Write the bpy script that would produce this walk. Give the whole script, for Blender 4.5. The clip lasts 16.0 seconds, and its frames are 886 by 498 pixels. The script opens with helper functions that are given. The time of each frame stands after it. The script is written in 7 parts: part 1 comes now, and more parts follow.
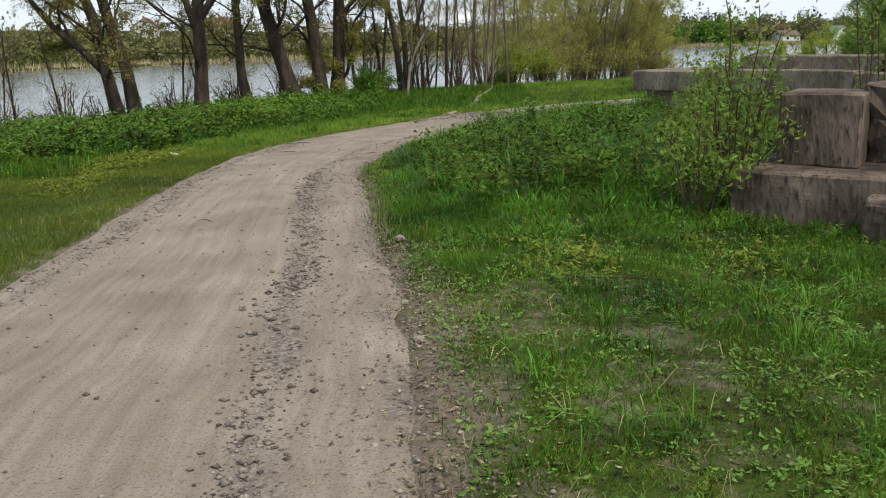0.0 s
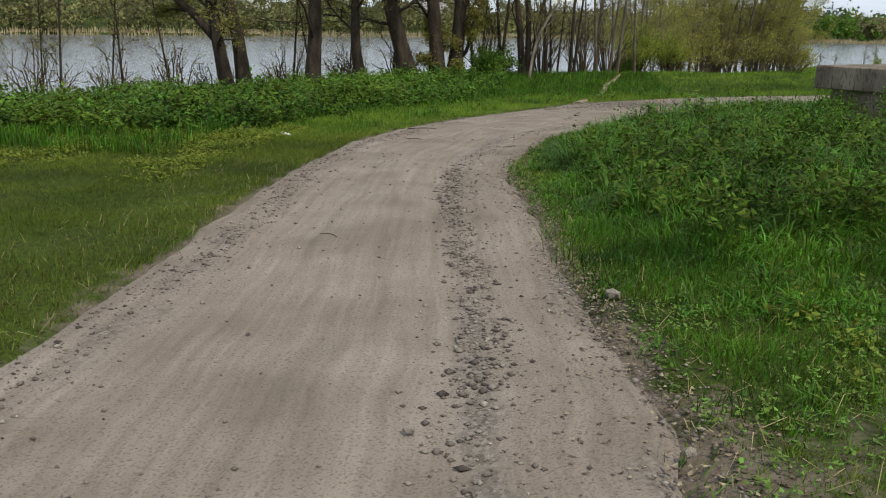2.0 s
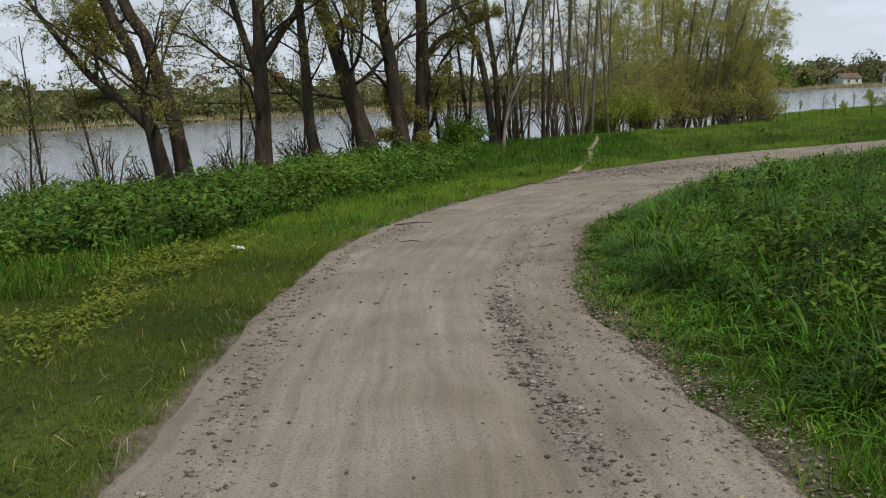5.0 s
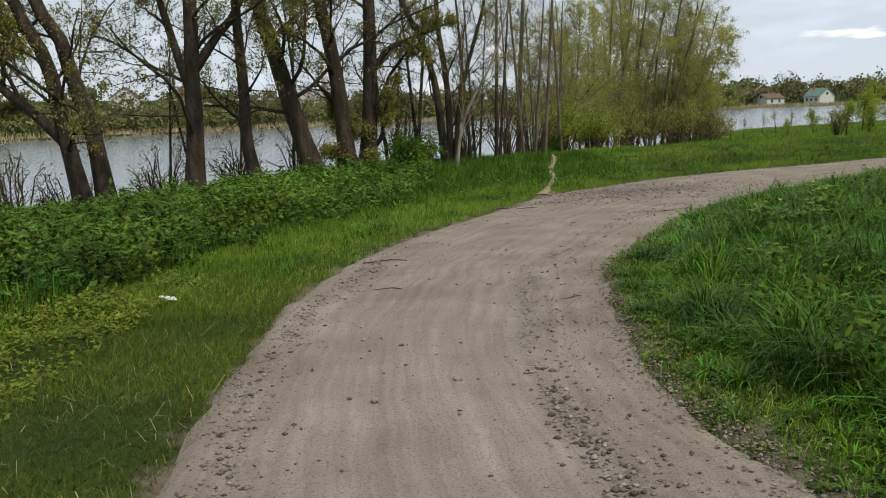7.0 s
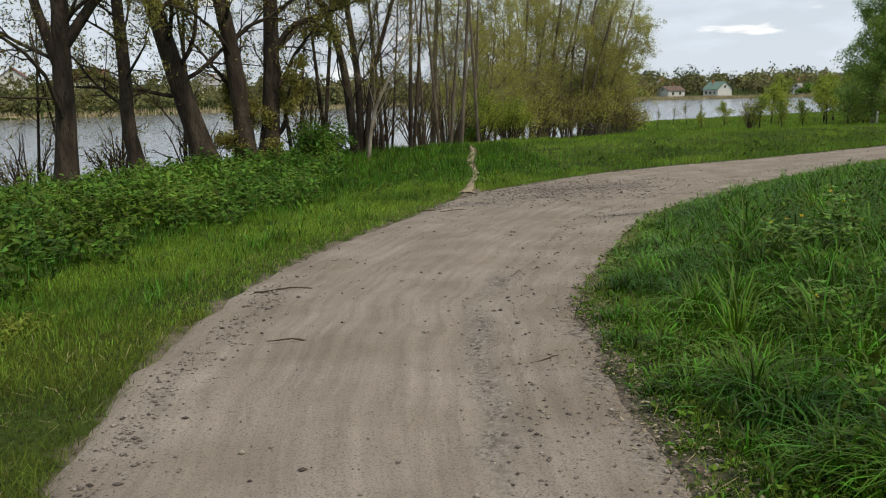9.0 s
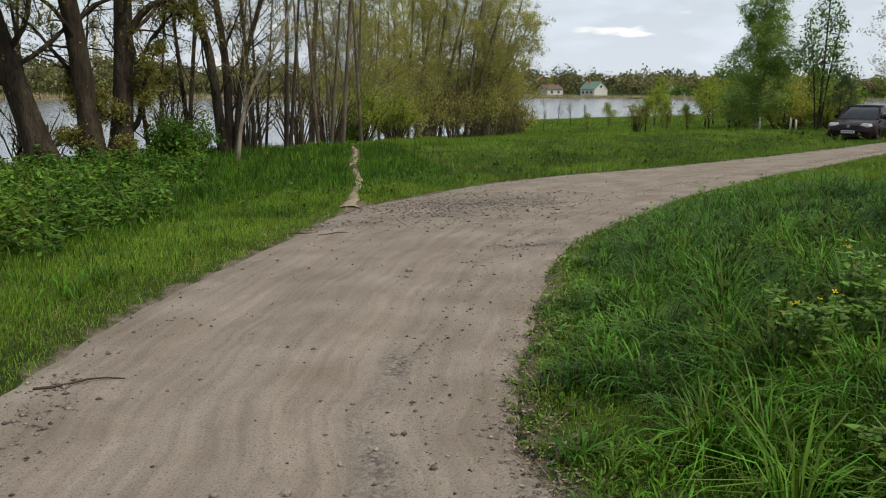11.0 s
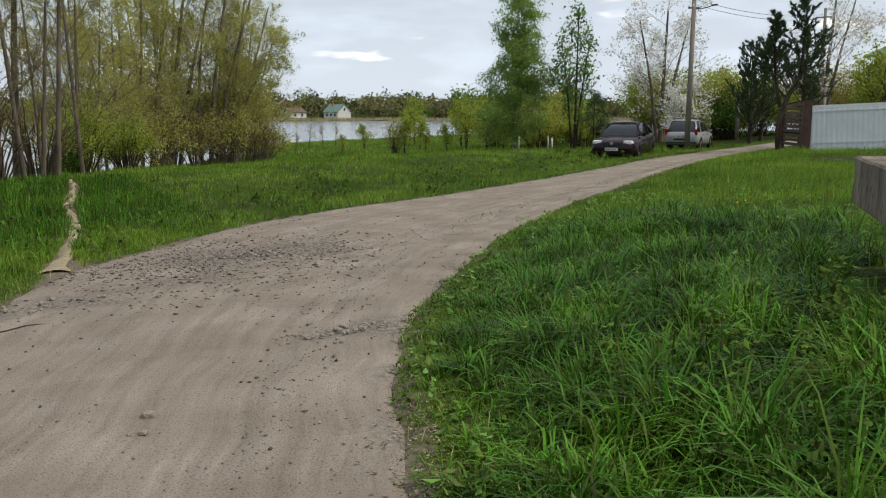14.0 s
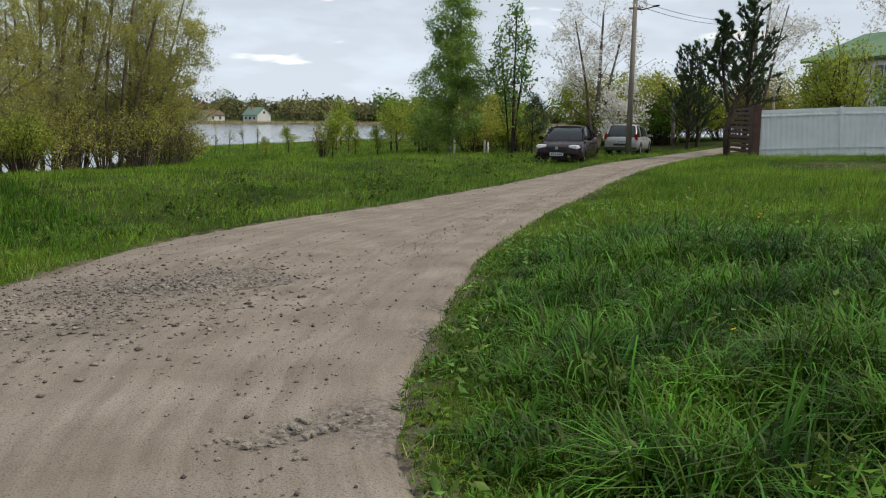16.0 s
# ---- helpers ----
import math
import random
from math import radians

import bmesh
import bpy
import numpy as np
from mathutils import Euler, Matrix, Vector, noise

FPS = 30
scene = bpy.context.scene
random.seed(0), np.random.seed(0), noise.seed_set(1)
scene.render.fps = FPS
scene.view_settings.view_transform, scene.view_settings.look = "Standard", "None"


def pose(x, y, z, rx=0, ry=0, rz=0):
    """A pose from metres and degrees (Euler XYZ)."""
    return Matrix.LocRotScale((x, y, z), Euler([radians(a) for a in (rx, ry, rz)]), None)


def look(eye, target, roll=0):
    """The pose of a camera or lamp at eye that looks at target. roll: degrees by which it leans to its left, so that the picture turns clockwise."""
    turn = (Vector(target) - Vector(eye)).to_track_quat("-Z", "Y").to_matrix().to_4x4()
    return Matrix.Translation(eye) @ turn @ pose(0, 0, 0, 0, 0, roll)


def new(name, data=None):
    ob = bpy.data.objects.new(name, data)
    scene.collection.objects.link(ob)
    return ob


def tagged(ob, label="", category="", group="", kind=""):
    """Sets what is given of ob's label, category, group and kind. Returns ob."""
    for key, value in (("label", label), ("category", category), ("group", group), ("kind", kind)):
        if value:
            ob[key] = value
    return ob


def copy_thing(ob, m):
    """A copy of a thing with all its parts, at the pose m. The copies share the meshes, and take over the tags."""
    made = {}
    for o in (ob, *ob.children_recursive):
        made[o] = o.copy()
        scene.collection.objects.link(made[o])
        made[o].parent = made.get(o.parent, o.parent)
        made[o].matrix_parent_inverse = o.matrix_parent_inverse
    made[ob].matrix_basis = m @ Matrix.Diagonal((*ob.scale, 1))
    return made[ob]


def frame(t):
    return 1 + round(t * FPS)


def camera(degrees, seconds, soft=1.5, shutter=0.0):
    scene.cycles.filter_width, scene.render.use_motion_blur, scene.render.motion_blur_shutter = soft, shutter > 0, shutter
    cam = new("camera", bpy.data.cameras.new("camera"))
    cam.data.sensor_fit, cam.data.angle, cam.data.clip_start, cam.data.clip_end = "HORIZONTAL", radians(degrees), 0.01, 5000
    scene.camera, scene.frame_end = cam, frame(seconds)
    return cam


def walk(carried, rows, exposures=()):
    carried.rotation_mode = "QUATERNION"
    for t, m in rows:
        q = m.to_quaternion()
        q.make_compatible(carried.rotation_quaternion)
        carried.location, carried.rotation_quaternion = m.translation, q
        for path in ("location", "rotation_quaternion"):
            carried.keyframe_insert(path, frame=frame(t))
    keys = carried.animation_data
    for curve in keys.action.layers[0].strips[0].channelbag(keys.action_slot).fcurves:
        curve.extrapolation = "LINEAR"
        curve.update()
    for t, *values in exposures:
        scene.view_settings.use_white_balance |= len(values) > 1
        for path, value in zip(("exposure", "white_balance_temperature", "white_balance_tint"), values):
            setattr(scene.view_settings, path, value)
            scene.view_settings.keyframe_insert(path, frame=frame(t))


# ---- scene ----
cam = camera(53.3, 16.0, soft=1.1)
PATH = [
    (0, (-0.095, 0.504, 1.454), (-0.078, 2.451, 0.996), -1.3),
    (0.5, (-0.329, 1.087, 1.433), (-0.461, 3.027, 0.965), -0.5),
    (1, (-0.528, 1.658, 1.392), (-0.66, 3.598, 0.925), 0.2),
    (1.5, (-0.744, 2.295, 1.352), (-0.934, 4.228, 0.874), 1.5),
    (2, (-0.932, 2.874, 1.345), (-1.118, 4.803, 0.848), 1.3),
    (2.5, (-1.102, 3.507, 1.374), (-1.301, 5.435, 0.881), -0.3),
    (3, (-1.309, 4.049, 1.327), (-1.513, 5.988, 0.883), 0.4),
    (3.5, (-1.41, 4.705, 1.326), (-1.595, 6.659, 0.943), -0.1),
    (5.8, (-2.343, 7.481, 1.228), (-2.394, 9.451, 0.884), -2.5),
    (6, (-2.413, 7.676, 1.233), (-2.458, 9.645, 0.884), -2.2),
    (6.5, (-2.569, 8.27, 1.229), (-2.538, 10.243, 0.902), -2.1),
    (7, (-2.639, 8.933, 1.214), (-2.573, 10.907, 0.899), -1.9),
    (7.5, (-2.686, 9.566, 1.172), (-2.53, 11.535, 0.859), -1.6),
    (8, (-2.638, 10.261, 1.15), (-2.443, 12.226, 0.834), -1.6),
    (8.5, (-2.656, 10.879, 1.142), (-2.45, 12.841, 0.817), -1.4),
    (8.7, (-2.654, 11.08, 1.153), (-2.419, 13.037, 0.814), -1.2),
    (10.8, (-2.264, 13.578, 1.252), (-1.821, 15.495, 0.893), -0.1),
    (11, (-2.241, 13.85, 1.264), (-1.705, 15.743, 0.903), 0.6),
    (11.5, (-2.102, 14.515, 1.235), (-1.417, 16.37, 0.93), 0.7),
    (12, (-1.971, 15.263, 1.199), (-1.056, 17.017, 0.903), 1.0),
    (12.5, (-1.767, 15.865, 1.175), (-0.784, 17.582, 0.877), -0.2),
    (13, (-1.673, 16.381, 1.166), (-0.663, 18.081, 0.868), -0.2),
    (13.5, (-1.42, 17.043, 1.103), (-0.368, 18.715, 0.789), 0.1),
    (14, (-1.271, 17.603, 1.113), (-0.22, 19.277, 0.806), 0.1),
    (14.5, (-1.064, 18.183, 1.071), (0.02, 19.837, 0.773), 0.2),
    (15, (-0.822, 18.782, 1.049), (0.287, 20.419, 0.75), 0.3),
    (15.5, (-0.617, 19.39, 0.997), (0.57, 20.972, 0.704), 0.8),
    (16, (-0.335, 20.034, 0.97), (0.863, 21.608, 0.675), 0.7),
]
walk(cam, [(t, look(eye, aim, roll)) for t, eye, aim, roll in PATH],
     exposures=[(0, -0.85, 7270, 10), (2, -1.12, 7120, 10), (3.5, -1.5, 7120, 10), (6, -1.15, 7240, 10), (7, -1.18, 7270, 10), (11, -1.18, 7400, 10),
                (11.6, -1.45, 7270, 10), (12.5, -1.34, 7240, 10), (14, -1.12, 7220, 10), (16, -1.14, 7220, 10)])


# ---- light ----
SUN_AZ, SUN_EL = radians(140), radians(54)      # azimuth from +y towards +x
world = bpy.data.worlds.new("sky")
scene.world = world
world.use_nodes = True
nt = world.node_tree
nt.nodes.clear()
w_out = nt.nodes.new("ShaderNodeOutputWorld")
w_bg = nt.nodes.new("ShaderNodeBackground")
w_sky = nt.nodes.new("ShaderNodeTexSky")
w_sky.sky_type = "NISHITA"
w_sky.sun_disc = False
w_sky.sun_elevation, w_sky.sun_rotation = SUN_EL, SUN_AZ
w_sky.air_density, w_sky.dust_density, w_sky.ozone_density = 1.0, 0.8, 1.6
# thin fair-weather clouds laid over the clear sky
w_co = nt.nodes.new("ShaderNodeTexCoord")
w_map = nt.nodes.new("ShaderNodeMapping")
w_map.inputs["Scale"].default_value = (2.8, 2.8, 11.0)
w_map.inputs["Location"].default_value = (0.3, 0.1, 0.35)
w_n = nt.nodes.new("ShaderNodeTexNoise")
w_n.inputs["Scale"].default_value = 2.6
w_n.inputs["Detail"].default_value = 7
w_n.inputs["Roughness"].default_value = 0.55
w_r = nt.nodes.new("ShaderNodeValToRGB")
w_r.color_ramp.elements[0].position, w_r.color_ramp.elements[1].position = 0.5, 0.68
w_r.color_ramp.elements[0].color = (0.82, 0.82, 0.82, 1)
w_r.color_ramp.elements[1].color = (1, 1, 1, 1)
w_mix = nt.nodes.new("ShaderNodeMix")
w_mix.data_type = "RGBA"
w_mix.inputs["B"].default_value = (14.2, 16.9, 21.0, 1)
nt.links.new(w_co.outputs["Generated"], w_map.inputs["Vector"])
nt.links.new(w_map.outputs["Vector"], w_n.inputs["Vector"])
nt.links.new(w_n.outputs["Fac"], w_r.inputs["Fac"])
nt.links.new(w_r.outputs["Color"], w_mix.inputs["Factor"])
nt.links.new(w_sky.outputs["Color"], w_mix.inputs["A"])
# bright haze towards the horizon
w_sep = nt.nodes.new("ShaderNodeSeparateXYZ")
w_haze = nt.nodes.new("ShaderNodeMapRange")
w_haze.interpolation_type = "SMOOTHSTEP"
w_haze.inputs["From Min"].default_value, w_haze.inputs["From Max"].default_value = -0.02, 0.3
w_haze.inputs["To Min"].default_value, w_haze.inputs["To Max"].default_value = 1.38, 1.0
w_mul = nt.nodes.new("ShaderNodeVectorMath")
w_mul.operation = "SCALE"
nt.links.new(w_co.outputs["Generated"], w_sep.inputs[0])
nt.links.new(w_sep.outputs["Z"], w_haze.inputs["Value"])
# small white heaps of cloud low in the sky
w_map2 = nt.nodes.new("ShaderNodeMapping")
w_map2.inputs["Scale"].default_value = (5.0, 5.0, 26.0)
w_map2.inputs["Location"].default_value = (0.9, 2.1, 0.2)
w_n2 = nt.nodes.new("ShaderNodeTexNoise")
w_n2.inputs["Scale"].default_value, w_n2.inputs["Detail"].default_value = 1.5, 5
w_r2 = nt.nodes.new("ShaderNodeValToRGB")
w_r2.color_ramp.elements[0].position, w_r2.color_ramp.elements[1].position = 0.62, 0.7
w_mix2 = nt.nodes.new("ShaderNodeMix")
w_mix2.data_type = "RGBA"
w_mix2.inputs["B"].default_value = (23.0, 24.5, 26.0, 1)
nt.links.new(w_co.outputs["Generated"], w_map2.inputs["Vector"])
nt.links.new(w_map2.outputs["Vector"], w_n2.inputs["Vector"])
nt.links.new(w_n2.outputs["Fac"], w_r2.inputs["Fac"])
nt.links.new(w_r2.outputs["Color"], w_mix2.inputs["Factor"])
nt.links.new(w_mix.outputs["Result"], w_mix2.inputs["A"])
nt.links.new(w_mix2.outputs["Result"], w_mul.inputs[0])
nt.links.new(w_haze.outputs["Result"], w_mul.inputs["Scale"])
nt.links.new(w_mul.outputs["Vector"], w_bg.inputs["Color"])
w_bg.inputs["Strength"].default_value = 0.086
nt.links.new(w_bg.outputs["Background"], w_out.inputs["Surface"])

sun = new("sun", bpy.data.lights.new("sun", "SUN"))
sun.data.energy, sun.data.angle, sun.data.color = 4.6, radians(1.5), (1.0, 0.94, 0.84)
sun_dir = Vector((math.sin(SUN_AZ) * math.cos(SUN_EL), math.cos(SUN_AZ) * math.cos(SUN_EL), math.sin(SUN_EL)))
sun.matrix_world = look(sun_dir * 60, (0, 0, 0))


# ---- materials ----
def material(name, colors, scale=4.0, detail=6, rough=0.8, metal=0.0, bump=0.3, bump_scale=None, fine=None,
             island=0.0, obj_rand=0.0, spec=0.3, trans=0.0, coord="Object", stretch=(1, 1, 1), blend=(0.35, 0.65)):
    """A node material: two colours mixed by noise at two scales, grain relief, and variation from piece to piece."""
    m = bpy.data.materials.new(name)
    m.use_nodes = True
    t = m.node_tree
    b = t.nodes["Principled BSDF"]
    N, L = t.nodes.new, t.links.new
    co = N("ShaderNodeTexCoord")
    mp = N("ShaderNodeMapping")
    mp.inputs["Scale"].default_value = stretch
    L(co.outputs[coord], mp.inputs["Vector"])
    n1 = N("ShaderNodeTexNoise")
    n1.inputs["Scale"].default_value, n1.inputs["Detail"].default_value = scale, detail
    L(mp.outputs[0], n1.inputs["Vector"])
    r1 = N("ShaderNodeValToRGB")
    r1.color_ramp.elements[0].position, r1.color_ramp.elements[1].position = blend
    r1.color_ramp.elements[0].color, r1.color_ramp.elements[1].color = (*colors[0], 1), (*colors[1], 1)
    L(n1.outputs["Fac"], r1.inputs["Fac"])
    col = r1.outputs["Color"]
    n2 = N("ShaderNodeTexNoise")
    n2.inputs["Scale"].default_value, n2.inputs["Detail"].default_value = fine or scale * 9, 4
    L(mp.outputs[0], n2.inputs["Vector"])
    if len(colors) > 2:
        mx = N("ShaderNodeMix")
        mx.data_type = "RGBA"
        r2 = N("ShaderNodeValToRGB")
        r2.color_ramp.elements[0].position, r2.color_ramp.elements[1].position = 0.52, 0.7
        L(n2.outputs["Fac"], r2.inputs["Fac"])
        L(r2.outputs["Color"], mx.inputs["Factor"])
        L(col, mx.inputs["A"])
        mx.inputs["B"].default_value = (*colors[2], 1)
        col = mx.outputs["Result"]
    for src, amount in (("island", island), ("obj", obj_rand)):
        if amount:
            hs = N("ShaderNodeHueSaturation")
            g = N("ShaderNodeNewGeometry") if src == "island" else N("ShaderNodeObjectInfo")
            o = g.outputs["Random Per Island"] if src == "island" else g.outputs["Random"]
            for inp, lo, hi in (("Value", 1 - amount, 1 + amount), ("Hue", 0.5 - amount * 0.05, 0.5 + amount * 0.05)):
                mr = N("ShaderNodeMapRange")
                mr.inputs["To Min"].default_value, mr.inputs["To Max"].default_value = lo, hi
                L(o, mr.inputs["Value"])
                L(mr.outputs["Result"], hs.inputs[inp])
            L(col, hs.inputs["Color"])
            col = hs.outputs["Color"]
    L(col, b.inputs["Base Color"])
    b.inputs["Roughness"].default_value, b.inputs["Metallic"].default_value = rough, metal
    b.inputs["Specular IOR Level"].default_value = spec
    if bump:
        bp = N("ShaderNodeBump")
        bp.inputs["Strength"].default_value, bp.inputs["Distance"].default_value = bump, bump_scale or 0.02
        L(n2.outputs["Fac"], bp.inputs["Height"])
        L(bp.outputs["Normal"], b.inputs["Normal"])
    if trans:
        out = t.nodes["Material Output"]
        tr = N("ShaderNodeBsdfTranslucent")
        ms = N("ShaderNodeMixShader")
        ms.inputs[0].default_value = trans
        L(col, tr.inputs["Color"])
        L(b.outputs[0], ms.inputs[1])
        L(tr.outputs[0], ms.inputs[2])
        L(ms.outputs[0], out.inputs["Surface"])
    return m


M_GRASS = material("grass_blade", [(0.022, 0.066, 0.006), (0.125, 0.265, 0.02)], scale=1.3, fine=3, rough=0.5, spec=0.22, bump=0, island=0.7, trans=0.22, blend=(0.32, 0.68))
M_MEADOW = material("meadow_blade", [(0.095, 0.19, 0.02), (0.255, 0.39, 0.046)], scale=0.5, fine=2, rough=0.6, spec=0.2, bump=0, island=0.55, trans=0.35)
M_LAWN = material("lawn_blade", [(0.078, 0.118, 0.017), (0.18, 0.228, 0.032)], scale=0.6, fine=3, rough=0.6, spec=0.15, bump=0, island=0.65, trans=0.25)
M_DRY = material("dry_straw", [(0.33, 0.27, 0.13), (0.45, 0.38, 0.2)], scale=3, rough=0.8, bump=0, island=0.3)
M_NETTLE = material("nettle_leaf", [(0.034, 0.072, 0.008), (0.125, 0.195, 0.022)], scale=0.9, fine=6, rough=0.65, spec=0.15, bump=0, island=0.6, trans=0.22)
M_WEED = material("weed_leaf", [(0.09, 0.19, 0.03), (0.21, 0.34, 0.06)], scale=1.2, fine=8, rough=0.55, spec=0.35, bump=0, island=0.5, trans=0.3)
M_YELLOWLEAF = material("fresh_yellow_leaf", [(0.28, 0.36, 0.06), (0.46, 0.5, 0.09)], scale=0.8, rough=0.7, spec=0.15, bump=0, island=0.4, trans=0.5)
M_ASH = material("ash_leaf", [(0.17, 0.27, 0.05), (0.28, 0.38, 0.08)], scale=1.2, rough=0.7, spec=0.15, bump=0, island=0.3, trans=0.45)
M_WILLOW = material("willow_leaf", [(0.37, 0.385, 0.09), (0.58, 0.57, 0.14)], scale=0.35, rough=0.7, spec=0.15, bump=0, island=0.4, trans=0.5)
M_BUD = material("bud_leaf", [(0.215, 0.205, 0.06), (0.36, 0.34, 0.095)], scale=0.7, rough=0.75, spec=0.12, bump=0, island=0.5, trans=0.45)
M_BIRCH = material("birch_leaf", [(0.2, 0.33, 0.075), (0.33, 0.46, 0.12)], scale=0.8, rough=0.65, spec=0.2, bump=0, island=0.4, trans=0.5)
M_SHRUB = material("shrub_leaf", [(0.05, 0.13, 0.018), (0.16, 0.275, 0.036)], scale=0.9, rough=0.6, spec=0.2, bump=0, island=0.5, trans=0.28)
M_GOUT = material("goutweed_leaf", [(0.13, 0.18, 0.026), (0.24, 0.28, 0.042)], scale=0.8, rough=0.7, spec=0.15, bump=0, island=0.45, trans=0.3)
M_MIDBARK = material("grey_brown_bark", [(0.09, 0.072, 0.054), (0.2, 0.165, 0.125)], scale=5, rough=0.95, bump=0.5, stretch=(1, 1, 0.3))
M_BLOSSOM = material("white_blossom", [(0.8, 0.78, 0.74), (0.9, 0.89, 0.86)], scale=2, rough=0.7, bump=0, island=0.1, trans=0.5)
M_NEEDLE = material("pine_needle", [(0.03, 0.058, 0.024), (0.075, 0.115, 0.042)], scale=2, rough=0.6, bump=0, island=0.3)
M_BARK = material("dark_bark", [(0.03, 0.022, 0.016), (0.085, 0.066, 0.048), (0.02, 0.015, 0.011)], scale=5, fine=26, rough=0.95, bump=0.9, bump_scale=0.03, stretch=(1, 1, 0.25))
M_WILLOWTWIG = material("willow_twig", [(0.22, 0.185, 0.12), (0.36, 0.305, 0.21)], scale=3, rough=0.85, bump=0)
M_LITTER = material("dead_leaf", [(0.09, 0.065, 0.045), (0.3, 0.24, 0.17)], scale=25, rough=0.9, bump=0, island=0.6)
M_TWIG = material("twig_bark", [(0.055, 0.038, 0.026), (0.11, 0.08, 0.056)], scale=3, rough=0.9, bump=0.2)
M_PALEBARK = material("pale_bark", [(0.2, 0.17, 0.13), (0.4, 0.36, 0.3)], scale=4, rough=0.9, bump=0.4)
M_WHITEWASH = material("whitewashed_bark", [(0.6, 0.58, 0.53), (0.75, 0.73, 0.68)], scale=6, rough=0.9, bump=0.3)
M_CONCRETE = material("weathered_concrete", [(0.11, 0.088, 0.066), (0.31, 0.26, 0.205), (0.075, 0.06, 0.046)], scale=2.2, detail=9, fine=22, rough=0.92, bump=0.8, bump_scale=0.02, stretch=(1, 1, 0.35))
# near stack: brown stains, with the front faces' shade also put into the colour
M_DARKCONCRETE = material("stained_shaded_concrete", [(0.04, 0.03, 0.024), (0.19, 0.15, 0.12), (0.03, 0.024, 0.02)], scale=2.6, detail=10, fine=24, rough=0.93, bump=0.9, bump_scale=0.03, stretch=(1, 1, 0.3))
M_STONE = material("road_stone", [(0.12, 0.1, 0.085), (0.32, 0.28, 0.245)], scale=14, rough=0.9, bump=0.4, island=0.55)
M_FARLEAF = material("far_wood_leaf", [(0.15, 0.15, 0.07), (0.26, 0.245, 0.11)], scale=0.06, fine=0.5, rough=0.8, bump=0, island=0.3, trans=0.35)
M_REED = material("dry_reed", [(0.36, 0.29, 0.16), (0.5, 0.42, 0.26)], scale=0.3, rough=0.9, bump=0, island=0.25)


def finish_mesh(me, smooth):
    if smooth:
        me.polygons.foreach_set("use_smooth", np.ones(len(me.polygons), dtype=bool))
    me.update()


def mesh_arrays(name, verts, faces, mat, smooth=False):
    """A mesh from numpy vertices (n, 3) and a list of equal-sided face arrays."""
    me = bpy.data.meshes.new(name)
    faces = [np.asarray(f, dtype=np.int32) for f in faces if len(f)]
    total = sum(f.size for f in faces)
    me.vertices.add(len(verts))
    me.vertices.foreach_set("co", np.asarray(verts, dtype=np.float32).ravel())
    me.loops.add(total)
    me.loops.foreach_set("vertex_index", np.concatenate([f.ravel() for f in faces]))
    counts = np.concatenate([np.full(len(f), f.shape[1], dtype=np.int32) for f in faces])
    me.polygons.add(len(counts))
    me.polygons.foreach_set("loop_start", np.concatenate([[0], np.cumsum(counts)[:-1]]).astype(np.int32))
    me.polygons.foreach_set("loop_total", counts)
    finish_mesh(me, smooth)
    me.validate()
    if mat:
        me.materials.append(mat)
    return me


def link_part(name, me, parent=None, label=""):
    ob = new(name, me)
    if parent:
        ob.parent = parent
    return tagged(ob, label)


def part(name, bm, mat, parent=None, label="", smooth=False):
    me = bpy.data.meshes.new(name)
    bm.to_mesh(me)
    bm.free()
    me.materials.append(mat)
    finish_mesh(me, smooth)
    return link_part(name, me, parent, label)


def thing(name, m, label, category, group="", kind=""):
    ob = new(name)
    ob.empty_display_size = 0.2
    ob.matrix_world = m
    return tagged(ob, label, category, group, kind)


# ---- lie of the land ----
WATER = -2.4
LEFT_EDGE = [(-2.4, -30), (-2.9, -8), (-3.2, 0), (-3.4, 6), (-3.55, 8.9), (-3.75, 10.7), (-3.9, 13.3), (-3.9, 15.8), (-3.75, 18.2), (-2.9, 21.6), (-1.3, 25.3),
             (0.4, 28.9), (2.4, 31), (4.3, 32.7), (6.7, 33.9), (9.9, 35), (15, 37.5), (19.1, 39.7), (24.8, 42.8), (38.5, 48.2), (60, 57)]
RIGHT_EDGE = [(0.9, -30), (0.3, -8), (0.05, 0), (-0.15, 3.5), (-0.3, 5.8), (-0.6, 8.3), (-0.85, 10.8), (-1.1, 12.8), (-1.15, 14.5), (-0.6, 18), (0, 19.5), (1.2, 22),
              (2.5, 24.1), (4.5, 26.2), (6.1, 27.8), (8.2, 29.5), (11.8, 32.1), (18.9, 36.8), (25.1, 40.4), (34, 44.3), (60, 54.5)]
NEAR_SHORE = np.array([(-900, -350), (-300, -70), (-80, 8), (-40, 22), (-25, 28), (-16, 33), (-11, 37.5), (-4, 43), (4, 53), (10, 63), (17, 76), (25, 96), (36, 112), (55, 117), (90, 112), (220, 80), (900, 40)])
FAR_SHORE = np.array([(-900, -150), (-300, -20), (-170, 60), (-120, 118), (-90, 165), (-60, 200), (-39, 230), (30, 290), (110, 318), (160, 330), (260, 325), (420, 240), (700, 60), (900, 30)])


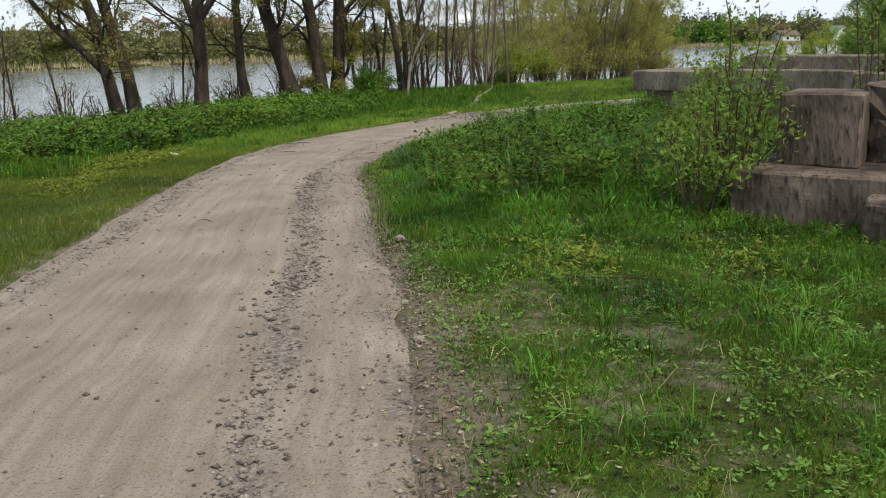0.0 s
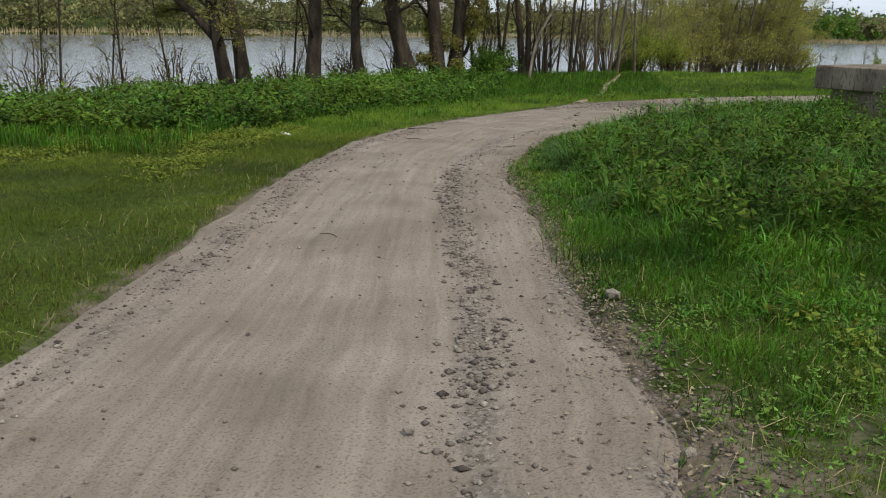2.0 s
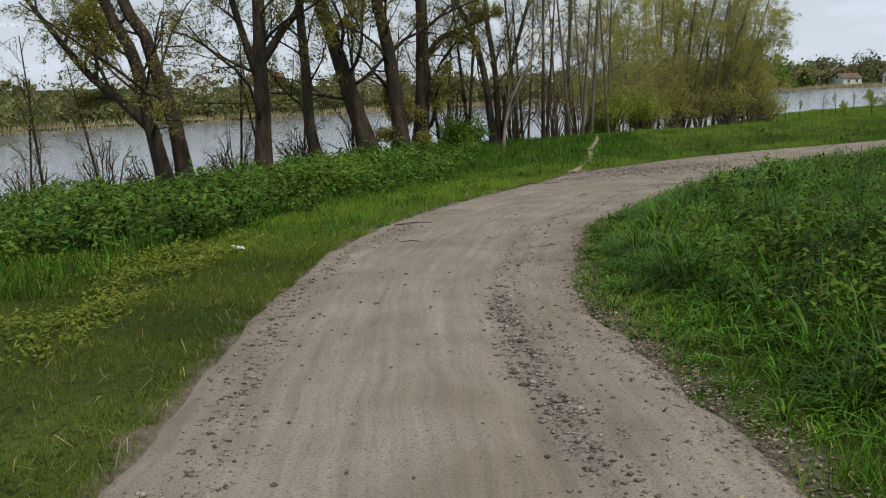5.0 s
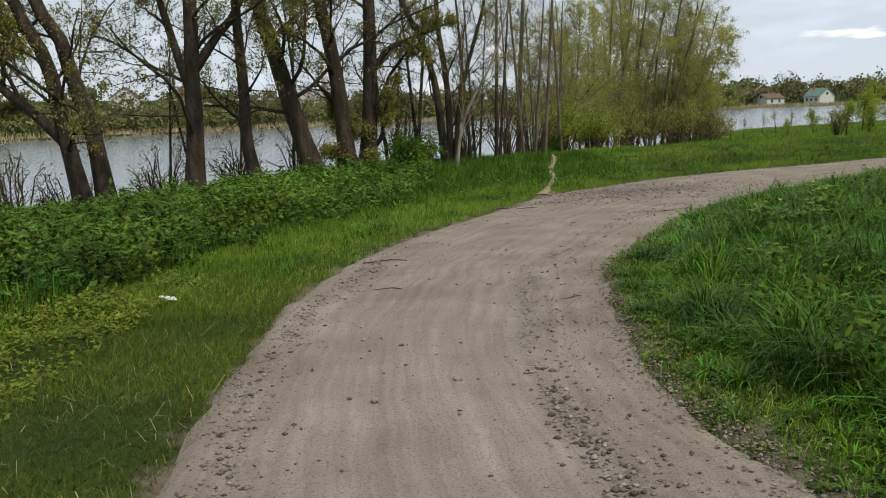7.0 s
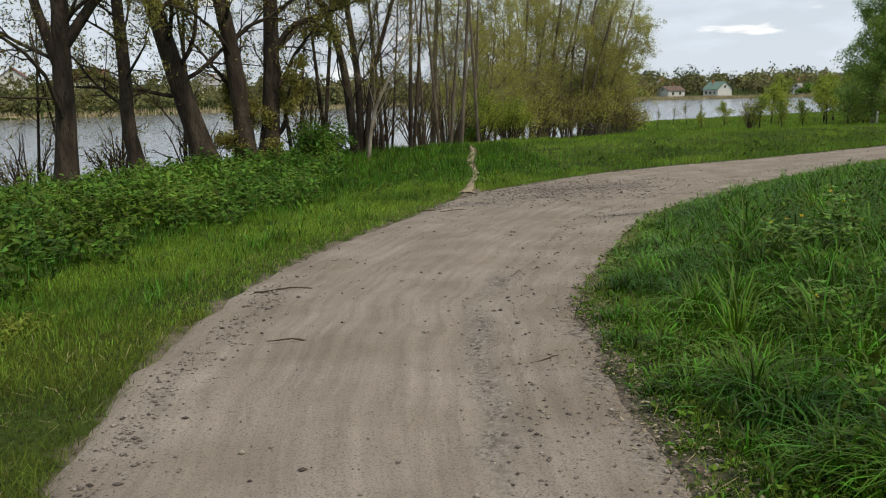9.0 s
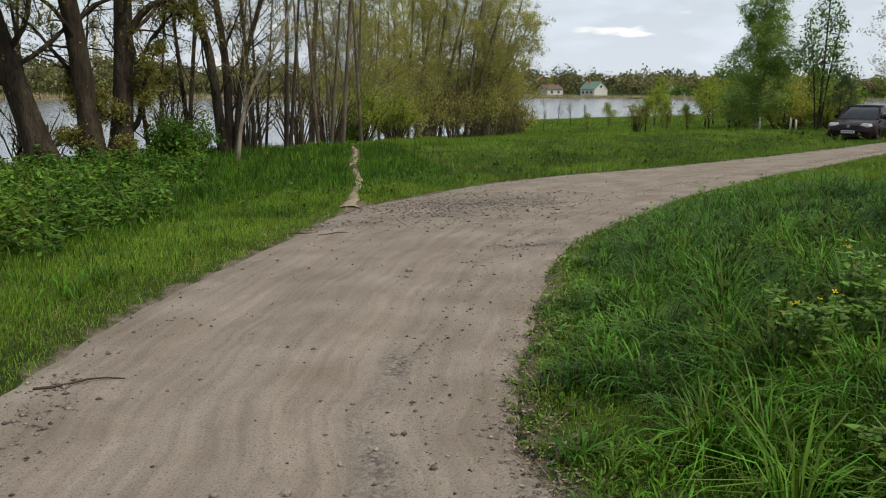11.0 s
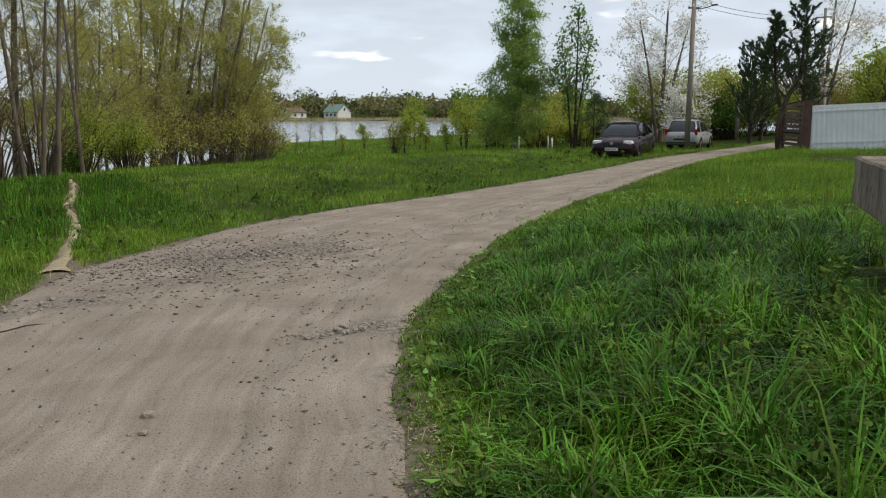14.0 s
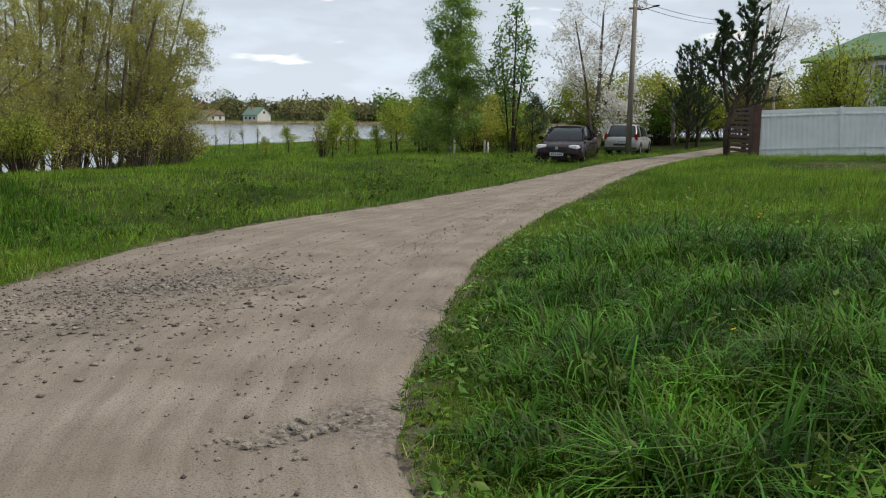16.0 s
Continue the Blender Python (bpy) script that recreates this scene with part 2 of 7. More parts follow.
def spline(points, n):
    """n even points along a smooth line through the points given."""
    p = np.array(points, dtype=float)
    p = np.vstack([2 * p[0] - p[1], p, 2 * p[-1] - p[-2]])
    out = []
    for i in range(1, len(p) - 2):
        t = np.linspace(0, 1, 24, endpoint=False)[:, None]
        a, b, c, d = p[i - 1], p[i], p[i + 1], p[i + 2]
        out.append(0.5 * (2 * b + (c - a) * t + (2 * a - 5 * b + 4 * c - d) * t ** 2 + (3 * b - a - 3 * c + d) * t ** 3))
    q = np.vstack(out + [p[-2:-1]])
    s = np.concatenate([[0], np.cumsum(np.linalg.norm(np.diff(q, axis=0), axis=1))])
    g = np.linspace(0, s[-1], n)
    return np.stack([np.interp(g, s, q[:, k]) for k in range(q.shape[1])], axis=1)


RNG = np.random.default_rng(7)
N_ROAD = 700
EDGE_L, EDGE_R = spline(LEFT_EDGE, N_ROAD), spline(RIGHT_EDGE, N_ROAD)
MIDDLE = spline((spline(LEFT_EDGE, 60) + spline(RIGHT_EDGE, 60)) / 2, 700)


def waves(x, y, seed, size, octaves=3):
    """Smooth random relief of about +-1 with features of the given size."""
    r = np.random.default_rng(seed)
    z = np.zeros_like(np.asarray(x, dtype=float))
    for o in range(octaves):
        for _ in range(5):
            a, ph = r.uniform(0, 2 * np.pi, 2)
            k = 2 * np.pi / size * 2 ** o * r.uniform(0.7, 1.4)
            z = z + np.sin(k * (np.cos(a) * x + np.sin(a) * y) + ph) / 2 ** o / 3.5
    return z


def smooth(a, lo, hi):
    t = np.clip((a - lo) / (hi - lo), 0, 1)
    return t * t * (3 - 2 * t)


def road_side(x, y):
    """Distance from the track's nearest edge (above 0: off the track) and the side: -1 towards the lake, 1 away from it."""
    x, y = np.ravel(np.asarray(x, float)), np.ravel(np.asarray(y, float))
    d_out, side = np.empty_like(x), np.empty_like(x)
    for k in range(0, len(x), 20000):
        px, py = x[k:k + 20000], y[k:k + 20000]
        res = []
        for e in (EDGE_L[::3], EDGE_R[::3]):
            q = (px[:, None] - e[None, :, 0]) ** 2 + (py[:, None] - e[None, :, 1]) ** 2
            i = np.argmin(q, axis=1)
            tang = e[np.minimum(i + 1, len(e) - 1)] - e[np.maximum(i - 1, 0)]
            cross = tang[:, 0] * (py - e[i, 1]) - tang[:, 1] * (px - e[i, 0])
            res.append((np.sqrt(q[np.arange(len(px)), i]), np.abs(cross) / (np.linalg.norm(tang, axis=1) + 1e-9), cross > 0))
        (dl, cl, left_of_l), (dr, cr, left_of_r) = res
        inside = ~left_of_l & left_of_r
        dist = np.minimum(np.where(dl < 0.4, cl, dl), np.where(dr < 0.4, cr, dr))
        d_out[k:k + 20000] = np.where(inside, -dist, dist)
        side[k:k + 20000] = np.where(inside, np.where(dl < dr, -1, 1), np.where(left_of_l, -1, 1))
    return d_out, side


def plane(x, y):
    return -0.029 * np.clip(y, -60, 120) + 0.024 * np.clip(x, -60, 60)


def land(x, y, off=None):
    """Height of the ground."""
    shape = np.shape(x)
    x, y = np.ravel(np.asarray(x, float)), np.ravel(np.asarray(y, float))
    d, side = road_side(x, y) if off is None else off
    z = plane(x, y)
    near = np.exp(-(np.maximum(0, np.hypot(x, y - 20) - 40) / 60) ** 2)
    z = z + near * smooth(d, 0.3, 3) * (0.05 * waves(x, y, 3, 5) + 0.02 * waves(x, y, 4, 1.2))
    z = z + np.where(side < 0, 0.45, 0) * smooth(x, -10.5, -5.5) * smooth(d, 1.5, 9) * smooth(y, 14, 30) * (1 - smooth(y, 44, 60))
    z = z + np.where(side > 0, 0.14, 0) * smooth(d, 0.5, 2.5) * smooth(y, 6, 10) * (1 - smooth(y, 26, 34))
    z = z - np.where(side < 0, 0.3, 0) * smooth(d, 0.2, 2.2) * np.exp(-((x - 36) / 9) ** 2 - ((y - 52) / 6) ** 2)
    z = z + np.where(d < 0, -0.09 * smooth(-d, -0.05, 0.2), 0.0)
    ns, fs = np.interp(x, NEAR_SHORE[:, 0], NEAR_SHORE[:, 1]), np.interp(x, FAR_SHORE[:, 0], FAR_SHORE[:, 1])
    wob = 1.5 * waves(x, y, 9, 14)
    into = (y - ns) * 0.75 + wob * 0.5
    bed = WATER - 1.5
    z = z * (1 - smooth(into, -3.2, 2.2)) + bed * smooth(into, -3.2, 2.2)
    out = y - fs + 3 * wob
    hill = WATER + 0.5 + smooth(out, 5, 240) * np.interp(x, [-200, -40, 60, 150, 300], [11, 9, 7, 4.5, 4.5]) + smooth(out, 150, 900) * 3
    z = np.where(out > -8, bed * (1 - smooth(out, -8, 3)) + hill * smooth(out, -8, 3), z)
    return z.reshape(shape)


def grid_lines(lo, a, b, hi, step, grow):
    core = list(np.arange(a, b, step))
    s, v, right = step, b, []
    while v < hi:
        right.append(v)
        s *= grow
        v += s
    s, v, left = step, a - step, []
    while v > lo:
        left.append(v)
        s *= grow
        v -= s
    return np.array(left[::-1] + core + right + [hi])


def sheet(xs, ys, zf):
    X, Y = np.meshgrid(xs, ys)
    Z = zf(X, Y)
    n, m = X.shape
    idx = np.arange(n * m).reshape(n, m)
    f = np.stack([idx[:-1, :-1], idx[:-1, 1:], idx[1:, 1:], idx[1:, :-1]], -1).reshape(-1, 4)
    return np.stack([X, Y, Z], -1).reshape(-1, 3), f


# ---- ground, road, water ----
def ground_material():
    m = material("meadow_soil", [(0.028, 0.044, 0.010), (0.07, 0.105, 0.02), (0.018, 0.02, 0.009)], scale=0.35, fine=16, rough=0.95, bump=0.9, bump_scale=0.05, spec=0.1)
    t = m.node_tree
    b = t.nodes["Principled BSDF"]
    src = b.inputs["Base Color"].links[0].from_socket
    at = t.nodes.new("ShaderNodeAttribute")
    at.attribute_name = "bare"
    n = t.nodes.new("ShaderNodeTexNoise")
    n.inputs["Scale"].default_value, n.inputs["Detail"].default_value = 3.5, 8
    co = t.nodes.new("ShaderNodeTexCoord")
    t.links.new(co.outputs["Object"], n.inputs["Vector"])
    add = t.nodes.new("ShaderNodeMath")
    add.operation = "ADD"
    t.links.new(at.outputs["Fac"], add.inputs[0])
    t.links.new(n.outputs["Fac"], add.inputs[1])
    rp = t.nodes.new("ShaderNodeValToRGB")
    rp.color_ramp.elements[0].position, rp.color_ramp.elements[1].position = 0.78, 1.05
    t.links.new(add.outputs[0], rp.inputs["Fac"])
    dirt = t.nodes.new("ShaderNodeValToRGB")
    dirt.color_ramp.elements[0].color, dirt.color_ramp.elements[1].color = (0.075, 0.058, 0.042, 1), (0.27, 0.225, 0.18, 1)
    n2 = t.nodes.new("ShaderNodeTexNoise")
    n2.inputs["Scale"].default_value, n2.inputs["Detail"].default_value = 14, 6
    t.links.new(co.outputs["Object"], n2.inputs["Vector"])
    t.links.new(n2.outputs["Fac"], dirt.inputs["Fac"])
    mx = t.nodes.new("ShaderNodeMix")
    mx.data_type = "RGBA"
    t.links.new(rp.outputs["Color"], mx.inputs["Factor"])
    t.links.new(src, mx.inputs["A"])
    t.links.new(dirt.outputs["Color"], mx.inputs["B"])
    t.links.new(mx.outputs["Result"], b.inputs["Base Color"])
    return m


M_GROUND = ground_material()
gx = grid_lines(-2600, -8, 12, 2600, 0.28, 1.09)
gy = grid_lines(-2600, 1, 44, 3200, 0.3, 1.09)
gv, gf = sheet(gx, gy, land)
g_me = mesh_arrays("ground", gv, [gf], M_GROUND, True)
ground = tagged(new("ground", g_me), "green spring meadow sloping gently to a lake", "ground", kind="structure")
gd, gs = road_side(gv[:, 0], gv[:, 1])
bare = np.where(gd < 0, 1.0, np.exp(-gd / np.where(gs > 0, 0.22, 0.12))) * 0.55
bare += 0.34 * np.exp(-((gv[:, 0] - 0.9) / 1.6) ** 2 - ((gv[:, 1] - 4.8) / 2.6) ** 2)          # worn ground beside the bend
bare += 0.6 * np.exp(-((gv[:, 0] - 3.2) / 1.2) ** 2 - ((gv[:, 1] - 8.0) / 0.5) ** 2)            # soil under the blocks
bare += 0.3 * smooth(-np.hypot((gv[:, 0] - 26.5) / 3.2, (gv[:, 1] - 33) / 4.0), -1.2, -0.8)     # dug soil by the fence
bare += 0.8 * smooth(-np.abs(gv[:, 0] - np.interp(gv[:, 1], [29, 31, 34, 37, 40, 44], [0.4, 0.75, 1.45, 1.8, 2.45, 3.0])), -0.34, -0.1) * smooth(gv[:, 1], 28, 29) * (1 - smooth(gv[:, 1], 40, 44))
att = g_me.attributes.new("bare", "FLOAT", "POINT")
att.data.foreach_set("value", np.clip(bare, 0, 1).astype(np.float32))


def road_height(x, y, across):
    z = plane(x, y) + 0.018 * (1 - (2 * across - 1) ** 2) - 0.035 * smooth(np.abs(2 * across - 1), 0.94, 1.0)
    z = z - 0.022 * np.exp(-((across - 0.30) / 0.1) ** 2) - 0.026 * np.exp(-((across - 0.72) / 0.1) ** 2)
    z = z + 0.006 * waves(x, y, 21, 0.9) + 0.004 * waves(x, y, 22, 0.3)
    for hx, hy, rx, ry, dep in ((3.48, 28.4, 0.42, 0.24, 0.2), (2.7, 29.2, 0.9, 0.5, 0.03), (-0.6, 26.8, 0.8, 0.5, 0.03), (1.7, 24.0, 0.35, 0.2, 0.03), (4.6, 28.6, 0.6, 0.25, 0.035), (8.3, 32.6, 0.3, 0.25, 0.05)):
        z = z - dep * np.exp(-((x - hx) / rx) ** 2 - ((y - hy) / ry) ** 2)
    return z


def road_material():
    m = material("packed_gravel", [(0.275, 0.235, 0.193), (0.37, 0.322, 0.278), (0.19, 0.16, 0.134)], scale=1.3, detail=12, fine=75, rough=0.95, bump=0.9, bump_scale=0.015, spec=0.15)
    t = m.node_tree
    b = t.nodes["Principled BSDF"]
    src = b.inputs["Base Color"].links[0].from_socket
    N, L = t.nodes.new, t.links.new
    co = N("ShaderNodeTexCoord")
    at = N("ShaderNodeAttribute")
    at.attribute_name = "loose"
    n = N("ShaderNodeTexNoise")
    n.inputs["Scale"].default_value, n.inputs["Detail"].default_value = 1.6, 9
    L(co.outputs["Object"], n.inputs["Vector"])
    add = N("ShaderNodeMath")
    add.operation = "ADD"
    L(at.outputs["Fac"], add.inputs[0])
    L(n.outputs["Fac"], add.inputs[1])
    st = N("ShaderNodeAttribute")
    st.attribute_name = "lane"
    sn = N("ShaderNodeTexNoise")
    sn.inputs["Scale"].default_value, sn.inputs["Detail"].default_value, sn.inputs["Roughness"].default_value = 1.0, 7, 0.65
    L(st.outputs["Vector"], sn.inputs["Vector"])
    sr = N("ShaderNodeValToRGB")
    sr.color_ramp.elements[0].position, sr.color_ramp.elements[1].position = 0.36, 0.66
    sr.color_ramp.elements[0].color, sr.color_ramp.elements[1].color = (0.82, 0.80, 0.78, 1), (1.1, 1.09, 1.07, 1)
    L(sn.outputs["Fac"], sr.inputs["Fac"])
    sm = N("ShaderNodeMix")
    sm.data_type, sm.blend_type = "RGBA", "MULTIPLY"
    sm.inputs["Factor"].default_value = 1.0
    L(src, sm.inputs["A"])
    L(sr.outputs["Color"], sm.inputs["B"])
    src = sm.outputs["Result"]
    rp = N("ShaderNodeValToRGB")
    rp.color_ramp.elements[0].position, rp.color_ramp.elements[1].position = 0.72, 1.2
    L(add.outputs[0], rp.inputs["Fac"])
    v = N("ShaderNodeTexVoronoi")
    v.inputs["Scale"].default_value = 42
    L(co.outputs["Object"], v.inputs["Vector"])
    gr = N("ShaderNodeValToRGB")
    gr.color_ramp.elements[0].color, gr.color_ramp.elements[1].color = (0.08, 0.066, 0.056, 1), (0.36, 0.32, 0.28, 1)
    L(v.outputs["Color"], gr.inputs["Fac"])
    mx = N("ShaderNodeMix")
    mx.data_type = "RGBA"
    L(rp.outputs["Color"], mx.inputs["Factor"])
    L(src, mx.inputs["A"])
    L(gr.outputs["Color"], mx.inputs["B"])
    L(mx.outputs["Result"], b.inputs["Base Color"])
    return m


NA = 40
acr = np.linspace(0, 1, NA)
wl = EDGE_L + (0.045 * waves(EDGE_L[:, 0], EDGE_L[:, 1], 31, 1.6, 4))[:, None] * np.array([1.0, -0.4])
wr = EDGE_R + (0.06 * waves(EDGE_R[:, 0], EDGE_R[:, 1], 32, 1.4, 4))[:, None] * np.array([1.0, -0.5])
RX = wl[:, None, 0] * (1 - acr) + wr[:, None, 0] * acr
RY = wl[:, None, 1] * (1 - acr) + wr[:, None, 1] * acr
RA = np.broadcast_to(acr, RX.shape)
RZ = road_height(RX, RY, RA)
ri = np.arange(RX.size).reshape(RX.shape)
r_me = mesh_arrays("road", np.stack([RX, RY, RZ], -1).reshape(-1, 3),
                   [np.stack([ri[:-1, :-1], ri[:-1, 1:], ri[1:, 1:], ri[1:, :-1]], -1).reshape(-1, 4)], road_material(), True)
loose = 0.38 * np.exp(-((RA - 0.785 + 0.04 * smooth(RY, 4, 7)) / 0.05) ** 2) * (RY < 20) + 0.28 * np.exp(-((RA - 0.13) / 0.07) ** 2) * (RY < 18) + 0.3 * np.exp(-((RA - 0.97) / 0.05) ** 2)
for hx, hy, rx, ry, k in ((3.4, 28.5, 0.8, 0.5, 0.6), (2.6, 29.2, 1.4, 0.9, 0.55), (-0.5, 26.9, 1.0, 0.7, 0.45), (1.7, 24.0, 0.5, 0.3, 0.5), (1.5, 27.5, 1.6, 1.0, 0.3)):
    loose = loose + k * np.exp(-((RX - hx) / rx) ** 2 - ((RY - hy) / ry) ** 2)
ra = r_me.attributes.new("loose", "FLOAT", "POINT")
ra.data.foreach_set("value", loose.ravel().astype(np.float32))
lane = r_me.attributes.new("lane", "FLOAT_VECTOR", "POINT")
run = np.concatenate([[0], np.cumsum(np.linalg.norm(np.diff((wl + wr) / 2, axis=0), axis=1))])
lane.data.foreach_set("vector", np.stack([RA * 34, np.broadcast_to(run[:, None] * 0.4, RA.shape), 0 * RA], -1).reshape(-1).astype(np.float32))
road = tagged(new("road", r_me), "beige packed gravel track with ruts and potholes", "road", kind="structure")

M_PATH = material("dry_trodden_soil", [(0.3, 0.25, 0.165), (0.46, 0.39, 0.27), (0.2, 0.165, 0.11)], scale=4, fine=45, rough=0.95, bump=0.6, bump_scale=0.02, spec=0.1)
ty = np.linspace(29.1, 43, 90)
tx = np.interp(ty, [28.6, 31, 34, 37, 40, 44], [0.25, 0.75, 1.45, 1.8, 2.45, 3.0]) + 0.05 * waves(ty, 0 * ty, 41, 2.5)
tw = np.interp(ty, [28.6, 29.6, 33, 43], [0.2, 0.12, 0.08, 0.05]) * (1 + 0.3 * waves(ty, 0 * ty, 42, 1.1))
tu = np.linspace(-1, 1, 5)
TX, TY = tx[:, None] + tw[:, None] * tu, np.repeat(ty[:, None], 5, 1)
TZ = land(TX, TY) + 0.035 - 0.03 * tu ** 2
ti = np.arange(TX.size).reshape(TX.shape)
tagged(new("footpath", mesh_arrays("footpath", np.stack([TX, TY, TZ], -1).reshape(-1, 3), [np.stack([ti[:-1, :-1], ti[:-1, 1:], ti[1:, 1:], ti[1:, :-1]], -1).reshape(-1, 4)], M_PATH, True)), "narrow trodden footpath of pale dry soil", "path", kind="structure")

M_WATER = material("lake_water", [(0.15, 0.17, 0.18), (0.19, 0.21, 0.22)], scale=0.05, rough=0.14, bump=0.3, bump_scale=0.06, fine=1.6, spec=0.6, stretch=(0.6, 1.4, 1))
wv, wf = sheet(np.linspace(-1200, 1200, 25), np.linspace(-400, 700, 14), lambda x, y: np.full_like(x, WATER))
water = tagged(new("water", mesh_arrays("water", wv, [wf], M_WATER)), "calm grey lake water reflecting the sky", "water", kind="structure")


# ---- builders for plants ----
def tube_mesh(name, groups, mat, base=(0, 0, 0), sides=(8, 5, 4, 3)):
    """One mesh of tapered tubes. groups: (points (n, k, 3), radii (n, k), sides)."""
    V, F, at = [], [], 0
    for pts, rad, sd in groups:
        n, k, _ = pts.shape
        if n == 0:
            continue
        tan = np.gradient(pts, axis=1)
        tan /= np.linalg.norm(tan, axis=2, keepdims=True) + 1e-9
        ref = np.where(np.abs(tan[..., 2:3]) > 0.9, np.array([1.0, 0, 0]), np.array([0, 0, 1.0]))
        u = np.cross(tan, ref[:, :1].repeat(k, 1))
        u /= np.linalg.norm(u, axis=2, keepdims=True) + 1e-9
        w = np.cross(tan, u)
        a = np.linspace(0, 2 * np.pi, sd, endpoint=False)
        ring = pts[:, :, None] + rad[:, :, None, None] * (np.cos(a)[:, None] * u[:, :, None] + np.sin(a)[:, None] * w[:, :, None])
        V.append(ring.reshape(-1, 3))
        i = at + np.arange(n * k * sd).reshape(n, k, sd)
        j = np.roll(i, -1, axis=2)
        F.append(np.stack([i[:, :-1], j[:, :-1], j[:, 1:], i[:, 1:]], -1).reshape(-1, 4))
        at += n * k * sd
    return mesh_arrays(name, np.vstack(V) - np.array(base), [np.vstack(F)], mat, True)


def branches(r, pts, rad, m, lo, hi, angle, length, k=4, up=0.2, wiggle=0.12, rfac=0.5, sag=0.0, rmin=0.004, taper=0.6):
    """m children on each parent line: places between lo and hi, at an angle, length as a share of the parent's."""
    n, kp, _ = pts.shape
    if n * m == 0:
        return np.zeros((0, k, 3)), np.zeros((0, k))
    par = np.repeat(np.arange(n), m)
    t = (np.tile((np.arange(m) + 0.5) / m, n) + r.uniform(-0.5, 0.5, n * m) / m) * (hi - lo) + lo
    f = np.clip(t, 0, 0.999) * (kp - 1)
    i = f.astype(int)
    w = (f - i)[:, None]
    p0 = pts[par, i] * (1 - w) + pts[par, i + 1] * w
    tan = pts[par, i + 1] - pts[par, i]
    tan /= np.linalg.norm(tan, axis=1, keepdims=True) + 1e-9
    plen = np.linalg.norm(np.diff(pts, axis=1), axis=2).sum(1)[par]
    az = np.cross(tan, r.normal(size=(n * m, 3)))
    az /= np.linalg.norm(az, axis=1, keepdims=True) + 1e-9
    ang = np.radians(angle * r.uniform(0.7, 1.3, n * m))[:, None]
    d = np.cos(ang) * tan + np.sin(ang) * az + np.array([0, 0, up])
    d /= np.linalg.norm(d, axis=1, keepdims=True)
    ln = plen * length * r.uniform(0.6, 1.25, n * m) * (1 - taper * (t - lo) / (hi - lo + 1e-6))
    out = [p0]
    for _ in range(k - 1):
        d = d + r.normal(scale=wiggle, size=d.shape) + np.array([0, 0, -sag])
        d /= np.linalg.norm(d, axis=1, keepdims=True)
        out.append(out[-1] + d * (ln / (k - 1))[:, None])
    r0 = np.maximum((rad[par, i] * (1 - w[:, 0]) + rad[par, i + 1] * w[:, 0]) * rfac, rmin)
    return np.stack(out, 1), r0[:, None] * np.linspace(1, 0.35, k)[None]


def leaf_mesh(name, r, pos, size, mat, base=(0, 0, 0), shape=0.45, droop=0.3, flat=0.0, narrow=False):
    """Many small pointed leaves, each a folded pair of triangles, as one mesh."""
    n = len(pos)
    s = size * r.uniform(0.6, 1.3, n)[:, None]
    d = r.normal(size=(n, 3)) * np.array([1, 1, 1 - flat]) + np.array([0, 0, -droop])
    d /= np.linalg.norm(d, axis=1, keepdims=True) + 1e-9
    q = np.cross(d, r.normal(size=(n, 3)) * (1 - flat) + np.array([0, 0, flat * 3]))
    q /= np.linalg.norm(q, axis=1, keepdims=True) + 1e-9
    nn = np.cross(d, q)
    p = pos - np.array(base)
    tip, mid = p + d * s, p + d * s * 0.45
    v = np.stack([p, mid + q * s * shape * 0.5 + nn * s * 0.12, tip, mid - q * s * shape * 0.5 + nn * s * 0.12], 1).reshape(-1, 3)
    if narrow:
        v = np.stack([p - q * s * shape * 0.5, p + q * s * shape * 0.5, tip], 1).reshape(-1, 3)
        return mesh_arrays(name, v, [np.arange(3 * n).reshape(n, 3)], mat)
    i = np.arange(n)[:, None] * 4
    return mesh_arrays(name, v, [np.vstack([i + np.array([0, 1, 2]), i + np.array([0, 2, 3])])], mat)


def along(r, pts, m, lo=0.2, spread=0.05):
    """m places along each line."""
    n, k, _ = pts.shape
    par = np.repeat(np.arange(n), m)
    f = r.uniform(lo, 0.999, n * m) * (k - 1)
    i = f.astype(int)
    w = (f - i)[:, None]
    return pts[par, i] * (1 - w) + pts[par, i + 1] * w + r.normal(scale=spread, size=(n * m, 3))


def stem_line(points, k=12):
    return spline(points, k)[None]


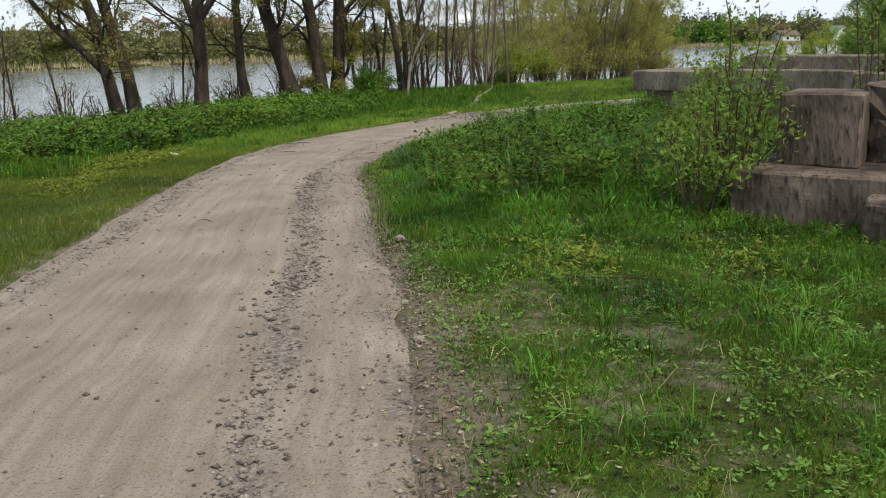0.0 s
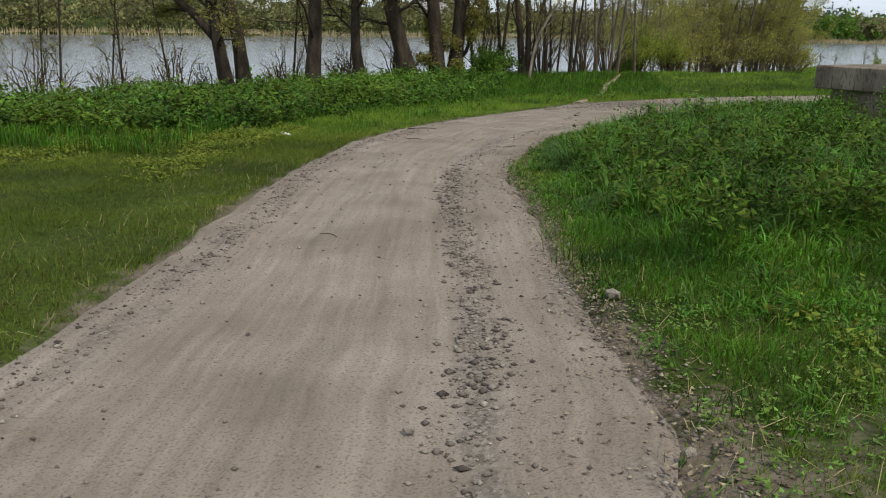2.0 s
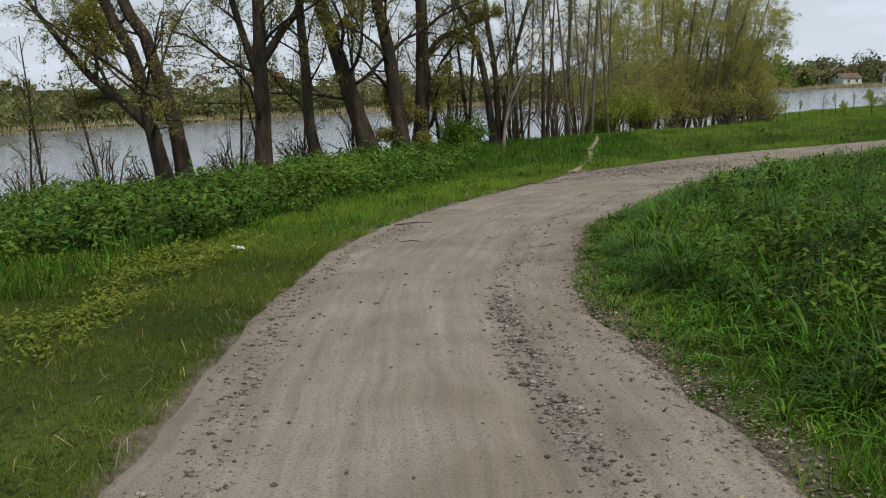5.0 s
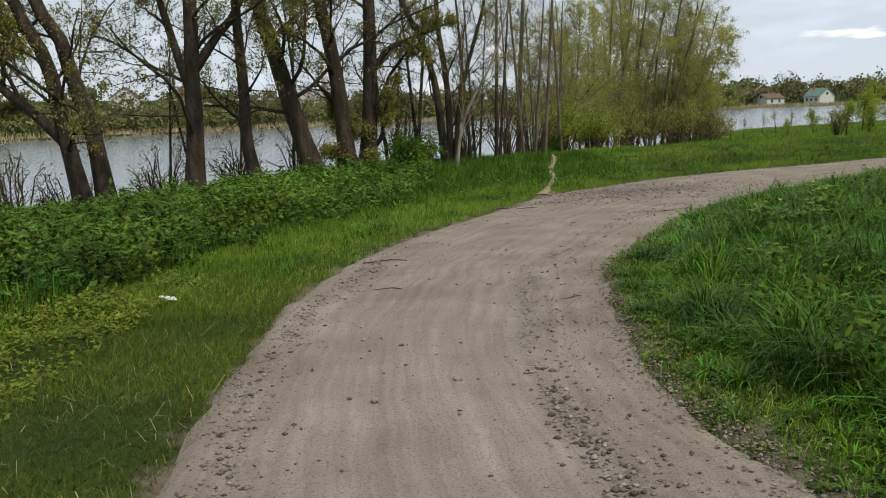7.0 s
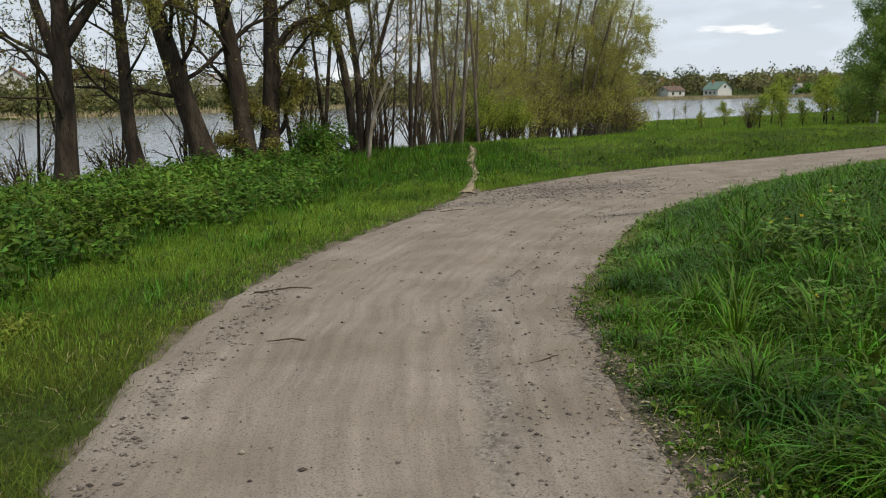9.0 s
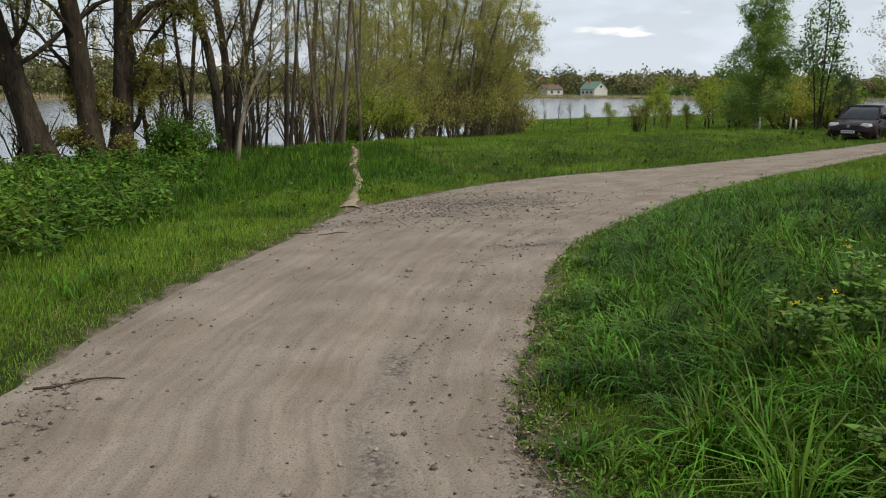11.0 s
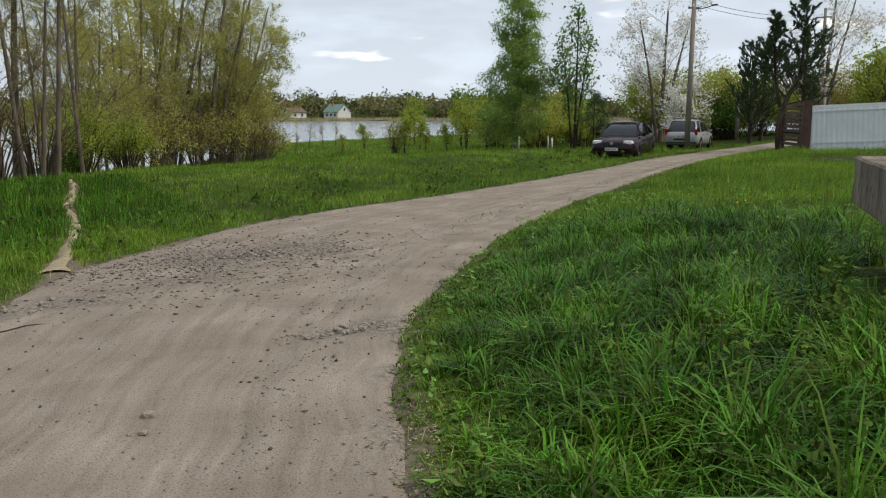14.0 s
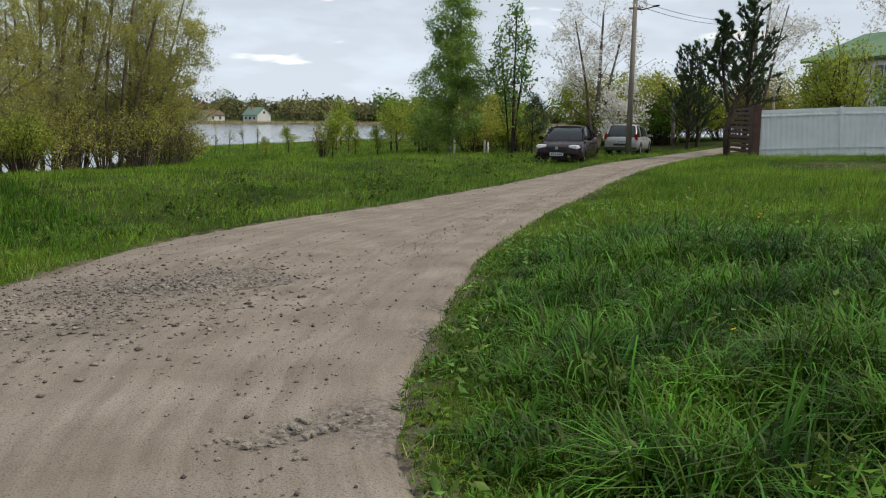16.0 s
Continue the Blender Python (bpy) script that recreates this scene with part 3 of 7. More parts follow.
def tree(name, seed, stems, radii, label, category="tree", group="", bark=None, twig=None, leaf=None, limb=(9, 0.25, 0.98, 52, 0.42, 0.25), second=(5, 45, 0.5),
         third=(5, 40, 0.5), fourth=0, leaves=(3, 0.06), sag=0.02, wiggle=0.14, shape=0.5, flare=1.35, limbs=(), taper=0.35, rim=0.004):
    """A tree of given stems (lists of points), with limbs, branches and twigs that grow from them, and leaves."""
    r = np.random.default_rng(seed)
    base = np.array(stems[0][0])
    root = thing(name, Matrix.Translation(base), label, category, group)
    bark, twig = bark or M_BARK, twig or M_TWIG
    lines, rads = [], []
    for s, rd in zip(stems, radii):
        ln = stem_line(s, 16)
        prof = np.linspace(1, taper, 16) * rd
        prof[0] *= flare
        prof[1] *= 1 + (flare - 1) * 0.35
        lines.append(ln)
        rads.append(prof[None])
        link_part("trunk", tube_mesh("trunk", [(ln, prof[None], 10)], bark, base), root)
    lp, lr = np.concatenate(lines), np.concatenate(rads)
    fixed = [(stem_line(s, 10), (np.linspace(1, 0.3, 10) * rd)[None]) for s, rd in limbs]
    m, lo, hi, ang, ln, up = limb
    b1, q1 = branches(r, lp, lr, m, lo, hi, ang, ln, 7, up, wiggle, 0.26, sag * 0.5, 0.012)
    if fixed:
        fp, fr = np.concatenate([f[0] for f in fixed]), np.concatenate([f[1] for f in fixed])
        for one, rd in fixed:
            link_part("limb", tube_mesh("limb", [(one, rd, 8)], bark, base), root)
        b1b, q1b = branches(r, fp, fr, 5, 0.25, 1, 45, 0.45, 7, up, wiggle, 0.5, sag, 0.01)
        b1, q1 = np.concatenate([b1, b1b]), np.concatenate([q1, q1b])
    b2, q2 = branches(r, b1, q1, second[0], 0.15, 1, second[1], second[2], 6, up * 0.5, wiggle, 0.5, sag, 0.007)
    b3, q3 = branches(r, b2, q2, third[0], 0.15, 1, third[1], third[2], 4, 0.05, wiggle, 0.55, sag * 1.5, rim)
    gr = [(b1, q1, 6), (b2, q2, 4)]
    tagged(link_part("crown_frame", tube_mesh("crown_frame", gr, bark, base), root), kind="stuff")
    tw = [(b3, q3, 3)]
    last = b3
    if fourth:
        b4, q4 = branches(r, b3, q3, fourth, 0.2, 1, 40, 0.55, 2, 0, wiggle, 0.7, sag * 2, rim * 0.8)
        tw.append((b4, q4, 3))
        last = np.concatenate([along_pad(b4, 4), b3])
    tagged(link_part("twig_growth", tube_mesh("twig_growth", tw, twig, base), root), kind="stuff")
    if leaves[0]:
        pos = along(r, last, leaves[0], 0.2, leaves[1] * 1.1)
        tagged(link_part("foliage", leaf_mesh("foliage", r, pos, leaves[1], leaf or M_BUD, base, shape, narrow=True), root), kind="stuff")
    return root


def along_pad(p, k):
    """Lines resampled to k points."""
    n, m, _ = p.shape
    f = np.linspace(0, m - 1.001, k)
    i = f.astype(int)
    w = (f - i)[None, :, None]
    return p[:, i] * (1 - w) + p[:, i + 1] * w


def gz(x, y):
    return float(land(np.array([x]), np.array([y]))[0])


def on_ground(x, y, turn=0.0, scale=1.0, sink=0.0):
    return Matrix.LocRotScale((x, y, gz(x, y) - sink), Euler((0, 0, radians(turn))), (scale, scale, scale))


def rise(points, y, top, dy=0.0):
    """A stem in a plane of given y: (x, z) points, rooted in the ground and carried on up to the height top."""
    (x0, _), (x1, z1) = points[0], points[-1]
    xa, za = points[-2]
    p = [(points[0][0], y, gz(points[0][0], y) - 0.15)] + [(x, y + dy * max(0, z), z) for x, z in points[1:]]
    slope = (x1 - xa) / (z1 - za)
    p.append((x1 + slope * 0.6 * (top - z1), y + dy * top, top))
    return p


# ---- the row of old trees on the bank ----
OLD = dict(limb=(12, 0.14, 0.97, 60, 0.36, 0.22), second=(7, 48, 0.5), third=(6, 44, 0.5), fourth=5, leaves=(3, 0.085), rim=0.007, sag=0.035, wiggle=0.13, leaf=M_BUD, group="old trees on the bank")
tree("alder_tree", 11, [rise([(-11.41, -0.77), (-11.84, 1.10), (-12.08, 2.74), (-12.80, 4.36)], 33, 9.5), rise([(-10.91, -0.82), (-11.20, 1.07), (-11.52, 2.08), (-11.81, 3.39), (-12.36, 4.38)], 33.3, 10)],
     [0.24, 0.25], "leaning twin-trunked tree with dark bark and bare spring twigs", limbs=[([(-11.75, 33, 0.55), (-12.62, 32.9, 1.54), (-13.36, 32.8, 2.21), (-14.3, 32.6, 3.6), (-15.2, 32.4, 5.0)], 0.16), ([(-12.5, 32.9, 1.45), (-13.2, 33.2, 1.6), (-13.9, 33.5, 1.5)], 0.06), ([(-13.2, 32.8, 2.1), (-13.0, 32.6, 3.0), (-12.9, 32.5, 4.2)], 0.07)], **OLD)
tree("alder_tree", 12, [rise([(-8.74, -0.97), (-8.59, 0.97), (-8.59, 2.01), (-8.51, 3.45), (-8.49, 4.35)], 34, 10)], [0.27],
     "dark-barked tree forking into three limbs above head height", limbs=[([(-8.6, 34, 1.75), (-8.85, 33.9, 2.7), (-9.25, 33.8, 4.38), (-9.9, 33.6, 7.5)], 0.14), ([(-8.5, 34, 2.45), (-7.8, 33.9, 3.36), (-7.04, 33.7, 4.31), (-6.2, 33.5, 7.2)], 0.15)], **OLD)
tree("alder_tree", 13, [rise([(-7.20, -0.74), (-7.46, 0.44), (-7.45, 1.76), (-7.49, 2.90), (-7.54, 4.51)], 35.5, 9)], [0.2], "slender dark-barked tree with a slightly bent trunk", **OLD)
tree("alder_tree", 14, [rise([(-5.62, -0.56), (-6.08, 0.69), (-6.51, 2.27), (-6.86, 3.65), (-7.14, 4.67)], 37, 10)], [0.33], "thick dark trunk leaning over, with bare spring branches",
     limbs=[([(-6.4, 37, 1.9), (-5.9, 36.8, 2.6), (-5.7, 36.6, 3.5), (-5.6, 36.4, 5)], 0.08)], **OLD)
tree("alder_tree", 15, [rise([(-4.62, -0.63), (-4.76, 1.17), (-4.95, 2.77), (-5.19, 4.16), (-5.29, 4.68)], 37.5, 10.5), rise([(-4.45, -0.63), (-4.75, 0.5), (-4.9, 1.0), (-5.0, 1.3)], 37.7, 1.5)], [0.29, 0.13], "tall dark trunk with a split, pale-streaked base", **OLD)
tree("alder_tree", 16, [rise([(-4.06, -0.59), (-3.89, 1.14), (-3.81, 2.94), (-3.78, 4.70)], 38, 10.5)], [0.29], "straight dark trunk with a burl near the ground",
     limbs=[([(-3.8, 38, 2.4), (-3.16, 37.9, 3.18), (-2.24, 37.8, 3.51), (-1.2, 37.6, 3.9)], 0.11), ([(-3.95, 38, -0.1), (-3.55, 37.95, 0.35), (-3.4, 37.9, 1.2), (-3.1, 37.8, 2.0)], 0.09)], **OLD)
THIN = dict(limb=(12, 0.12, 0.97, 42, 0.33, 0.4), second=(5, 40, 0.5), third=(5, 40, 0.5), fourth=3, leaves=(2, 0.07), rim=0.006, sag=0.02, wiggle=0.12, flare=1.15, leaf=M_BUD)
MID = {**THIN, "bark": M_MIDBARK}
tree("multi_stem_tree", 17, [rise([(-1.38, -0.72), (-1.69, 2.03), (-2.21, 3.76), (-2.74, 4.9)], 40, 8), rise([(-1.2, -0.72), (-1.25, 1.8), (-1.5, 3.8), (-1.55, 4.9)], 40.3, 8.5), rise([(-1.1, -0.7), (-0.8, 1.6), (-0.3, 3.4), (0.1, 4.8)], 40.2, 8)],
     [0.16, 0.14, 0.1], "tree with several thin dark stems from one root", **THIN)
tree("young_tree", 18, [rise([(-1.13, -0.79), (-0.97, 0.31), (-0.67, 1.22), (0.11, 2.64)], 38, 5.2)], [0.06], "pale-stemmed young tree leaning sideways", bark=M_PALEBARK, **THIN)
tree("young_tree", 19, [rise([(2.0, -1.14), (2.14, 2.10), (2.32, 5.59)], 47, 10)], [0.12], "tall thin straight tree with a bare stem", **MID)
for i, (x, y, lean, h, rd) in enumerate([(-0.2, 42, -0.3, 6, 0.06), (0.8, 43, 0.5, 6.5, 0.07), (-2.3, 41, -0.6, 7, 0.08), (-9.2, 36.5, -0.8, 4.5, 0.05), (-6.0, 38.0, -0.5, 6, 0.07), (-10.0, 36, 0.35, 5, 0.05),
                                         (-14.5, 31.5, -0.2, 5, 0.045), (-16.2, 30.5, 0.3, 5.5, 0.05), (-18.0, 30, -0.3, 5, 0.05), (-15.3, 32, 0.5, 4.6, 0.04), (-20, 29, 0.2, 6, 0.06), (-13.2, 32.5, -0.7, 4.2, 0.045),
                                         (-17.1, 31, 0.15, 4.8, 0.04), (-22.5, 28, 0.4, 6, 0.06), (-8.0, 36.8, 0.3, 4.0, 0.045), (1.4, 44.5, -0.3, 6.5, 0.06), (0.1, 44, 0.4, 6, 0.05), (2.6, 46, 0.5, 7, 0.07), (-1.0, 42.5, 0.6, 5.5, 0.05), (3.0, 48.5, -0.4, 7, 0.06), (-3.2, 40.5, 0.4, 5, 0.05), (4.4, 51, 0.3, 7.5, 0.07), (-5.2, 39.5, 0.5, 5, 0.05),
                                         (-3.4, 40.2, -0.9, 8.5, 0.07), (-2.4, 42.0, 0.8, 9, 0.08), (-0.4, 41.3, -0.6, 8.5, 0.07), (0.6, 42.2, 0.2, 9, 0.08), (1.9, 44.2, -0.7, 9, 0.07), (2.9, 45.3, 0.6, 9.5, 0.08), (-6.6, 38.8, 0.4, 8, 0.06), (3.9, 47.0, -0.5, 9, 0.07)]):
    z0 = gz(x, y) - 0.1
    tree("bank_sapling", 40 + i, [[(x, y, z0), (x + lean * 0.35, y, z0 + h * 0.35), (x + lean, y, z0 + h)]], [rd], "thin bare sapling with small new leaves at the water's edge", group="saplings at the shore",
         limb=(9, 0.15, 0.95, 45, 0.42, 0.35), second=(4, 40, 0.5), third=(4, 40, 0.5), leaves=(4, 0.07), leaf=M_BUD, flare=1.1, sag=0.02, rim=0.007, bark=M_MIDBARK if x > 1 else M_BARK)

# ---- willows and bushes by the inlet ----
WIL = dict(limb=(13, 0.06, 0.96, 48, 0.5, 0.2), second=(7, 48, 0.6), third=(5, 42, 0.6), fourth=2, leaves=(7, 0.08), sag=0.05, wiggle=0.14, leaf=M_WILLOW, shape=0.42, group="willows by the inlet", flare=1.1, twig=M_WILLOWTWIG, bark=M_MIDBARK, rim=0.008)
for i, (x, y, h, ln, rd) in enumerate([(6.5, 56, 8.5, -0.8, 0.13), (8.2, 57.5, 10.0, 0.4, 0.16), (9.8, 58.5, 10.5, 1.2, 0.2), (11.4, 58, 9.6, 1.3, 0.18), (12.9, 59.5, 8.6, 1.0, 0.16), (14.2, 62, 7.2, 0.9, 0.14), (10.3, 62, 10.5, -0.3, 0.2), (5.2, 53.5, 8.5, -0.4, 0.1), (15.4, 65, 4.6, 0.6, 0.1)]):
    z0 = gz(x, y) - 0.15
    tree("willow_tree", 60 + i, [[(x, y, z0), (x + ln * 0.25, y, z0 + h * 0.4), (x + ln, y, z0 + h)], [(x + 0.35, y + 0.2, z0), (x + 0.7 + ln * 0.3, y + 0.3, z0 + h * 0.4), (x + 1.3 + ln, y + 0.5, z0 + h * 0.9)],
                                 [(x - 0.3, y + 0.3, z0), (x - 0.7 + ln * 0.3, y + 0.3, z0 + h * 0.4), (x - 1.0 + ln, y + 0.5, z0 + h * 0.85)]], [rd * 0.6, rd * 0.5, rd * 0.45],
         "many-stemmed willow with yellow-green spring leaves and hanging twigs", **WIL)


def bush(name, seed, x, y, w, h, label, leaf, n=26, leaves=14, size=0.07, group="", category="bush", stem=0.02, shape=0.5, lift=0.0, bark=None):
    """A bush: stems fanning out of one root, with twigs and leaves."""
    r = np.random.default_rng(seed)
    z0 = gz(x, y) - 0.05 + lift
    base = np.array((x, y, z0))
    a, rr = r.uniform(0, 2 * np.pi, n), np.sqrt(r.uniform(0.03, 1, n)) * w / 2
    end = np.stack([x + rr * np.cos(a), y + rr * np.sin(a), z0 + h * np.sqrt(1 - 0.75 * (rr / (w / 2)) ** 2) * r.uniform(0.7, 1.1, n)], 1)
    t = np.linspace(0, 1, 6)[None, :, None]
    start = base + np.stack([0.25 * rr * np.cos(a), 0.25 * rr * np.sin(a), 0 * a], 1)
    pts = start[:, None] * (1 - t) + end[:, None] * t + np.array([0, 0, 1]) * (t * (1 - t)) * h * 0.3 + r.normal(scale=0.03 * w, size=(n, 6, 3)) * t
    rad = np.repeat((np.linspace(1, 0.4, 6) * stem)[None], n, 0)
    b2, q2 = branches(r, pts, rad, 5, 0.25, 1, 42, 0.4, 4, 0.2, 0.15, 0.6, 0.0, 0.004)
    root = thing(name, Matrix.Translation(base), label, category, group)
    tagged(link_part("stem_growth", tube_mesh("stem_growth", [(pts, rad, 4), (b2, q2, 3)], bark or M_TWIG, base), root), kind="stuff")
    pos = np.vstack([along(r, b2, leaves, 0.1, size), along(r, pts, leaves, 0.35, size)])
    tagged(link_part("foliage", leaf_mesh("foliage", r, pos, size, leaf, base, shape), root), kind="stuff")
    return root


bush("shore_bush", 80, -2.45, 38.0, 1.9, 1.25, "low rounded bush with fresh green leaves beside the trunks", M_SHRUB, 34, 22, 0.1)
bush("shore_bush", 81, 4.2, 49.0, 2.6, 2.6, "yellow-green bush in new leaf by the shore", M_YELLOWLEAF, 40, 22, 0.09)
bush("shore_bush", 82, 6.0, 50.5, 2.4, 2.0, "yellow-green bush in new leaf by the shore", M_YELLOWLEAF, 34, 20, 0.09)
bush("shore_bush", 83, 3.6, 48.4, 1.5, 0.9, "dense dark green bush at the edge of the meadow", M_NETTLE, 30, 22, 0.09)

for i, (x, y, w, h) in enumerate([(6.9, 54.6, 2.6, 2.6), (8.6, 55.8, 2.8, 3.0), (10.3, 56.6, 2.6, 2.4), (12.0, 57.0, 2.8, 2.8), (13.8, 58.6, 2.8, 2.4), (15.2, 61.0, 2.6, 2.2), (9.4, 57.4, 3.2, 4.2), (13.0, 60.5, 3.4, 3.8)]):
    bush("willow_scrub", 820 + i, x, y, w, h, "twiggy brown willow scrub with olive new leaves", (M_BUD, M_WILLOW)[i % 2], 34, (9, 12)[i % 2], 0.1, "scrub under the willows", "bush", 0.022, bark=M_MIDBARK)
for i, (x, y, w, h) in enumerate([(-21.0, 27.9, 3.0, 2.4), (-18.9, 29.0, 2.6, 2.0), (-16.8, 30.3, 2.8, 2.5), (-15.0, 31.6, 2.4, 1.9), (-13.3, 33.0, 2.6, 2.3), (-12.3, 34.0, 2.0, 1.6), (-10.0, 35.6, 2.4, 1.9), (-8.0, 36.6, 2.2, 1.6),
                                  (-6.3, 38.4, 2.4, 2.0), (-2.9, 41.0, 2.6, 2.4), (-0.6, 42.4, 2.6, 2.8), (1.2, 44.6, 2.8, 2.6), (2.6, 46.6, 2.4, 3.0)]):
    bush("shore_scrub", 840 + i, x, y, w, h, "bare twiggy scrub at the water with few buds", M_BUD, 24, 3, 0.08, "twiggy scrub at the shore", "bush", 0.028)


# ---- grass and weeds ----
def blades(name, r, x, y, h, w, mat, label, lean=0.35, z=None, simple=False):
    n = len(x)
    z = land(x, y) - 0.01 if z is None else z
    a = r.uniform(0, 2 * np.pi, n)
    q = np.stack([np.cos(a), np.sin(a), 0 * a], 1) * (w / 2)[:, None]
    b = r.uniform(0, 2 * np.pi, n)
    dirx, diry = np.cos(b) + 0.25, np.sin(b) - 0.1
    ln = lean * r.uniform(0.2, 1.6, n) * h
    p = np.stack([x, y, z], 1)
    tip = p + np.stack([dirx * ln, diry * ln, h * (1 - 0.45 * np.minimum(1.6, ln / h))], 1)
    if simple:
        v = np.stack([p - q, p + q, tip], 1).reshape(-1, 3)
        f = [np.arange(n)[:, None] * 3 + np.array([0, 1, 2])]
    else:
        mid = p + np.stack([dirx * ln * 0.35, diry * ln * 0.35, h * 0.62], 1)
        v = np.stack([p - q, p + q, mid + q * 0.75, mid - q * 0.75, tip], 1).reshape(-1, 3)
        i = np.arange(n)[:, None] * 5
        f = [i + np.array([0, 1, 2, 3]), i + np.array([3, 2, 4])]
    return tagged(new(name, mesh_arrays(name, v, f, mat)), label, "grass", kind="stuff")


def tussocks(name, r, x, y, h, mat, label, per=22, spread=0.06, width=0.010):
    """Clumps of long arching blades that fall outwards."""
    n = len(x) * per
    cx, cy, ch = np.repeat(x, per), np.repeat(y, per), np.repeat(h, per) * r.uniform(0.55, 1.25, n)
    a = r.uniform(0, 2 * np.pi, n)
    o = np.abs(r.normal(0, spread, n))
    px, py = cx + o * np.cos(a), cy + o * np.sin(a)
    pz = land(px, py) - 0.01
    reach = ch * r.uniform(0.3, 1.2, n)
    wid = width * r.uniform(0.6, 1.4, n)
    q = np.stack([-np.sin(a), np.cos(a), 0 * a], 1) * (wid / 2)[:, None]
    out = np.stack([np.cos(a), np.sin(a), 0 * a], 1)
    p0 = np.stack([px, py, pz], 1)
    pts = []
    for t in (0.0, 0.45, 0.8, 1.0):
        z = ch * (t - 0.72 * t ** 3 * np.minimum(1.0, reach / ch))
        pts.append(p0 + out * (reach * t ** 1.8)[:, None] + np.stack([0 * z, 0 * z, z], 1))
    v = np.stack([pts[0] - q, pts[0] + q, pts[1] + q, pts[1] - q, pts[2] + q * 0.7, pts[2] - q * 0.7, pts[3]], 1).reshape(-1, 3)
    i = np.arange(n)[:, None] * 7
    f = [np.vstack([i + np.array([0, 1, 2, 3]), i + np.array([3, 2, 4, 5])]), i + np.array([5, 4, 6])]
    return tagged(new(name, mesh_arrays(name, v, f, mat)), label, "grass", kind="stuff")


def scatter(r, box, density, keep):
    x0, x1, y0, y1 = box
    n = int((x1 - x0) * (y1 - y0) * density)
    x, y = r.uniform(x0, x1, n), r.uniform(y0, y1, n)
    d, s = road_side(x, y)
    p = keep(x, y, d, s)
    k = r.uniform(size=n) < p
    return x[k], y[k], d[k]


def on_blocks(x, y):
    """Inside the footprint of the concrete blocks."""
    a, b = (x - 2.55) * 0.795 - (y - 8.3) * 0.607, (x - 2.55) * 0.607 + (y - 8.3) * 0.795
    one = (a > -0.05) & (a < 3.6) & (b > -0.03) & (b < 1.7)
    c, e = (x - 4.5) * 0.643 - (y - 21) * 0.766, (x - 4.5) * 0.766 + (y - 21) * 0.643
    return one | ((c > -0.05) & (e > -0.05) & (c < 8) & (e < 2.7))


SIDE_PATH = lambda x, y: np.abs(x - np.interp(y, [29, 31, 34, 37, 40, 44], [0.4, 0.75, 1.45, 1.8, 2.45, 3.0])) < np.where(y < 30, 0.2, 0.11)
TALL_R = lambda x, y: np.interp(y, [2, 7.5, 9.5, 12, 19, 23, 27, 34], [0.07, 0.09, 0.24, 0.34, 0.36, 0.3, 0.22, 0.2])
r = np.random.default_rng(101)
PATCH = lambda x, y, s, size: 0.5 + 0.5 * np.clip(waves(x, y, s, size), -1, 1)

x, y, d = scatter(r, (-0.8, 7.5, 2.2, 10.0), 4200, lambda x, y, d, s: (s > 0) * (d > -0.1) * ~on_blocks(x, y) * np.clip(smooth(d, -0.12, 0.6) * (0.15 + 0.95 * PATCH(x, y, 51, 0.9)) - 0.3 * np.exp(-((x - 0.7) / 0.7) ** 2 - ((y - 5.2) / 1.8) ** 2), 0.05, 1))
hh = TALL_R(x, y) * r.uniform(0.5, 1.3, len(x)) * (0.55 + 0.9 * PATCH(x, y, 52, 1.5)) * (1 + 1.3 * smooth(x, 2.2, 4.0) * (y < 7.3))
blades("short_grass", r, x, y, hh, r.uniform(0.004, 0.009, len(x)), M_GRASS, "short trampled green grass beside the track", 0.6, simple=True)

M_MOSS = material("mossy_turf", [(0.085, 0.115, 0.016), (0.2, 0.25, 0.034)], scale=1.6, fine=9, rough=0.7, spec=0.15, bump=0, island=0.7, trans=0.25, blend=(0.4, 0.6))
x, y, d = scatter(r, (-0.3, 4.2, 2.0, 8.2), 6500, lambda x, y, d, s: (s > 0) * (d > 0.02) * ~on_blocks(x, y) * smooth(d, 0.0, 0.45) * np.clip(1.25 - 1.1 * (PATCH(x, y, 59, 0.8) > 0.82) - d * 0.1, 0, 1))
blades("mossy_turf", r, x, y, r.uniform(0.015, 0.05, len(x)) * (0.5 + PATCH(x, y, 60, 0.5)), r.uniform(0.005, 0.011, len(x)), M_MOSS, "low mossy turf with trampled grass beside the track", 1.1, simple=True)

x, y, d = scatter(r, (-1.6, 8.5, 8.6, 29), 800, lambda x, y, d, s: (s > 0) * (d > -0.08) * (d < 4.2) * ~on_blocks(x, y) * np.clip(1.25 - d * 0.2, 0.3, 1))
hh = TALL_R(x, y) * r.uniform(0.5, 1.35, len(x)) * (0.25 + 0.8 * PATCH(x, y, 53, 1.1)) * (0.14 + 0.86 * smooth(d, 0.1, 1.3))
blades("long_grass", r, x, y, hh, r.uniform(0.005, 0.01, len(x)), M_GRASS, "long lush green grass beside the track", 0.85)

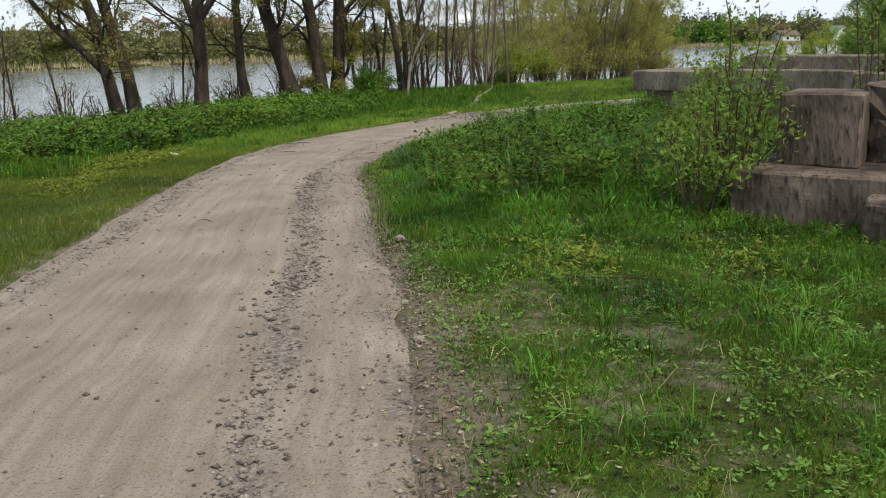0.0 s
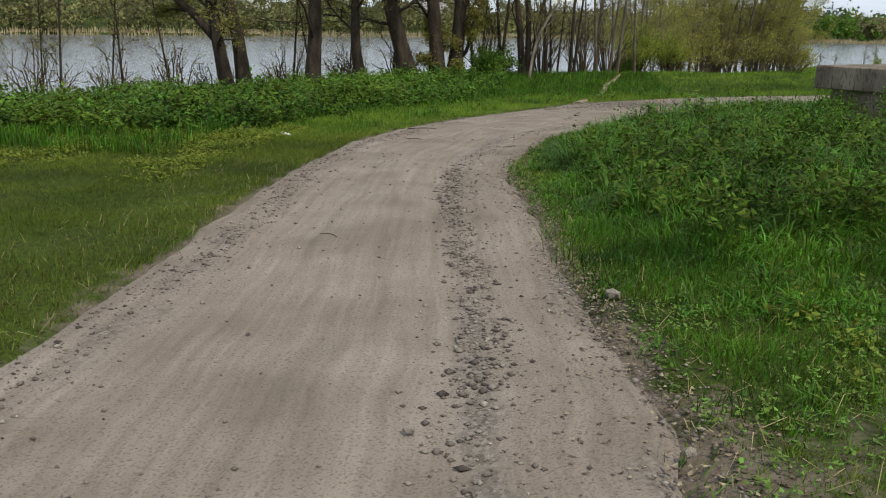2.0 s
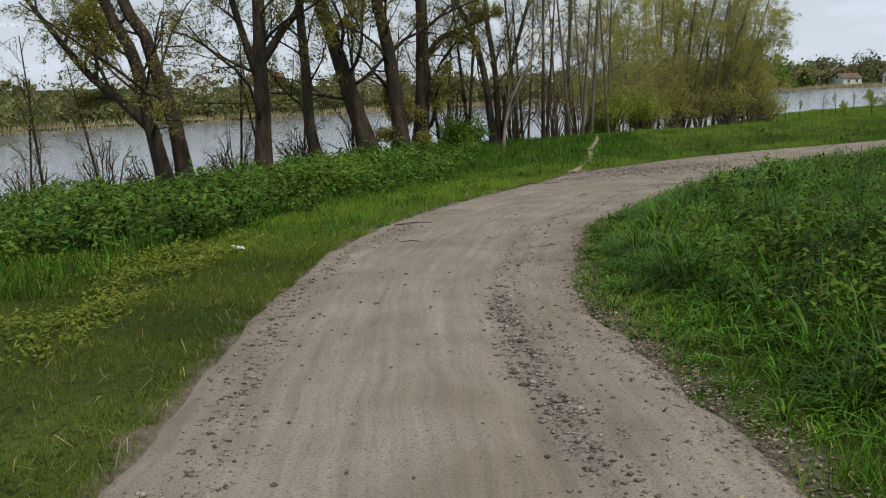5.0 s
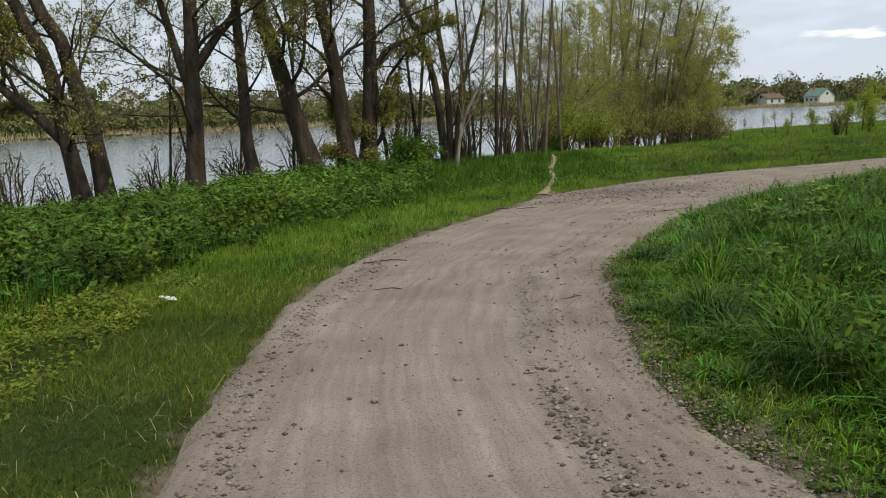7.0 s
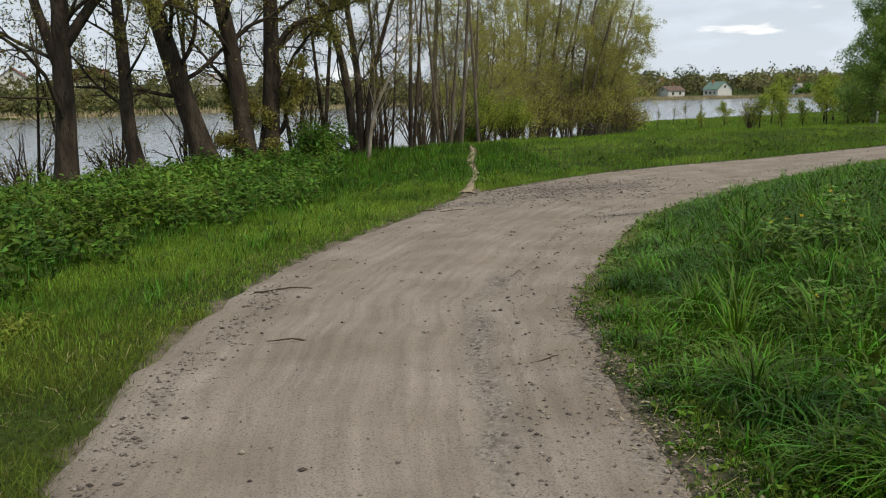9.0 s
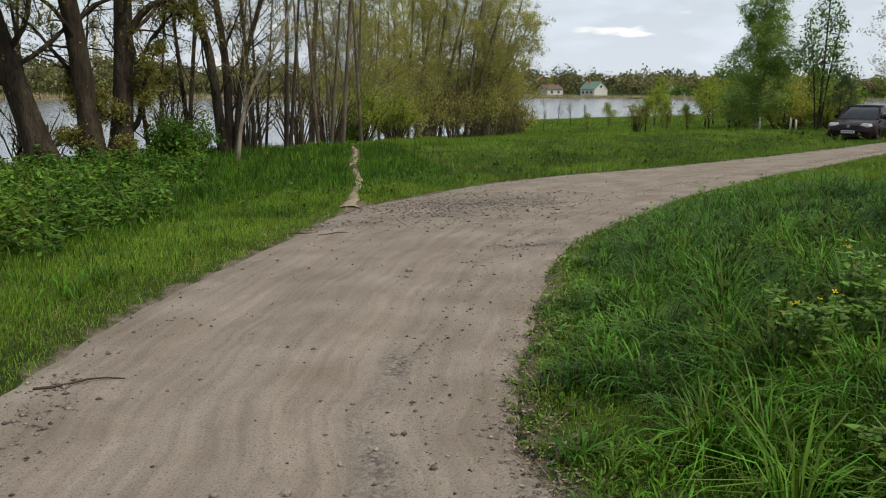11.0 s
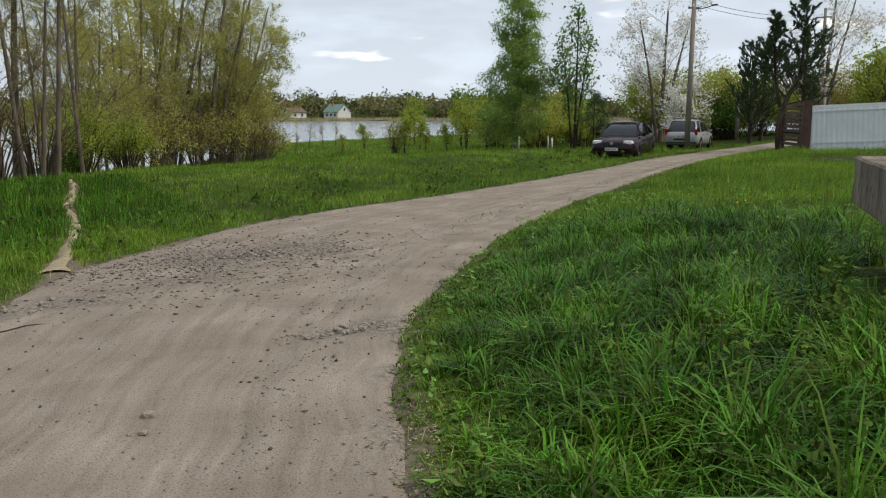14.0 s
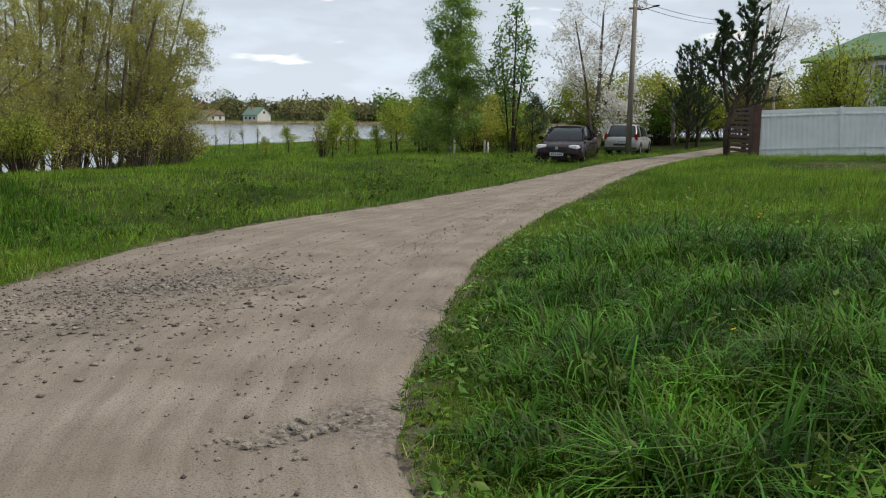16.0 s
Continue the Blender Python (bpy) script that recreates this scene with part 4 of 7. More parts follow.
x, y, d = scatter(r, (-1.6, 9, 7.6, 28), 66, lambda x, y, d, s: (s > 0) * (d > 0.12) * (d < 4.4) * ~on_blocks(x, y) * np.clip(PATCH(x, y, 71, 2.0) * 1.5 - 0.1, 0.1, 1))
tussocks("grass_tussocks", r, x, y, TALL_R(x, y) * r.uniform(0.7, 1.6, len(x)) * (0.6 + 0.8 * PATCH(x, y, 75, 1.1)) * (0.25 + 0.75 * smooth(d, 0.1, 1.2)), M_GRASS, "arching tussocks of long green grass", 26)
tussocks("grass_tussocks", r, np.array([0.62, 0.78, 0.7, 0.95]), np.array([19.25, 19.4, 19.1, 19.3]), np.array([0.42, 0.36, 0.38, 0.3]), M_WEED, "clump of broad light green blades", 12, 0.05, 0.02)
x, y, d = scatter(r, (-1.5, 12, 8, 32), 2600, lambda x, y, d, s: (s > 0) * (d > -0.08) * (d < 1.1) * ~on_blocks(x, y) * smooth(d, -0.1, 0.25))
blades("edge_grass", r, x, y, r.uniform(0.04, 0.13, len(x)) * (0.5 + 0.6 * PATCH(x, y, 74, 0.9)), r.uniform(0.004, 0.008, len(x)), M_MEADOW, "short green grass along the track's edge", 0.8, simple=True)
x, y, d = scatter(r, (0, 7.5, 2.4, 9), 16, lambda x, y, d, s: (s > 0) * (d > 0.5) * ~on_blocks(x, y) * np.clip(PATCH(x, y, 72, 1.2) * 1.6 - 0.4, 0, 1))
tussocks("grass_tussocks", r, x, y, r.uniform(0.1, 0.22, len(x)), M_GRASS, "small tufts of green grass by the track", 26, 0.07, 0.005)
x, y, d = scatter(r, (-9, 4, 19, 36), 14, lambda x, y, d, s: (s < 0) * (d > 0.6) * (d < 6) * ~SIDE_PATH(x, y) * PATCH(x, y, 73, 2.0))
tussocks("grass_tussocks", r, x, y, r.uniform(0.15, 0.38, len(x)), M_GRASS, "tufts of tall grass on the bank", 20, 0.06, 0.008)

x, y, d = scatter(r, (1, 32, 17, 42), 300, lambda x, y, d, s: (s > 0) * (d > np.where(y > 27, 0.0, 3.2)) * (x + y < 72) * ~on_blocks(x, y) * np.clip(1.3 - d * 0.05, 0.35, 1) * (1 - smooth(-np.hypot((x - 26.5) / 3.2, (y - 33) / 4.0), -1.1, -0.9)))
hh = r.uniform(0.1, 0.3, len(x)) * (0.25 + 1.2 * PATCH(x, y, 54, 1.3)) * (0.3 + 0.7 * smooth(d, 0.1, 1.2))
blades("meadow_grass", r, x, y, hh, r.uniform(0.01, 0.02, len(x)), M_MEADOW, "lush green meadow grass", 0.5, simple=True)

x, y, d = scatter(r, (-9.5, -1.2, 3.5, 19), 3000, lambda x, y, d, s: (s < 0) * (d > -0.1) * (d < 4.4) * np.clip(smooth(d, -0.12, 0.15) * (1.15 - d * 0.14), 0, 1))
blades("lawn_grass", r, x, y, r.uniform(0.04, 0.1, len(x)) * (0.6 + 0.7 * PATCH(x, y, 55, 1.7)) * (1 + 0.5 * smooth(y, 12, 18)), r.uniform(0.0035, 0.007, len(x)), M_LAWN, "short olive-green lawn grass beside the track", 0.7, simple=True)

x, y, d = scatter(r, (-7, 4, 15.5, 32.5), 1300, lambda x, y, d, s: (s < 0) * (d > -0.1) * (d < 2.8) * ~SIDE_PATH(x, y) * smooth(d, -0.12, 0.2) * smooth(y, 15.5, 20))
blades("verge_grass", r, x, y, r.uniform(0.08, 0.2, len(x)) * (0.4 + 0.6 * smooth(d, 0, 1.3)) * (0.7 + 0.5 * PATCH(x, y, 56, 1.5)), r.uniform(0.004, 0.008, len(x)), M_MEADOW, "green verge grass on the bank side", 0.6)

x, y, d = scatter(r, (-14, 4, 15, 43), 260, lambda x, y, d, s: (s < 0) * (d > 2.3) * ~SIDE_PATH(x, y) * (y - np.interp(x, NEAR_SHORE[:, 0], NEAR_SHORE[:, 1]) < -0.5) * np.clip(1.2 - d * 0.045, 0.3, 1))
blades("bank_grass", r, x, y, r.uniform(0.15, 0.36, len(x)) * (0.6 + 0.7 * PATCH(x, y, 57, 2.2)), r.uniform(0.009, 0.016, len(x)), M_GRASS, "tall green grass on the bank under the trees", 0.45)

x, y, d = scatter(r, (-2, 40, 29, 66), 150, lambda x, y, d, s: (s < 0) * (d > 0.0) * ~SIDE_PATH(x, y) * (y - np.interp(x, NEAR_SHORE[:, 0], NEAR_SHORE[:, 1]) < -0.5) * np.clip(1.35 - np.hypot(x, y - 26) * 0.022, 0.25, 1))
blades("meadow_grass", r, x, y, r.uniform(0.09, 0.22, len(x)) * (0.6 + 0.8 * PATCH(x, y, 58, 3.5)), r.uniform(0.012, 0.026, len(x)), M_MEADOW, "bright green meadow grass", 0.5, simple=True)
x, y, d = scatter(r, (8, 60, 60, 112), 22, lambda x, y, d, s: (y - np.interp(x, NEAR_SHORE[:, 0], NEAR_SHORE[:, 1]) < -0.5) * 1.0)
blades("meadow_grass", r, x, y, r.uniform(0.12, 0.3, len(x)), r.uniform(0.03, 0.06, len(x)), M_MEADOW, "bright green meadow grass", 0.5, simple=True)

x, y, d = scatter(r, (-8, 6, 3, 33), 60, lambda x, y, d, s: (d > 0.0) * (d < 3.5) * ~on_blocks(x, y) * np.exp(-d))
blades("dry_stalks", r, x, y, r.uniform(0.05, 0.16, len(x)), r.uniform(0.003, 0.005, len(x)), M_DRY, "dry straw-coloured stalks among the grass", 1.4)


def weeds(name, seed, box, density, keep, h, leaves, size, mat, label, shape=0.55, stems=True, clump=1.4):
    """A stand of leafy weeds: stems with leaves in whorls."""
    r = np.random.default_rng(seed)
    x, y, d = scatter(r, box, density, keep)
    n = len(x)
    hh = h * r.uniform(0.55, 1.25, n) * (0.5 + 0.9 * (0.5 + 0.5 * np.clip(waves(x, y, seed + 5, clump), -1, 1)))
    z = land(x, y)
    k = 5
    t = np.linspace(0, 1, k)[None, :]
    bend = r.normal(scale=0.12, size=(n, 2))
    pts = np.stack([x[:, None] + bend[:, :1] * hh[:, None] * t ** 2, y[:, None] + bend[:, 1:] * hh[:, None] * t ** 2, z[:, None] - 0.02 + hh[:, None] * t], -1)
    pos = along(r, pts, leaves, 0.25, size * 0.25)
    lm = leaf_mesh(name, r, pos, size, mat, (0, 0, 0), shape, 0.25, 0.55)
    ob = tagged(new(name, lm), label, "weeds", kind="stuff")
    if stems:
        sm = tube_mesh("stems", [(pts[:, ::2], np.repeat((np.linspace(0.004, 0.002, 3))[None], n, 0), 3)], M_WEED)
        tagged(link_part("stem_growth", sm, ob), kind="stuff")
    return ob


weeds("nettle_patch", 201, (-0.6, 4.2, 9.2, 15), 60, lambda x, y, d, s: (s > 0) * (d > 0.7) * ~on_blocks(x, y) * PATCH(x, y, 61, 2.0), 0.5, 16, 0.075, M_NETTLE, "dense dark green nettles on the mound", stems=False)
weeds("nettle_patch", 202, (0.2, 5.5, 15, 21.5), 45, lambda x, y, d, s: (s > 0) * (d > 1.0) * ~on_blocks(x, y) * PATCH(x, y, 62, 1.8), 0.42, 14, 0.06, M_NETTLE, "dense dark green nettles among long grass", stems=False)
weeds("nettle_patch", 203, (-13, -2.6, 18, 30), 40, lambda x, y, d, s: (s < 0) * (d > 2.4) * PATCH(x, y, 63, 2.5), 0.5, 14, 0.125, M_SHRUB, "broad-leaved dark green weeds on the bank")
weeds("nettle_patch", 204, (-22, -2, 28, 40), 14, lambda x, y, d, s: (s < 0) * (d > 4) * (y - np.interp(x, NEAR_SHORE[:, 0], NEAR_SHORE[:, 1]) < 0.8), 0.4, 14, 0.13, M_SHRUB, "tall green weeds along the shore", stems=False)
weeds("nettle_patch", 211, (-13, -3.5, 17.5, 27), 34, lambda x, y, d, s: (s < 0) * (d > 2.0) * smooth(PATCH(x, y, 67, 2.6), 0.4, 0.7), 0.55, 14, 0.12, M_NETTLE, "clumps of dark green nettles on the bank", stems=False)
weeds("goutweed_patch", 205, (-9.5, -3.5, 12.5, 19.5), 420, lambda x, y, d, s: (s < 0) * (d > 1.2) * (d < 5.5) * np.clip(np.exp(-((x + 5.6) / 1.5) ** 2 - ((y - 17.6) / 1.3) ** 2) * 0.8 + 0.3 * smooth(PATCH(x, y, 64, 2.2), 0.45, 0.7), 0, 1), 0.13, 7, 0.055, M_GOUT, "low yellow-green leafy groundcover on the lawn", stems=False)
weeds("goutweed_patch", 206, (0.2, 5.5, 6.2, 9.4), 110, lambda x, y, d, s: (s > 0) * (d > 0.6) * ~on_blocks(x, y) * (PATCH(x, y, 65, 1.0) > 0.55), 0.09, 7, 0.05, M_GOUT, "low yellow-green leafy groundcover by the blocks")
weeds("clover_patch", 207, (-0.4, 4.6, 2.2, 9), 480, lambda x, y, d, s: (s > 0) * (d > 0.12) * ~on_blocks(x, y) * PATCH(x, y, 66, 0.8) ** 1.5, 0.06, 6, 0.03, M_WEED, "small clover leaves in trampled grass", stems=False, clump=0.6)
weeds("dock_patch", 208, (0.0, 12, 15, 31), 8, lambda x, y, d, s: (s > 0) * (d > 0.1) * ~on_blocks(x, y), 0.2, 9, 0.075, M_WEED, "broad-leaved green weeds in the long grass", 0.5)
weeds("verge_weeds", 209, (-4, 30, 27, 52), 2.2, lambda x, y, d, s: (s < 0) * (d > 0.3) * (d < 5), 0.25, 10, 0.11, M_NETTLE, "dark green weeds in the meadow verge", 0.5)
weeds("verge_weeds", 210, (-1.2, 5, 12, 30), 40, lambda x, y, d, s: (s > 0) * (d > -0.08) * (d < 0.8), 0.1, 8, 0.045, M_NETTLE, "low leafy weeds creeping onto the track edge", 0.6)


# celandine plants with yellow flowers, dandelions
M_PETAL = material("yellow_petal", [(0.75, 0.5, 0.02), (0.85, 0.62, 0.04)], scale=8, rough=0.6, bump=0, trans=0.2)


def flower_mesh(size, petals=4):
    v, f = [(0, 0, 0)], []
    for i in range(petals):
        a = 2 * math.pi * i / petals
        for da, rr, zz in ((-0.45, 0.7, 0.25), (0.0, 1.0, 0.3), (0.45, 0.7, 0.25)):
            v.append((rr * size * math.cos(a + da), rr * size * math.sin(a + da), zz * size))
        f.append((0, len(v) - 3, len(v) - 2, len(v) - 1))
    me = bpy.data.meshes.new("flower")
    me.from_pydata(v, [], f)
    me.materials.append(M_PETAL)
    return me


FLOWER, DANDELION = flower_mesh(0.02), flower_mesh(0.02, 9)


def celandine(seed, x, y, h, label):
    r = np.random.default_rng(seed)
    base = np.array((x, y, gz(x, y) - 0.02))
    n = 11
    a = r.uniform(0, 2 * np.pi, n)
    end = np.stack([0.26 * np.cos(a) * r.uniform(0.2, 1, n), 0.26 * np.sin(a) * r.uniform(0.2, 1, n), h * r.uniform(0.6, 1.05, n)], 1)
    t = np.linspace(0, 1, 5)[None, :, None]
    pts = end[:, None] * t + np.array([0, 0, 0.3 * h]) * t * (1 - t)
    root = thing("celandine_plant", Matrix.Translation(base), label, "wild plant", "celandine plants")
    link_part("stem_growth", tube_mesh("stem_growth", [(pts, np.full((n, 5), 0.003), 4)], M_WEED), root)
    pos = np.repeat(along(r, pts, 5, 0.35, 0.02), 6, 0)
    link_part("foliage", leaf_mesh("foliage", r, pos + r.normal(scale=0.008, size=pos.shape), 0.062, M_WEED, (0, 0, 0), 0.7, 0.05, 0.75), root)
    for i in range(0, n, 3):
        f = link_part("flower", FLOWER, root)
        f.location, f.rotation_euler = end[i] + np.array([0, 0, 0.01]), (r.uniform(-0.5, 0.5), r.uniform(-0.5, 0.5), r.uniform(0, 6))


for i, (x, y, h) in enumerate([(1.2, 18.15, 0.66), (1.55, 18.0, 0.6), (1.0, 17.85, 0.58), (1.9, 18.5, 0.64), (0.55, 16.6, 0.4)]):
    celandine(300 + i, x, y, h, "bushy wild plant with lobed leaves and small yellow flowers")
r = np.random.default_rng(330)
n_d = 0
while n_d < 60:
    x, y = (r.uniform(3, 16), r.uniform(23, 36)) if n_d % 2 else (r.uniform(-1, 16), r.uniform(29, 44))
    d, s = road_side([x], [y])
    if d[0] > 0.4 and not on_blocks(np.array([x]), np.array([y]))[0]:
        f = tagged(new("dandelion_flower", DANDELION), "small yellow dandelion head in the grass", "flower", "dandelions in the meadow")
        f.location, f.rotation_euler = (x, y, gz(x, y) + r.uniform(0.14, 0.22)), (r.uniform(-0.4, 0.4), r.uniform(-0.4, 0.4), 0)
        stalk = tube_mesh("stalk", [(np.array([[(0, 0, -0.22), (0, 0, -0.1), (0, 0, 0.002)]], float), np.full((1, 3), 0.002), 3)], M_WEED)
        link_part("stalk", stalk, f)
        n_d += 1


# ---- concrete blocks ----
def rough_block(name, size, seed, parent, m, chip=0.03, label="", mat=None):
    """A weathered concrete block: chipped edges and uneven faces. size: length, depth, height; origin at a lower front corner."""
    bm = bmesh.new()
    bmesh.ops.create_cube(bm, size=1, matrix=Matrix.Translation((size[0] / 2, size[1] / 2, size[2] / 2)) @ Matrix.Diagonal((*size, 1)))
    bmesh.ops.bevel(bm, geom=list(bm.edges), offset=0.02, segments=1, affect="EDGES")
    bmesh.ops.subdivide_edges(bm, edges=[e for e in bm.edges if e.calc_length() > 0.25], cuts=max(2, int(max(size) / 0.25)), use_grid_fill=True)
    for v in bm.verts:
        q = v.co * 5 + Vector((seed * 7.3, seed, 0))
        v.co += Vector((noise.noise(q), noise.noise(q + Vector((9, 0, 0))), noise.noise(q + Vector((0, 9, 0))))) * chip
    ob = part(name, bm, mat or M_CONCRETE, parent, label)
    ob.matrix_local = m
    return ob


def block_stack(name, m, blocks, label, category="concrete block", mat=None):
    root = thing(name, m, label, category, "concrete ruins")
    for i, (nm, p, size, turn, chip) in enumerate(blocks):
        rough_block(nm, size, i + len(label), root, pose(*p, 0, 0, turn), chip, "", mat)
    return root


block_stack("concrete_slab", pose(2.55, 8.3, gz(2.9, 8.3) - 0.1, 0, 0, -37.3), [("slab", (0, 0, 0), (3.4, 1.6, 0.53), 0, 0.02)], "long weathered concrete slab with a chipped pale edge", mat=M_DARKCONCRETE)
block_stack("concrete_cube", pose(3.06, 8.57, gz(2.9, 8.3) + 0.42, 0, 0, -34), [("cube", (0, 0, 0), (0.7, 0.75, 0.66), 0, 0.015)], "dark weathered concrete cube resting on a slab", mat=M_DARKCONCRETE)
block_stack("concrete_boulder", pose(3.85, 8.5, gz(2.9, 8.3) + 0.42, 0, 0, -20), [("boulder", (0, 0, 0), (1.2, 0.8, 0.68), 0, 0.11)], "rough broken lump of grey concrete on a slab", mat=M_DARKCONCRETE)
block_stack("concrete_block", pose(3.22, 7.2, gz(3.3, 7) - 0.08, 0, 0, -33), [("block", (0, 0, 0), (1.3, 0.6, 0.4), 0, 0.03)], "low broken concrete block lying in the grass", mat=M_DARKCONCRETE)
block_stack("concrete_wall", pose(4.5, 20.98, -0.15, 0, 0, -50), [("footing", (0.3, 0.15, -0.4), (7.4, 2.2, 0.85), 0, 0.02), ("slab", (0, 0, 0.42), (2.3, 2.5, 0.44), 0, 0.015), ("slab", (2.33, 0.05, 0.44), (2.7, 2.4, 0.46), 0, 0.015), ("slab", (5.07, 0.0, 0.42), (2.6, 2.5, 0.45), 0, 0.015)],
            "stacked grey concrete foundation slabs with a shadowed gap")
block_stack("concrete_beam", pose(4.5, 20.98, 0.72, 0, 0, -50), [("beam", (2.4, 0.5, 0.0), (2.9, 0.9, 0.3), 1, 0.02), ("beam", (5.4, 0.45, 0.0), (2.3, 0.9, 0.36), -1, 0.02)], "long pale concrete beams lying on the slabs")


def ash_sapling(seed, x, y, h, label, leaf, n=9, w=0.9, lift=0.0, size=0.068):
    return bush("ash_sapling", seed, x, y, w, h, label, leaf, n, 15, size, "saplings among the blocks", "sapling", 0.012, 0.42, lift)


ash_sapling(401, 2.75, 8.75, 1.95, "slender sapling with fresh light green leaves by the blocks", M_ASH, 10, 1.1)
ash_sapling(402, 2.3, 8.4, 1.05, "leafy light green sapling in front of a slab", M_ASH, 10, 0.9)
ash_sapling(403, 3.3, 10.6, 1.2, "leafy green sapling behind the cube", M_SHRUB, 12, 1.1)
ash_sapling(404, 3.0, 9.9, 1.7, "slender sapling with sparse yellow-green leaves", M_ASH, 8, 0.9)
ash_sapling(405, 6.9, 21.4, 1.3, "leafy green sapling growing from the slabs", M_WEED, 14, 1.3, 0.0)
ash_sapling(406, 5.6, 11.8, 3.2, "taller sapling with light green hanging leaves", M_ASH, 12, 1.6)
ash_sapling(408, 4.75, 20.2, 0.75, "leafy green sapling before the slabs", M_SHRUB, 12, 0.9)
ash_sapling(409, 5.6, 19.2, 0.8, "leafy green sapling before the slabs", M_WEED, 12, 1.0)
ash_sapling(407, 2.4, 14.2, 0.8, "low green sapling in the nettles", M_SHRUB, 12, 1.0)


# ---- parked cars ----
M_PAINT_DARK = material("dark_maroon_paint", [(0.016, 0.006, 0.009), (0.022, 0.009, 0.013)], scale=2, rough=0.2, bump=0, spec=0.25)
M_PAINT_SILVER = material("silver_paint", [(0.42, 0.42, 0.42), (0.5, 0.5, 0.5)], scale=2, rough=0.35, metal=0.5, bump=0)
M_GLASS = material("dark_car_glass", [(0.015, 0.02, 0.024), (0.02, 0.026, 0.03)], scale=2, rough=0.06, bump=0, spec=0.7)
M_RUBBER = material("black_rubber", [(0.015, 0.015, 0.015), (0.025, 0.025, 0.025)], scale=20, rough=0.85, bump=0.2)
M_RIM = material("alloy_rim", [(0.45, 0.45, 0.46), (0.55, 0.55, 0.55)], scale=8, rough=0.35, metal=0.8, bump=0)
M_LAMP = material("clear_lamp", [(0.65, 0.67, 0.7), (0.8, 0.8, 0.82)], scale=20, rough=0.12, bump=0.1, spec=0.8)
M_RED = material("red_lamp", [(0.3, 0.012, 0.01), (0.4, 0.02, 0.015)], scale=20, rough=0.2, bump=0)
M_PLATE = material("white_plate", [(0.7, 0.7, 0.68), (0.78, 0.78, 0.76)], scale=20, rough=0.5, bump=0)
M_INK = material("black_ink", [(0.02, 0.02, 0.02), (0.03, 0.03, 0.03)], scale=20, rough=0.7, bump=0)
M_TRIM = material("black_plastic", [(0.025, 0.025, 0.027), (0.04, 0.04, 0.042)], scale=20, rough=0.6, bump=0.1)


def loft(sections, caps=True):
    """A closed skin through cross-sections of equal point counts."""
    bm = bmesh.new()
    rings = [[bm.verts.new(p) for p in s] for s in sections]
    k = len(sections[0])
    for a, b in zip(rings, rings[1:]):
        for i in range(k):
            bm.faces.new((a[i], a[(i + 1) % k], b[(i + 1) % k], b[i]))
    if caps:
        bm.faces.new(rings[0][::-1])
        bm.faces.new(rings[-1])
    bmesh.ops.recalc_face_normals(bm, faces=bm.faces)
    return bm


def box_bm(size, at=(0, 0, 0), bevel=0.01, turn=(0, 0, 0)):
    bm = bmesh.new()
    bmesh.ops.create_cube(bm, size=1, matrix=pose(*at, *turn) @ Matrix.Diagonal((*size, 1)))
    if bevel:
        bmesh.ops.bevel(bm, geom=list(bm.edges), offset=min(bevel, min(size) * 0.3), segments=2, affect="EDGES")
    return bm


def cyl_bm(r1, r2, h, m, seg=20):
    bm = bmesh.new()
    bmesh.ops.create_cone(bm, cap_ends=True, segments=seg, radius1=r1, radius2=r2, depth=h, matrix=m)
    return bm


